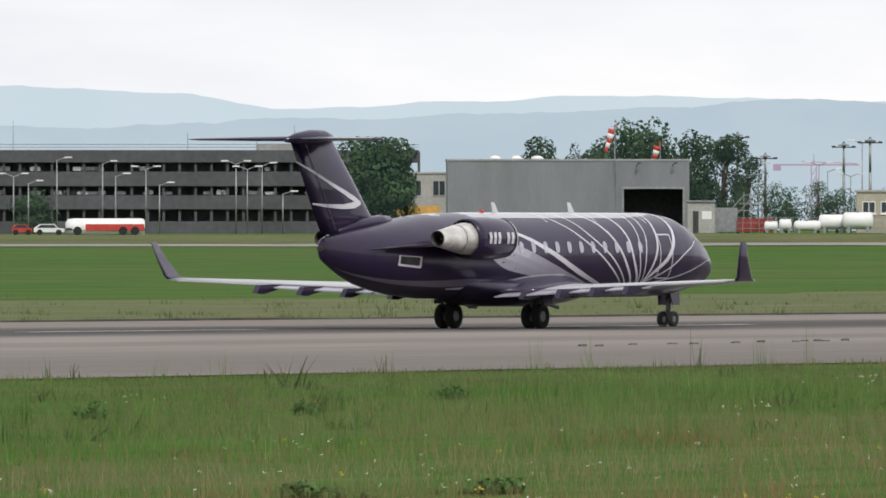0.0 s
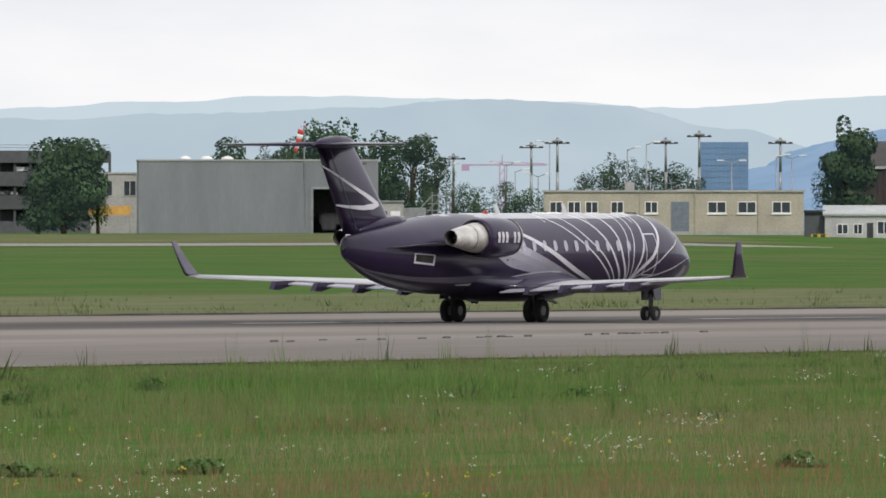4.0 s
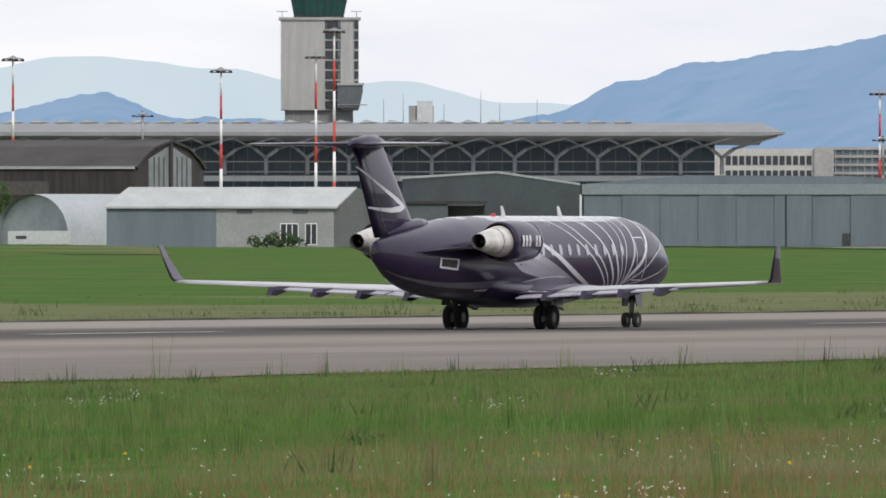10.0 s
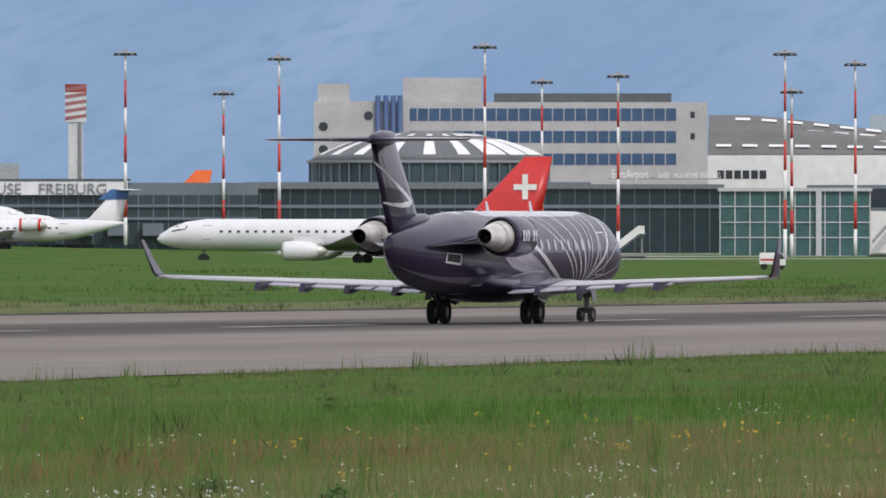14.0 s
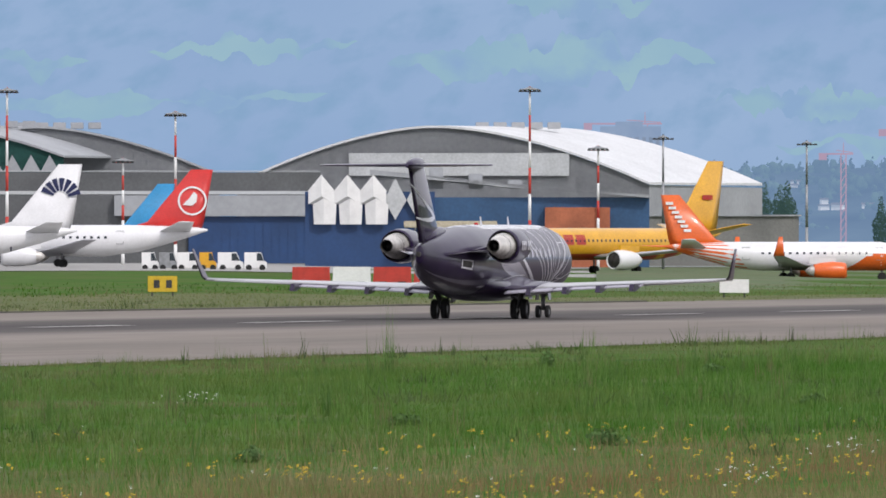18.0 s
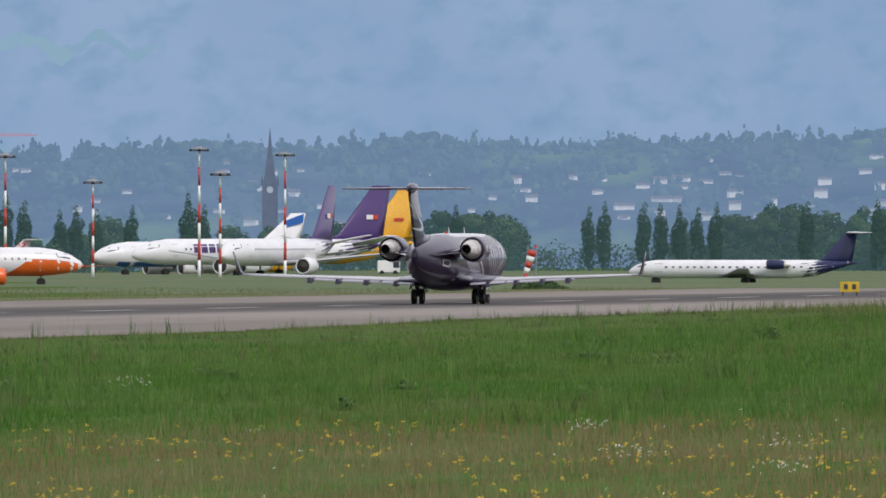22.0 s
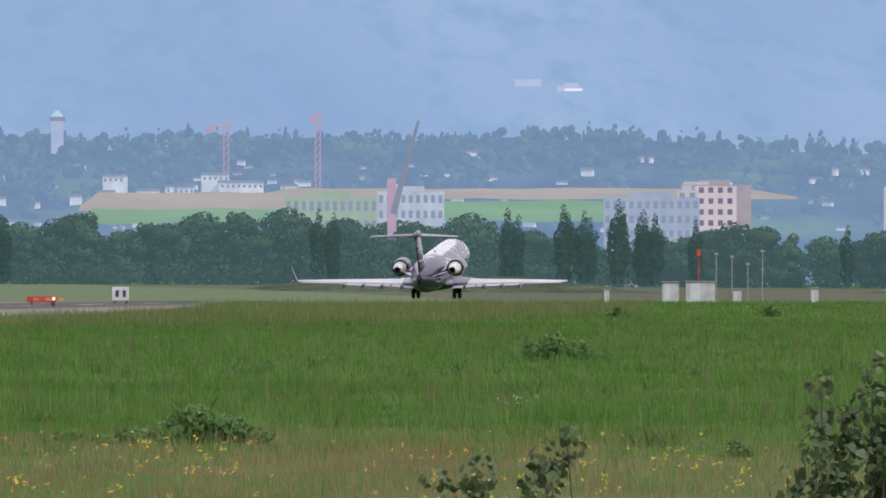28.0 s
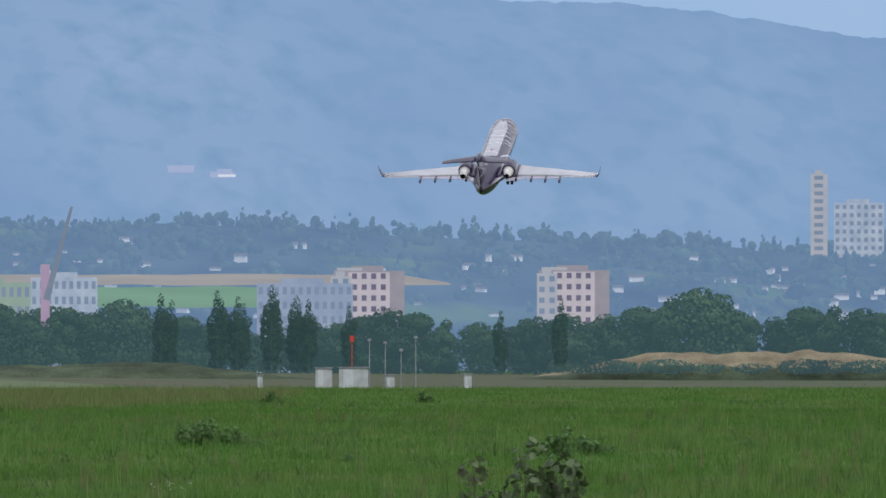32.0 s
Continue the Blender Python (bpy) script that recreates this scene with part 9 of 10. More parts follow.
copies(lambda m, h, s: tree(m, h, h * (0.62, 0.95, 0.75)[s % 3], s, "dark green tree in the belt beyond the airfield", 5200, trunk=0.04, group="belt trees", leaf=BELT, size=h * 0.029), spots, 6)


def under_growth():
    """Low scrub that closes the belt's foot."""
    r = random.Random(31)
    blobs = []
    for k in range(260):
        b = -11.5 + 8.7 * k / 260 + r.uniform(-0.03, 0.03)
        d = 2860 + r.uniform(-20, 40)
        x, y = d * math.sin(radians(b)), d * math.cos(radians(b))
        blobs.append((x, y, ground_z(x, y) + 1.6, r.uniform(2.0, 4.0), r.uniform(2.0, 4.4)))
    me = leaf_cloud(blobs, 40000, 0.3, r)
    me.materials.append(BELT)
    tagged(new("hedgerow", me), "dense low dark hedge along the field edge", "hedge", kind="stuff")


under_growth()


def earth_bank(m, length, height, depth, label, material, seed):
    r = random.Random(seed)
    rings = []
    n = 40
    for i in range(n + 1):
        s = i / n
        x = -length / 2 + length * s
        hh = height * min(1.0, 3.5 * s, 3.5 * (1 - s)) ** 0.8 * (0.85 + 0.25 * noise.noise(Vector((x * 0.06, seed, 0))) + 0.14 * noise.noise(Vector((x * 0.31, seed, 2))))
        rings.append([(x, -depth / 2, -0.3), (x, -depth / 4, hh * 0.62), (x, -depth * 0.06, hh), (x, depth * 0.06, hh), (x, depth / 4, hh * 0.6), (x, depth / 2, -0.3)])
    ob = part("earth_bank", loft(rings, close=False), material, smooth=True)
    ob.matrix_world = m
    tagged(ob, label, "bank", kind="structure")


DRYGRASS = mat("dry_grass", (0.24, 0.205, 0.135), 0.95, vary=0.2, scale=0.25, fine=0.15, spec=0.1)
ROUGHGRASS = mat("rough_grass", (0.075, 0.10, 0.058), 0.95, vary=0.25, scale=0.2, fine=0.2, spec=0.1)
earth_bank(site(-6.450, 2350), 59.04, 3.57 * 0.6, 24, "grassy earth bank beyond the runway end", ROUGHGRASS, 3)
earth_bank(site(-6.534, 2400) @ pose(0, 40, 0), 60.3, 3.44 * 0.7, 24, "dark grassy earth bank by the trees", ROUGHGRASS, 5)
earth_bank(site(-4.301, 2500), 67.77, 4.99, 26, "dry straw-coloured embankment below the trees", DRYGRASS, 7)


earth_bank(site(-4.301, 2440), 74.0, 2.5, 20, "dark green grassy bank in front of the dry embankment", ROUGHGRASS, 8)


def scrub(px_list, m, leaf, seed, label):
    r = random.Random(seed)
    ob = thing("scrub", m, label, "bush", "scrub bushes")
    me = leaf_cloud([(x, 0, h * 0.45, w, h * 0.55) for x, w, h in px_list], 500 * len(px_list), 0.22, r)
    me.materials.append(leaf)
    new("foliage", me).parent = ob


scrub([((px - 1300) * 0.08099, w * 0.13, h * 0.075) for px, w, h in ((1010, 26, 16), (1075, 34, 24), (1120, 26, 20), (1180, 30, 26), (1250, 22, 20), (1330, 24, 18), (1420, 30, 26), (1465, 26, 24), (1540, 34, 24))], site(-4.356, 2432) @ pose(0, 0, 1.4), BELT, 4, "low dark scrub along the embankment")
scrub([((px - 330) * 0.04959, w * 0.04959, h * 0.04959) for px, w, h in ((285, 22, 24), (320, 30, 28), (350, 20, 18))], site(-9.319, 1500), LEAF, 5, "low dark bush below the windsock")

# hazy far town; the haze is put into these materials as emitted colour
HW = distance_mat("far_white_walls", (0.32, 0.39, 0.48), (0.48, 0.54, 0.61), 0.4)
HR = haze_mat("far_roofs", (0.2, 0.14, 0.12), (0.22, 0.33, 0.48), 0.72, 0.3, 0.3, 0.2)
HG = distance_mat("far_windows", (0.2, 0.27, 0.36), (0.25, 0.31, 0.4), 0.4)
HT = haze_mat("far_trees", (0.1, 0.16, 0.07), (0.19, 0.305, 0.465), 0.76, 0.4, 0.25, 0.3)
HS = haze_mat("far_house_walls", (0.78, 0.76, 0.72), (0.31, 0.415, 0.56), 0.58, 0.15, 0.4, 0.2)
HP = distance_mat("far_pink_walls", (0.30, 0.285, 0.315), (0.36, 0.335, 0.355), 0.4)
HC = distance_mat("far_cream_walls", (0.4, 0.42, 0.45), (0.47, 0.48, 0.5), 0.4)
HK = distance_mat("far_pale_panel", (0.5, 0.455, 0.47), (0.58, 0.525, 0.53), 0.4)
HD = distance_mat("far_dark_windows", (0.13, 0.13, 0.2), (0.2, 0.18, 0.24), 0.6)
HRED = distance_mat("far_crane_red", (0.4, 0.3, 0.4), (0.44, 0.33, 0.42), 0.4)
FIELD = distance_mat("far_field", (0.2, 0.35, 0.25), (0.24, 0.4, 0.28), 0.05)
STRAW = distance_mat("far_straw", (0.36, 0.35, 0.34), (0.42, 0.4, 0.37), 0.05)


def hill_z(b, d):
    s = max(0.0, min(1.0, (d - 3300) / 700))
    return -4 + (interp(b, TOWN) + 4) * s ** 0.8


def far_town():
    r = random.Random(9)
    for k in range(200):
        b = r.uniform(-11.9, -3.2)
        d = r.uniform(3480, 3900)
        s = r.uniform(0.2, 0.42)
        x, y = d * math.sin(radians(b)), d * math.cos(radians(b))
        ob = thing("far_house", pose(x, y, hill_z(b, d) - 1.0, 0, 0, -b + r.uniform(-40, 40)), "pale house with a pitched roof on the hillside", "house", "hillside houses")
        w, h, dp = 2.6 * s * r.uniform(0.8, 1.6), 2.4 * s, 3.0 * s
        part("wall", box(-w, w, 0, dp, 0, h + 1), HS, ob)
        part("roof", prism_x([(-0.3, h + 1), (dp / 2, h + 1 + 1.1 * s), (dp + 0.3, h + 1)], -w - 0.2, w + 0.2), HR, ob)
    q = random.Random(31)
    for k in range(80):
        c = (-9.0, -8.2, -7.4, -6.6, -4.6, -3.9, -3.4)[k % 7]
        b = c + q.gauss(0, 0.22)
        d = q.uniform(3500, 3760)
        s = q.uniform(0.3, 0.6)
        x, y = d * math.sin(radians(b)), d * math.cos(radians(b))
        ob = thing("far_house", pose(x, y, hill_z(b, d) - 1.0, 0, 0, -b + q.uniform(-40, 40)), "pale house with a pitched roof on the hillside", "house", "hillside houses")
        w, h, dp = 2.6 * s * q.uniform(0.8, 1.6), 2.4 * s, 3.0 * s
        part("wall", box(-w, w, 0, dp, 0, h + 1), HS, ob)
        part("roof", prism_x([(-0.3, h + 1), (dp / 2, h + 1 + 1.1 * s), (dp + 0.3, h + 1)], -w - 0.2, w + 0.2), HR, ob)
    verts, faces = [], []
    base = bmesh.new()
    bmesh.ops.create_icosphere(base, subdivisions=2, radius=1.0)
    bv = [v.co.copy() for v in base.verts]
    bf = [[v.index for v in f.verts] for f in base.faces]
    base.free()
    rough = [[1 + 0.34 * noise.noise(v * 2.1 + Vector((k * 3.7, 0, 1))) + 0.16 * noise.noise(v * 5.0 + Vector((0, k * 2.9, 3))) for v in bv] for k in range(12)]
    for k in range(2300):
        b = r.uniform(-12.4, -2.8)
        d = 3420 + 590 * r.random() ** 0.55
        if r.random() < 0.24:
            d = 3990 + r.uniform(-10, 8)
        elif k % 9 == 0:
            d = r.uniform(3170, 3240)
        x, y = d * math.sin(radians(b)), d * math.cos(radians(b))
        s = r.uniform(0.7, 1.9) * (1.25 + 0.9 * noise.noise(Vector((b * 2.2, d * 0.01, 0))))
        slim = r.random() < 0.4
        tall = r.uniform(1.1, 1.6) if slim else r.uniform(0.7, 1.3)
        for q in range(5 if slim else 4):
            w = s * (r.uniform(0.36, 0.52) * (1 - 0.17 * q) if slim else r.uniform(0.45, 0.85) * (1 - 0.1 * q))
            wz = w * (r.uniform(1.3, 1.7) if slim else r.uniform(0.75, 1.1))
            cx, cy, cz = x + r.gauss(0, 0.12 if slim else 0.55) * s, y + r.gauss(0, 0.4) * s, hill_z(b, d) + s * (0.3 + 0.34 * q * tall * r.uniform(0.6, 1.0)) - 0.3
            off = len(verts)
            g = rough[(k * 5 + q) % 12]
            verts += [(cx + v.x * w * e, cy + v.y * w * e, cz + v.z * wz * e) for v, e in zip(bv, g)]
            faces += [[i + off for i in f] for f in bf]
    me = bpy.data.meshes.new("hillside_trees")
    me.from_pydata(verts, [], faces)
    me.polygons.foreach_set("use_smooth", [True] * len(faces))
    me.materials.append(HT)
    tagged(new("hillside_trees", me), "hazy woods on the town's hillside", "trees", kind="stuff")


far_town()


def slab(name, m, w, d0, d1, z0, z1, material, label):
    bm = bmesh.new()
    n = 12
    a = [bm.verts.new((-w / 2 + w * i / n, d0, z0 + 0.5 * noise.noise(Vector((i * 0.7, 0, 0))))) for i in range(n + 1)]
    b = [bm.verts.new((-w / 2 + w * i / n, d1, z0 + (z1 - z0) * min(1.0, 0.3 + 8 * i / n, 0.3 + 8 * (n - i) / n) + 0.4 * noise.noise(Vector((i * 0.6, 5, 0))))) for i in range(n + 1)]
    for i in range(n):
        bm.faces.new((a[i], a[i + 1], b[i + 1], b[i]))
    ob = part(name, bm, material)
    ob.matrix_world = m
    tagged(ob, label, "field", kind="structure")


slab("far_green_field", site(-6.235, 3250), 60.17, 0, 60, 11.89, 15.98, FIELD, "bright green field on the far slope")
slab("far_straw_field", site(-6.235, 3250) @ pose(0, 61, 0), 107.44, 0, 40, 15.98 * 1.02, 18.02 * 1.03, STRAW, "straw-coloured field on the far slope")
slab("far_straw_field", site(-7.342, 3300) @ pose(0, 30, 0), 43.64, 0, 40, 13.8, 17.19 * 1.02, STRAW, "straw-coloured field on the far slope")
slab("far_green_field", site(-7.342, 3300), 45.82, 0, 28, 11.3, 14.24, FIELD, "bright green field on the far slope")


def apartment(m, w, h, floors, cols, wall_mat, label, gap=None):
    ob = thing("apartment_block", m, label, "building", "apartment blocks")
    part("wall", box(-w / 2, w / 2, 0, 8, 0, h), wall_mat, ob)
    part("roof_storey", box(-w * 0.25, w * 0.2, 1, 7, h, h + 0.9), wall_mat, ob)
    h0 = h * 0.35
    x0, x1, glass = -w / 2, w / 2, HG
    if wall_mat is HP:
        x0, x1, glass = -w * 0.27, w * 0.27, HD
        part("window_panel", box(x0 - 0.3, x1 + 0.3, -0.25, 0.0, h0, h - 0.3), HK, ob)
        part("parapet", box(-w * 0.46, -w * 0.1, 0.5, 6, h, h + 0.55), HC, ob)
    for f in range(floors):
        for c in range(cols):
            x = x0 + (x1 - x0) * (c + 0.22) / cols
            z = h0 + (h - h0) * (f + 0.25) / floors
            part("window", box(x, x + (x1 - x0) / cols * 0.52, -0.35, -0.26 if wall_mat is HP else 0.0, z, z + (h - h0) / floors * 0.5), glass, ob)
    return ob


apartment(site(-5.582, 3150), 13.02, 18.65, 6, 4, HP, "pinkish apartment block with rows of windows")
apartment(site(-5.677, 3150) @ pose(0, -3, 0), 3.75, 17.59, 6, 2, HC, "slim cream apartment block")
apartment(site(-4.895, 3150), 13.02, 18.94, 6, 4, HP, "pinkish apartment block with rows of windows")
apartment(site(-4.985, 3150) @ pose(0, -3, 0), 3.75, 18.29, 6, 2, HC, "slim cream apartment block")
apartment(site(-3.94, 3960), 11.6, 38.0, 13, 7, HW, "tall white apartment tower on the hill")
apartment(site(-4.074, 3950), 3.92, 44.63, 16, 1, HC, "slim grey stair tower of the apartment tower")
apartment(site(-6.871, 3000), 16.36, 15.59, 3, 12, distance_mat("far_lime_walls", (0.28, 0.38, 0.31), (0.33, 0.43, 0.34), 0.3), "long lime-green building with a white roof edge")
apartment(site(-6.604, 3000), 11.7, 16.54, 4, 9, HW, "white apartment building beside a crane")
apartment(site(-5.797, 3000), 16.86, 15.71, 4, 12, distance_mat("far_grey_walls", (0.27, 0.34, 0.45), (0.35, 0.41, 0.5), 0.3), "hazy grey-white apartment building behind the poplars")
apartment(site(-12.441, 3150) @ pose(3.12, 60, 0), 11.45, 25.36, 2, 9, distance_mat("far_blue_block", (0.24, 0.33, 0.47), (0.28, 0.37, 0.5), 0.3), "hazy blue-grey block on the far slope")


def tower_crane(m, h, jib, back, label="hazy red tower crane with a long jib"):
    ob = thing("tower_crane", m, label, "crane", "tower cranes")
    bm = bmesh.new()
    for sx in (-0.5, 0.5):
        for sy in (-0.5, 0.5):
            tube((sx, sy, 0), (sx, sy, h), 0.13, n=5, bm=bm)
    n = int(h / 1.6)
    for k in range(n):
        z = k * 1.6
        tube((-0.5, -0.5, z), (0.5, -0.5, z + 1.6), 0.08, n=4, bm=bm)
    part("mast", bm, HRED, ob)
    part("jib", tube((-back, 0, h), (jib, 0, h), 0.16, n=6, bm=tube((-back * 0.3, 0, h + 0.7), (jib * 0.95, 0, h + 0.25), 0.1, n=5)), HRED, ob)
    part("counterweight", box(-back, -back + 1.6, -0.5, 0.5, h - 1.2, h + 0.1), HRED, ob)
    part("apex", tube((0, 0, h), (0, 0, h + 2.2), 0.16, 0.08, 6), HRED, ob)
    return ob


tower_crane(site(-11.444, 3200), 25.52, 22.74, 6.14)
tower_crane(site(-11.672, 3250) @ pose(0, 100, 0), 21.6, 1.93, 4.83, "smaller hazy red tower crane")
tower_crane(site(-12.337, 3250) @ pose(0, 50, 0), 26.46, 3.22, 11.82, "hazy red tower crane above the hangar")
tower_crane(site(-7.223, 3600), 32.35, 1.43, 4.28, "slim hazy red tower crane in the town")
tower_crane(site(-6.916, 3600), 34.55, 0.95, 1.67, "tall slim hazy red crane in the town")
tower_crane(site(-25.256, 3255), 13.49, 9.26, 8.33, "hazy pink tower crane beyond the yard")


def mobile_crane():
    ob = thing("mobile_crane", site(-6.622, 2950), "leaning telescopic crane boom above the houses", "crane")
    D = distance_mat("far_crane_dark", (0.19, 0.23, 0.29), (0.23, 0.27, 0.32), 0.5)
    part("boom", tube((-2.15, 0, 12.45), (2.24, 0, 28.54), 0.59, 0.24, 8), D, ob)
    part("red_mast", box(-3.12, -1.56, 0.5, 2, 0, 18.6), HRED, ob)
    part("carrier", box(-4.39, 0.98, -1, 1.5, 0, 7.87), D, ob)


mobile_crane()


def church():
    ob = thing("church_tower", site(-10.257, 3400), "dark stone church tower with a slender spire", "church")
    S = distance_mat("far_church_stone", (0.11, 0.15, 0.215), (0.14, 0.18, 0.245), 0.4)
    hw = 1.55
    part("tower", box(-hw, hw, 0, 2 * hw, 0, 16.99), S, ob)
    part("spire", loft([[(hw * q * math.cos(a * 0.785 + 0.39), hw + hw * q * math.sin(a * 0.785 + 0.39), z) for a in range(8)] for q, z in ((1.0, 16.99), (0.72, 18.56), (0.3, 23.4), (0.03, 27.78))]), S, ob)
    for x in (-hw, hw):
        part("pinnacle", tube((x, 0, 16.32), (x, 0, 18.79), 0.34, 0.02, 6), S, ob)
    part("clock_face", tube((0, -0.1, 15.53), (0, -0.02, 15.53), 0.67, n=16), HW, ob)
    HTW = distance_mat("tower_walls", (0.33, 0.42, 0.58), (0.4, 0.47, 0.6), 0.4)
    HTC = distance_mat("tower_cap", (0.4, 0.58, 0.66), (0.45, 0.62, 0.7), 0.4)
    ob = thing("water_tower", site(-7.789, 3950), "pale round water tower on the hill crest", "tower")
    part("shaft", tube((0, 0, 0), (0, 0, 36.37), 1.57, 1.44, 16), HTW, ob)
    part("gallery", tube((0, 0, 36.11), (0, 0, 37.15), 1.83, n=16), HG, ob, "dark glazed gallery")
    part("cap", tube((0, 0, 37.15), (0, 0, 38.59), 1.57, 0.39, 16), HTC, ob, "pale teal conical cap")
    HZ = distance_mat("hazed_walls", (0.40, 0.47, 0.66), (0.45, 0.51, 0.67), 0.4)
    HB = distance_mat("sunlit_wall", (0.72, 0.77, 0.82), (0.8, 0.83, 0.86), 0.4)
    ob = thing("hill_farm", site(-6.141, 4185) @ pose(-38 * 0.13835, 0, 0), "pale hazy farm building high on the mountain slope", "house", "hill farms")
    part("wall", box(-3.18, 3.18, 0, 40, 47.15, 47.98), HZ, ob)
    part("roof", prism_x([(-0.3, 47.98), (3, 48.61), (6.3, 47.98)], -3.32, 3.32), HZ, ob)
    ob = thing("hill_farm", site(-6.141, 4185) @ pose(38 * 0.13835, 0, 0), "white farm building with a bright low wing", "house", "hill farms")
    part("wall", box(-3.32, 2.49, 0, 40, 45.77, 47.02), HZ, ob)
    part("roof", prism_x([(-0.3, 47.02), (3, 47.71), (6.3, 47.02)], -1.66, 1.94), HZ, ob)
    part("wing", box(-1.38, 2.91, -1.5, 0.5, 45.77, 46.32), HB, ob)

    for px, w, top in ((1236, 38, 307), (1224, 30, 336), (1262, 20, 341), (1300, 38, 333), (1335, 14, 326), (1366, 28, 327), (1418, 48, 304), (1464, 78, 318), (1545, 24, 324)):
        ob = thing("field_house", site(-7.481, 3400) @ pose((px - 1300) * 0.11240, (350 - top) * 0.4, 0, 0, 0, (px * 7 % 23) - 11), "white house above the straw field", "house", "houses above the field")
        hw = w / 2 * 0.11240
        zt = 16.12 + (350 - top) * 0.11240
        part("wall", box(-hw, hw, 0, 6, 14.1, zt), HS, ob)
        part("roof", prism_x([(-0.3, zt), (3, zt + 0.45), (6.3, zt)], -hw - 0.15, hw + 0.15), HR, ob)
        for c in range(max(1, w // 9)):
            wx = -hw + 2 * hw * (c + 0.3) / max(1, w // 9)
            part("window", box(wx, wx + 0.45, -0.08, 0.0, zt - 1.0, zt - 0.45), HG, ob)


church()

# ---------------------------------------------------------------- meadow beside the runway
BLADE = mat("grass_blades", (0.088, 0.163, 0.033), 0.8, vary=0.25, scale=0.5, fine=0.0, tint=(0.052, 0.132, 0.02), patch=(0.195, 0.195, 0.085), patch_scale=0.22, patch_lo=0.42, patch_hi=0.62, stretch=(1, 0.12, 1), spec=0.15, trans=0.35, island=0.14,
            patch2=(0.175, 0.18, 0.078), patch2_scale=0.045)
OLIVEBLADE = mat("olive_blades", (0.14, 0.167, 0.06), 0.85, vary=0.25, scale=0.5, fine=0.0, tint=(0.1, 0.132, 0.043), patch=(0.16, 0.15, 0.078), patch_scale=0.25, stretch=(1, 0.12, 1), spec=0.15, trans=0.3, island=0.2,
                 patch2=(0.085, 0.14, 0.035), patch2_scale=0.06)
DRYBLADE = mat("dry_blades", (0.225, 0.195, 0.105), 0.9, vary=0.25, scale=0.4, fine=0.0, tint=(0.17, 0.16, 0.07), patch=(0.235, 0.14, 0.075), patch_scale=0.09, patch_lo=0.42, patch_hi=0.6, stretch=(1, 0.12, 1), spec=0.1, trans=0.3, island=0.25,
               patch2=(0.2, 0.19, 0.085), patch2_scale=0.03)
PETAL_W = mat("white_flowers", (0.76, 0.75, 0.72), 0.8, vary=0.1, scale=1)
PETAL_Y = mat("yellow_flowers", (0.56, 0.38, 0.03), 0.8, vary=0.15, scale=1)
GREENBLADE = mat("rich_blades", (0.064, 0.152, 0.022), 0.8, vary=0.25, scale=0.5, fine=0.0, tint=(0.045, 0.12, 0.016), patch=(0.115, 0.17, 0.042), patch_scale=0.22, patch_lo=0.46, patch_hi=0.66, stretch=(1, 0.12, 1), spec=0.12, trans=0.35, island=0.12,
                 patch2=(0.1, 0.158, 0.038), patch2_scale=0.035)
TALLBLADE = mat("tall_blades", (0.15, 0.235, 0.066), 0.8, vary=0.2, scale=1.6, fine=0.0, tint=(0.06, 0.13, 0.028), spec=0.15, trans=0.3, island=0.15)
FIELDBLADE = mat("field_blades", (0.048, 0.117, 0.012), 0.85, vary=0.2, scale=0.1, fine=0.0, tint=(0.04, 0.1, 0.011), spec=0.15, trans=0.3, island=0.2)
STALK = mat("weed_stalks", (0.075, 0.12, 0.035), 0.85, vary=0.3, scale=0.5, trans=0.3)
REED = mat("reed_stalks", (0.115, 0.195, 0.05), 0.85, vary=0.3, scale=2.2, fine=0.0, tint=(0.045, 0.105, 0.025), patch=(0.16, 0.15, 0.075), patch_scale=0.9, patch_lo=0.55, patch_hi=0.6, spec=0.15, trans=0.3, island=0.12)
# Right-hand limit of the meadow that is planted, along the runway.
MEADOW = [(-90, 45), (-40, 36), (30, 14), (115, -14), (200, -18), (215, 4), (400, -8), (700, -16), (1180, -30)]


def meadow_points(count, y0, y1, r, power=1.0):
    """Random places between the runway's edge and the meadow's limit."""
    u, v = r.random(count), r.random(count)
    ys = y0 + (y1 - y0) * u
    out = np.zeros((count, 2))
    lim = np.interp(ys, [a for a, b in MEADOW], [b for a, b in MEADOW])
    edge = np.interp(ys, [a for a, b in NEAR_EDGE], [b for a, b in NEAR_EDGE]) + 0.3
    out[:, 0] = edge + (lim - edge) * v ** power
    out[:, 1] = ys
    return out


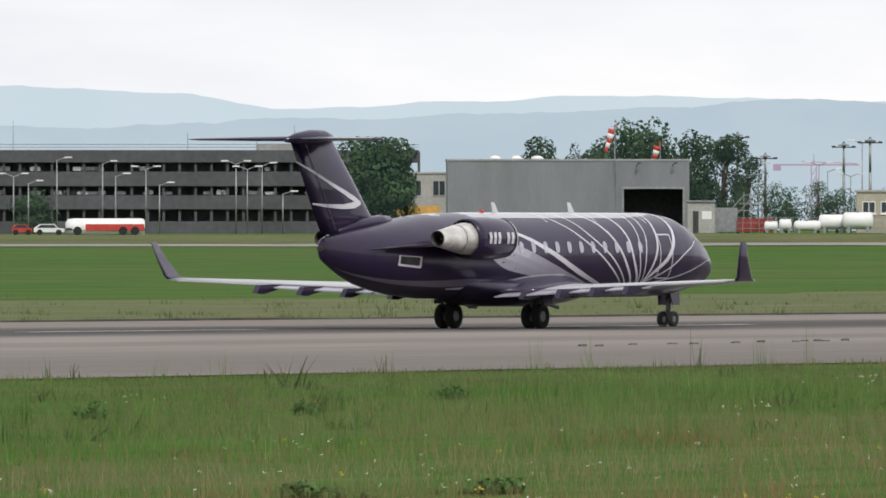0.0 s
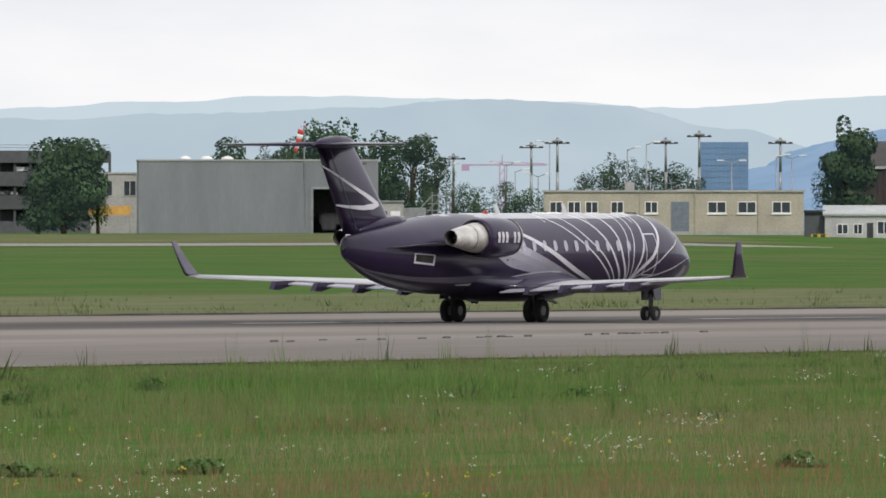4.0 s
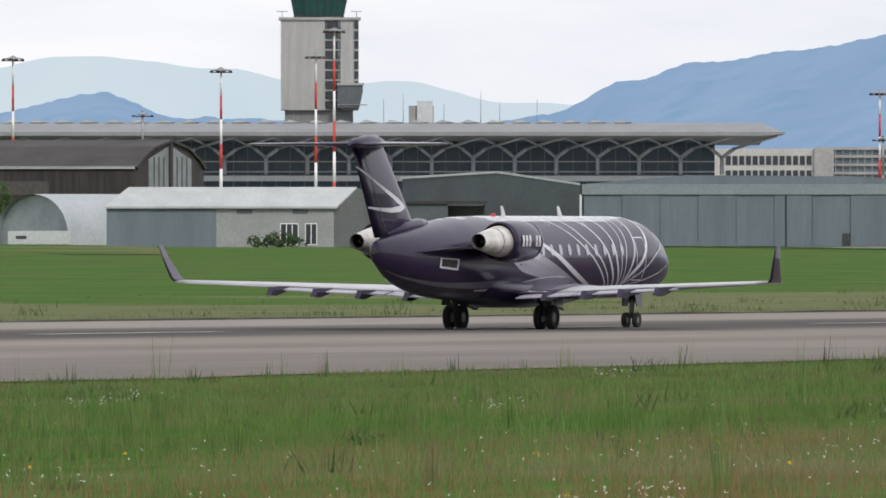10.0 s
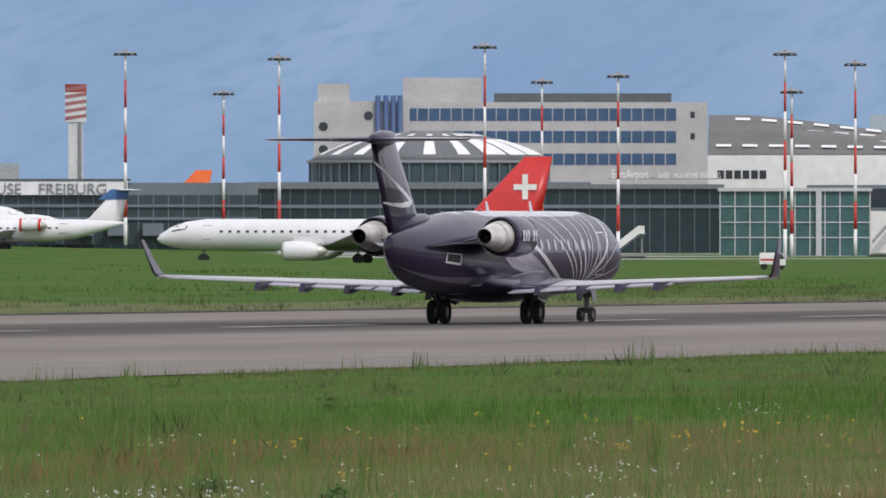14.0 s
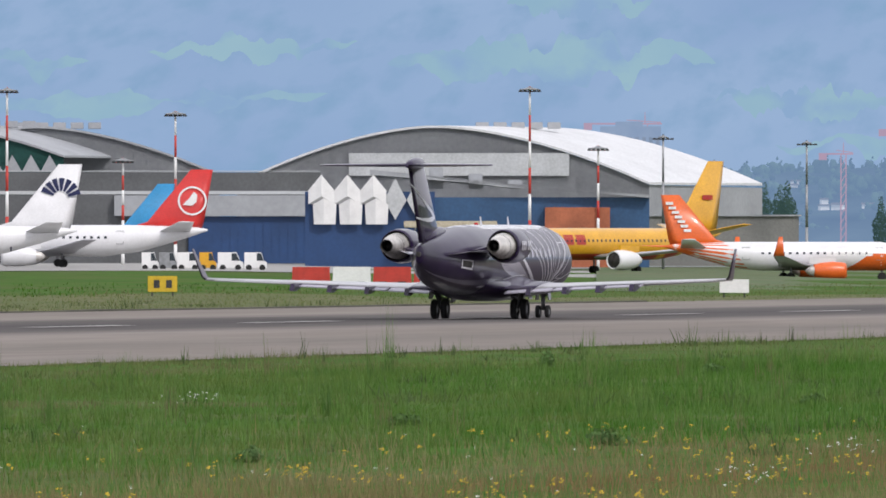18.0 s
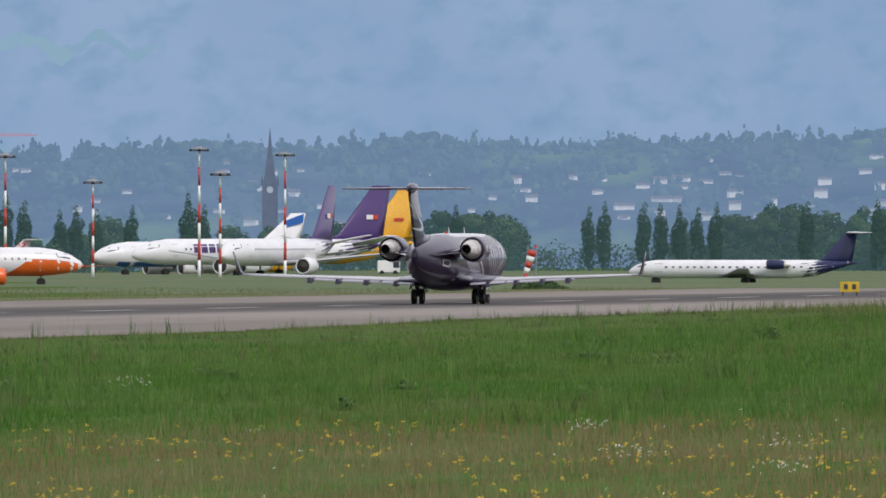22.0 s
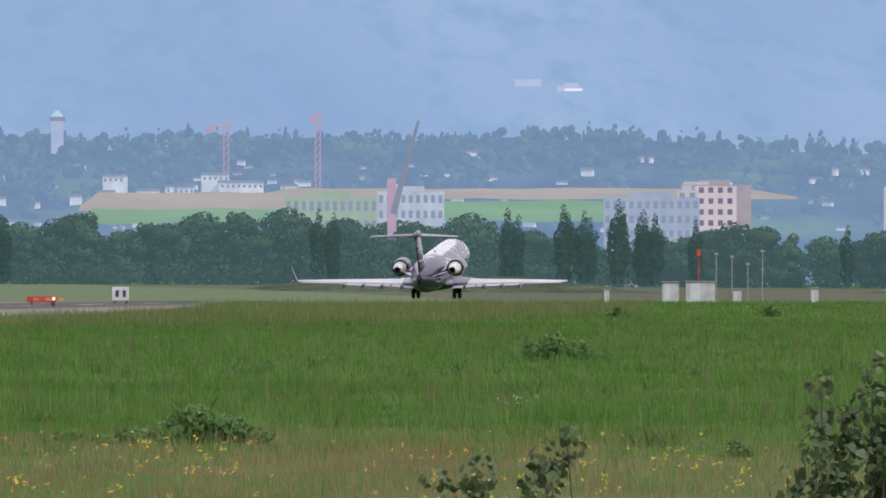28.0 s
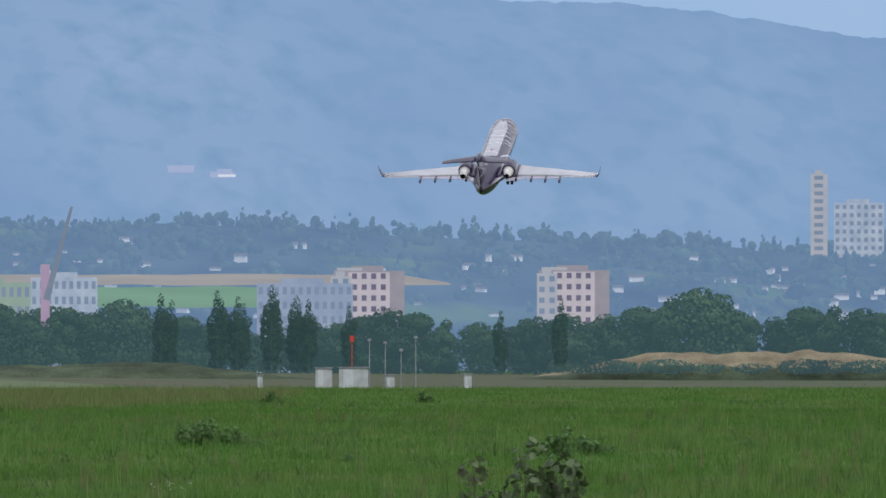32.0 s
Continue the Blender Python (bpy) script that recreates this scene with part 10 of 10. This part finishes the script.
def blades(name, pts, h0, h1, w, per, r, material, label, spread=0.25, lean=0.35):
    """Tufts of thin leaning blades, one triangle each, as one mesh."""
    n = len(pts) * per
    base = np.repeat(pts, per, axis=0) + r.normal(0, spread, (n, 2))
    swell = np.array([noise.noise(Vector((x * 0.5, y * 0.14, 7.0))) + 0.7 * noise.noise(Vector((x * 1.5, y * 0.4, 3.0))) for x, y in pts])
    h = r.uniform(h0, h1, n) * np.repeat(np.clip(1 + 1.3 * swell, 0.35, 2.3) * r.uniform(0.8, 1.25, len(pts)), per)
    a = r.uniform(0, 2 * np.pi, n)
    ww = w * r.uniform(0.6, 1.4, n)
    dx, dy = np.cos(a) * ww, np.sin(a) * ww
    lx, ly = r.normal(0, lean, n) * h, r.normal(0, lean, n) * h
    z0 = np.zeros(n) - 0.02
    v = np.zeros((n, 3, 3))
    v[:, 0] = np.stack([base[:, 0] - dx, base[:, 1] - dy, z0], 1)
    v[:, 1] = np.stack([base[:, 0] + dx, base[:, 1] + dy, z0], 1)
    v[:, 2] = np.stack([base[:, 0] + lx, base[:, 1] + ly, h], 1)
    me = bpy.data.meshes.new(name)
    me.vertices.add(n * 3)
    me.vertices.foreach_set("co", v.reshape(-1))
    me.loops.add(n * 3)
    me.loops.foreach_set("vertex_index", np.arange(n * 3))
    me.polygons.add(n)
    me.polygons.foreach_set("loop_start", np.arange(n) * 3)
    me.update(calc_edges=True)
    me.validate()
    me.materials.append(material)
    return tagged(new(name, me), label, "grass", kind="stuff")


# Edge of the dry, flowering part of the meadow, which lies away from the runway.
DRY = [(-90, -6), (15, -30), (111, -44), (203, -60), (247, -57), (326, -50), (345, -20)]


def zone(pts, r):
    """0 beside the runway, 1 rich grass, 2 dry and flowering."""
    wob = np.array([noise.noise(Vector((x * 0.12, y * 0.02, 1.0))) for x, y in pts])
    dry = np.interp(pts[:, 1], [a for a, b in DRY], [b for a, b in DRY]) + 9 * wob + r.normal(0, 4.0, len(pts))
    near = np.hypot(pts[:, 0], pts[:, 1]) < 292 + 50 * wob + r.normal(0, 22.0, len(pts))
    edge = np.interp(pts[:, 1], [a for a, b in NEAR_EDGE], [b for a, b in NEAR_EDGE]) + np.where(pts[:, 1] < 320, 22, 14) + 12 * wob + r.normal(0, 3.0, len(pts))
    return np.where((pts[:, 0] > dry) & near, 2, np.where(pts[:, 0] < edge, 0, 1))


def clumped(pts, r, scale, keep, seed):
    """Keeps the points where a slow noise is high, for patches."""
    out = [p for p in pts if noise.noise(Vector((p[0] * scale, p[1] * scale * 0.6, seed))) + r.uniform(-0.25, 0.25) > keep]
    return np.array(out)


def heads(name, pts, z0, z1, size, r, material, label, petals=3):
    """Flower heads: small flat umbels on thin stalks."""
    verts, faces = [], []
    for x, y in pts:
        h = r.uniform(z0, z1)
        for _ in range(petals):
            cx, cy, cz = x + r.normal(0, size * 1.2), y + r.normal(0, size), h + r.normal(0, size * 0.9)
            s = size * r.uniform(0.5, 1.1)
            k = len(verts)
            for j in range(6):
                th = j * 1.047
                verts.append((cx + s * math.cos(th), cy + s * math.sin(th) * 0.5, cz + s * 0.55 * math.sin(th) + 0.3 * s * (j % 2)))
            faces.append(tuple(range(k, k + 6)))
    me = bpy.data.meshes.new(name)
    me.from_pydata(verts, [], faces)
    me.materials.append(material)
    return tagged(new(name, me), label, "flowers", kind="stuff")


def meadow():
    r = np.random.default_rng(12)
    pts = np.concatenate([meadow_points(46000, -90, 200, r), meadow_points(34000, 190, 420, r), meadow_points(24000, 400, 800, r), meadow_points(12000, 760, 1180, r)])
    z = zone(pts, r)
    far = pts[:, 1] > 420
    lush = pts[:, 1] + r.normal(0, 12, len(pts)) > 205
    blades("meadow_grass", pts[(z == 1) & ~lush], 0.06, 0.22, 0.009, 11, r, BLADE, "uneven olive-green meadow grass beside the runway", 0.35, 0.3)
    blades("meadow_grass", pts[(z == 1) & lush & ~far], 0.06, 0.24, 0.01, 11, r, GREENBLADE, "rich green meadow grass beside the runway", 0.35, 0.3)
    blades("meadow_grass", pts[(z == 1) & far], 0.06, 0.22, 0.02, 9, r, GREENBLADE, "rich green meadow grass towards the runway end", 0.5, 0.3)
    blades("short_grass", pts[z == 0], 0.03, 0.12, 0.012, 9, r, OLIVEBLADE, "short olive grass near the runway edge", 0.4, 0.3)
    dry = pts[z == 2]
    blades("dry_grass", dry, 0.06, 0.26, 0.0055, 15, r, DRYBLADE, "dry reddish-brown grass and seed heads", 0.4, 0.25)
    blades("meadow_undergrowth", dry[::2], 0.04, 0.16, 0.008, 3, r, BLADE, "green grass among the dry stalks", 0.4, 0.3)
    tall = meadow_points(15000, -90, 620, r)
    tall = clumped(tall[zone(tall, r) == 1], r, 0.12, 0.02, 2)
    blades("tall_grass", tall, 0.18, 0.5, 0.008, 13, r, TALLBLADE, "patches of tall green grass", 0.2, 0.12)
    reed = meadow_points(5200, -90, 700, r)
    reed = clumped(reed[zone(reed, r) == 1], r, 0.09, -0.1, 5)
    blades("reed_tufts", reed, 0.25, 0.72, 0.008, 20, r, REED, "slender upright tufts of tall grass", 0.07, 0.07)
    mats_of_weed = meadow_points(5000, -90, 900, r)
    blades("dark_weeds", clumped(mats_of_weed[zone(mats_of_weed, r) < 2], r, 0.15, 0.12, 8), 0.06, 0.26, 0.022, 16, r, STALK, "dark leafy weeds among the grass", 0.22, 0.5)
    ys = r.uniform(-90, 1180, 5000)
    ex = np.interp(ys, [a for a, b in NEAR_EDGE], [b for a, b in NEAR_EDGE])
    blades("edge_grass", np.stack([ex + np.abs(r.normal(0, 1.2, 5000)), ys], 1), 0.03, 0.15, 0.01, 8, r, OLIVEBLADE, "ragged grass along the runway edge", 0.5, 0.2)
    ys = r.uniform(760, 1060, 4500)
    ex = np.interp(ys, [a for a, b in NEAR_EDGE], [b for a, b in NEAR_EDGE])
    blades("crest_grass", np.stack([ex + 2 + 26 * r.random(4500), ys], 1), 0.1, 0.5, 0.02, 9, r, OLIVEBLADE, "taller straw-tinged grass towards the runway end", 0.6, 0.15)
    ys = r.uniform(-60, 1000, 150)
    ex = np.interp(ys, [a for a, b in NEAR_EDGE], [b for a, b in NEAR_EDGE])
    blades("edge_weeds", np.stack([ex + np.abs(r.normal(0.5, 2.0, 150)), ys], 1), 0.2, 0.5, 0.014, 9, r, STALK, "thin tall weeds at the runway edge", 0.07, 0.12)
    blades("weed_stalks", meadow_points(700, -90, 900, r), 0.25, 0.55, 0.009, 14, r, TALLBLADE, "tall weed stalks in the meadow", 0.13, 0.1)
    w = [c + r.normal(0, 1, (k, 2)) * (0.22, 0.8) for c, k in zip(np.concatenate([meadow_points(80, -80, 190, r, 0.5), meadow_points(14, 200, 360, r, 0.5), dry[dry[:, 1] < 170][::500]]), r.integers(6, 30, 900))]
    heads("white_flowers", np.concatenate(w + [dry[r.random(len(dry)) < np.where(dry[:, 1] < 150, 0.07, 0.012)]]), 0.14, 0.34, 0.01, r, PETAL_W, "scattered white umbel flowers in the meadow", 3)
    y = dry[(np.hypot(dry[:, 0], dry[:, 1]) < 285) & ((dry[:, 1] > 170) | (r.random(len(dry)) < 0.08))]
    heads("yellow_flowers", clumped(y, r, 0.3, 0.32, 9), 0.1, 0.27, 0.018, r, PETAL_Y, "patches of yellow flowers in the meadow", 4)
    ys = r.uniform(-60, 1180, 9000)
    cx = np.interp(ys, [a for a, b in CENTRE], [b for a, b in CENTRE])
    blades("verge_grass", np.stack([cx - 31.5 - 60 * r.random(9000) ** 1.4, ys], 1), 0.04, 0.12, 0.02, 7, r, OLIVEBLADE, "short grass beyond the runway", 0.6)
    ys = r.uniform(-60, 800, 6000)
    cx = np.interp(ys, [a for a, b in CENTRE], [b for a, b in CENTRE])
    tufts = clumped(np.stack([cx - 31.5 - 75 * r.random(6000), ys], 1), r, 0.2, 0.05, 4)
    blades("verge_tufts", tufts[::2], 0.08, 0.3, 0.022, 16, r, STALK, "dark grass tufts on the far verge", 0.35, 0.4)
    blades("verge_tufts", tufts[1::2], 0.08, 0.26, 0.016, 16, r, OLIVEBLADE, "straw-tinged grass tufts on the far verge", 0.4, 0.4)
    ys = r.uniform(-200, 1500, 16000)
    cx = np.interp(ys, [a for a, b in CENTRE], [b for a, b in CENTRE])
    pts = np.stack([cx - 80 - 330 * r.random(16000), ys], 1)
    far = np.array([(x, y) for x, y in pts if ground_z(x, y) < 0.25 and ground_z(x, y) > -0.25 and abs(x + 547 + 0.3 * y) > 16])
    blades("field_grass", far[::2], 0.05, 0.22, 0.04, 10, r, FIELDBLADE, "uneven green grass on the far side of the runway", 0.9)
    blades("field_grass", clumped(far[1::2], r, 0.02, 0.0, 4), 0.05, 0.22, 0.04, 8, r, OLIVEBLADE, "olive patches in the far grass", 0.9)


meadow()
WEED = mat("weed_leaves", (0.115, 0.2, 0.065), 0.8, vary=0.25, scale=2.0, fine=0.1, tint=(0.085, 0.155, 0.05), spec=0.2, trans=0.4, island=0.3)


def low_bush(m, w, h, seed, label="low leafy green weed clump in the meadow", count=600, size=0.05):
    r = random.Random(seed)
    h = min(max(h, 0.25), 0.75 if count < 900 else 1.1)
    ob = thing("weed_clump", m, label, "bush", "weed clumps")
    blobs = []
    for _ in range(12):
        x = r.gauss(0, 0.4) * w
        hh = h * max(0.25, 1 - abs(x) / w) * r.uniform(0.6, 1.0)
        blobs.append((x, r.uniform(-0.4, 0.4), hh * 0.45, max(0.12, w * 0.16), hh * 0.5))
        part("stem", tube((x, 0, 0), (x + r.uniform(-0.05, 0.05), 0, hh * 1.05), 0.008, 0.003, 5), STALK, ob)
    me = leaf_cloud(blobs, count, size, r)
    me.materials.append(WEED)
    new("foliage", me).parent = ob


def clumps():
    low_bush(site(-170.557, 49), 0.7, 0.22, 1)
    low_bush(site(-169.844, 52), 0.45, 0.16, 2)
    low_bush(site(-174.449, 39), 0.7, 0.06, 3, "arching dark bramble in the meadow")
    low_bush(site(-13.135, 290), 0.6, -0.06, 6)
    low_bush(site(-12.108, 400), 0.4, 0.42, 5, count=250)
    low_bush(site(-12.666, 420), 0.3, 0.63, 7, count=200)
    low_bush(site(-8.586, 560), 0.8, 0.88, 8)
    low_bush(site(-9.182, 470), 0.9, 0.32, 9, size=0.06)
    low_bush(site(-10.469, 410), 1.0, 0.22, 10, size=0.06)
    low_bush(site(-9.803, 370), 0.6, 0.14, 11)
    low_bush(site(-7.855, 330), 0.5, -0.02, 12)
    low_bush(site(-6.127, 520), 2.4, 1.36, 13, count=1500, size=0.07)
    low_bush(site(-4.912, 480), 1.5, 1.22, 14, count=1000, size=0.07)
    low_bush(site(-5.912, 900), 0.8, 1.03, 15, "small dark round bush in the meadow", size=0.08)
    low_bush(site(-7.331, 290), 2.0, 0.85, 18, count=2600)
    low_bush(site(-5.400, 900), 1.0, 0.91, 16, size=0.08)
    r = np.random.default_rng(5)
    spots = meadow_points(90, 20, 560, r)
    for k, (x, y) in enumerate(spots[zone(spots, r) == 1][:44]):
        low_bush(pose(x, y, 0), r.uniform(0.22, 0.6), r.uniform(0.25, 0.42), 60 + k, count=220)


clumps()


def near_shrub():
    """A shrub close to the camera that rises into the lower edge of the view."""
    r = random.Random(6)
    ob = thing("near_shrub", site(-5.058, 42), "leafy shrub with small oval green leaves close by", "bush")
    LEAFN = mat("shrub_leaves", (0.1, 0.14, 0.055), 0.6, vary=0.3, scale=3.0, fine=0.15, tint=(0.07, 0.105, 0.042), patch=(0.17, 0.17, 0.1), patch_scale=5, patch_lo=0.58, patch_hi=0.7, trans=0.3, island=0.3)
    k = 0.00139
    top = 2.95
    tips = ((1400, 672, 60), (1310, 690, 42), (1450, 705, 70), (1500, 780, 60), (1360, 770, 70), (1300, 800, 60), (1540, 800, 50), (1250, 850, 40), (860, 775, 34), (830, 815, 44), (790, 850, 40), (700, 850, 60), (640, 855, 40), (1420, 850, 120))
    blobs = []
    for px, py, w in tips:
        x, z = (px - 1400) * k, top - (py - 640) * k
        part("branch", tube((x * 0.8, 0, z * 0.3), (x, 0, z), 0.006, 0.002, 6), BARK, ob)
        for q in range(3):
            blobs.append((x + r.uniform(-0.4, 0.4) * w * k, r.uniform(-0.1, 0.1), z - q * w * k * 0.8, w * k * 0.62, w * k * 0.7))
    part("stem", tube((0, 0.1, 0), (0, 0.1, top * 0.6), 0.03, 0.01, 8), BARK, ob)
    me = leaf_cloud(blobs, 3600, 0.015, r)
    me.materials.append(LEAFN)
    new("foliage", me).parent = ob


near_shrub()


# ---------------------------------------------------------------- motion
def motions():
    # distance along the runway, height, nose-up angle
    run = [(0, 250.85, 0, 0), (1, 255.66, 0, 0), (2, 260.51, 0, 0), (3, 265.69, 0, 0), (4, 271.50, 0, 0), (5, 278.56, 0, 0), (6, 287.51, 0, 0), (7, 299.14, 0, 0), (8, 314.06, 0, 0),
           (9, 332.40, 0, 0), (10, 354.04, 0, 0), (11, 378.79, 0, 0), (12, 406.83, 0, 0), (13, 438.05, 0, 0), (14, 472.45, 0, 0), (15, 510.29, 0, 0), (16, 551.60, 0, 0), (17, 596.58, 0, 0),
           (18, 644.32, 0, 0), (19, 693.84, 0, 0), (20, 746.64, 0, 0), (21, 804.93, 0, 0), (22, 866.32, 0, 0), (23, 930.17, 0, 0), (24, 996.11, 0, 0), (25, 1065.01, 0, 0),
           (26, 1136.96, -0.05, 0), (26.5, 1174.20, -0.1, 0), (27, 1212.22, -0.1, 0.5), (27.5, 1251.10, -0.1, 2.5), (28, 1290.52, -0.05, 5.5), (28.5, 1330.70, 0.05, 7.8), (29, 1371.25, 0.45, 9.2),
           (29.5, 1412.80, 1.7, 10.8), (30, 1454.77, 3.6, 12.2), (30.5, 1497.90, 6.0, 13.8), (31, 1541.42, 9.2, 15.0), (31.5, 1586.20, 13.2, 16.2), (32, 1631.35, 18.3, 17.0)]
    # at first the runway bends by a few degrees: place across it and heading
    bend = [(0, -153.55, 250.99, 4.554), (1, -153.17, 255.78, 4.333), (2, -152.82, 260.61, 4.118), (3, -152.45, 265.79, 3.897), (4, -152.07, 271.58, 3.657), (5, -151.64, 278.63, 3.376), (6, -151.15, 287.56, 3.032), (7, -150.57, 299.18, 2.639), (8, -149.94, 314.08, 2.223), (9, -149.31, 332.42, 1.755), (10, -148.74, 354.05, 1.293), (11, -148.27, 378.80, 0.929), (12, -147.91, 406.83, 0.565), (13, -147.68, 438.05, 0.313), (14, -147.53, 472.45, 0.183), (15, -147.45, 510.29, 0.066)]
    rows = []
    for t, y, z, pitch in run:
        x, yy, turn = -147.43, y, max(0.0, min(1.5, (t - 26.5) * 0.5))
        for row in bend:
            if row[0] == t:
                x, yy, turn = row[1:]
        rows.append((t, pose(x, yy, z + 0.02, pitch, 0, -turn)))
    walk(JET, rows)
    # the orange-tailed airliner taxies one way, the navy-tailed regional jet creeps the other way
    walk(EASY, [(t, EASY_SITE @ pose(x, 0, 0, 0, 0, -80)) for t, x in ((0, -19.0), (14, -19.0), (15, -17.6), (17, -9.4), (19, 0.0), (21, 9.4), (23, 18.8), (26, 29.5), (28, 32.0), (32, 32.0))])
    walk(CRJ, [(t, CRJ_SITE @ pose(-0.9 * (t - 22), 0, 0, 0, 0, 78)) for t in (0, 8, 16, 20, 24, 28, 32)])


motions()
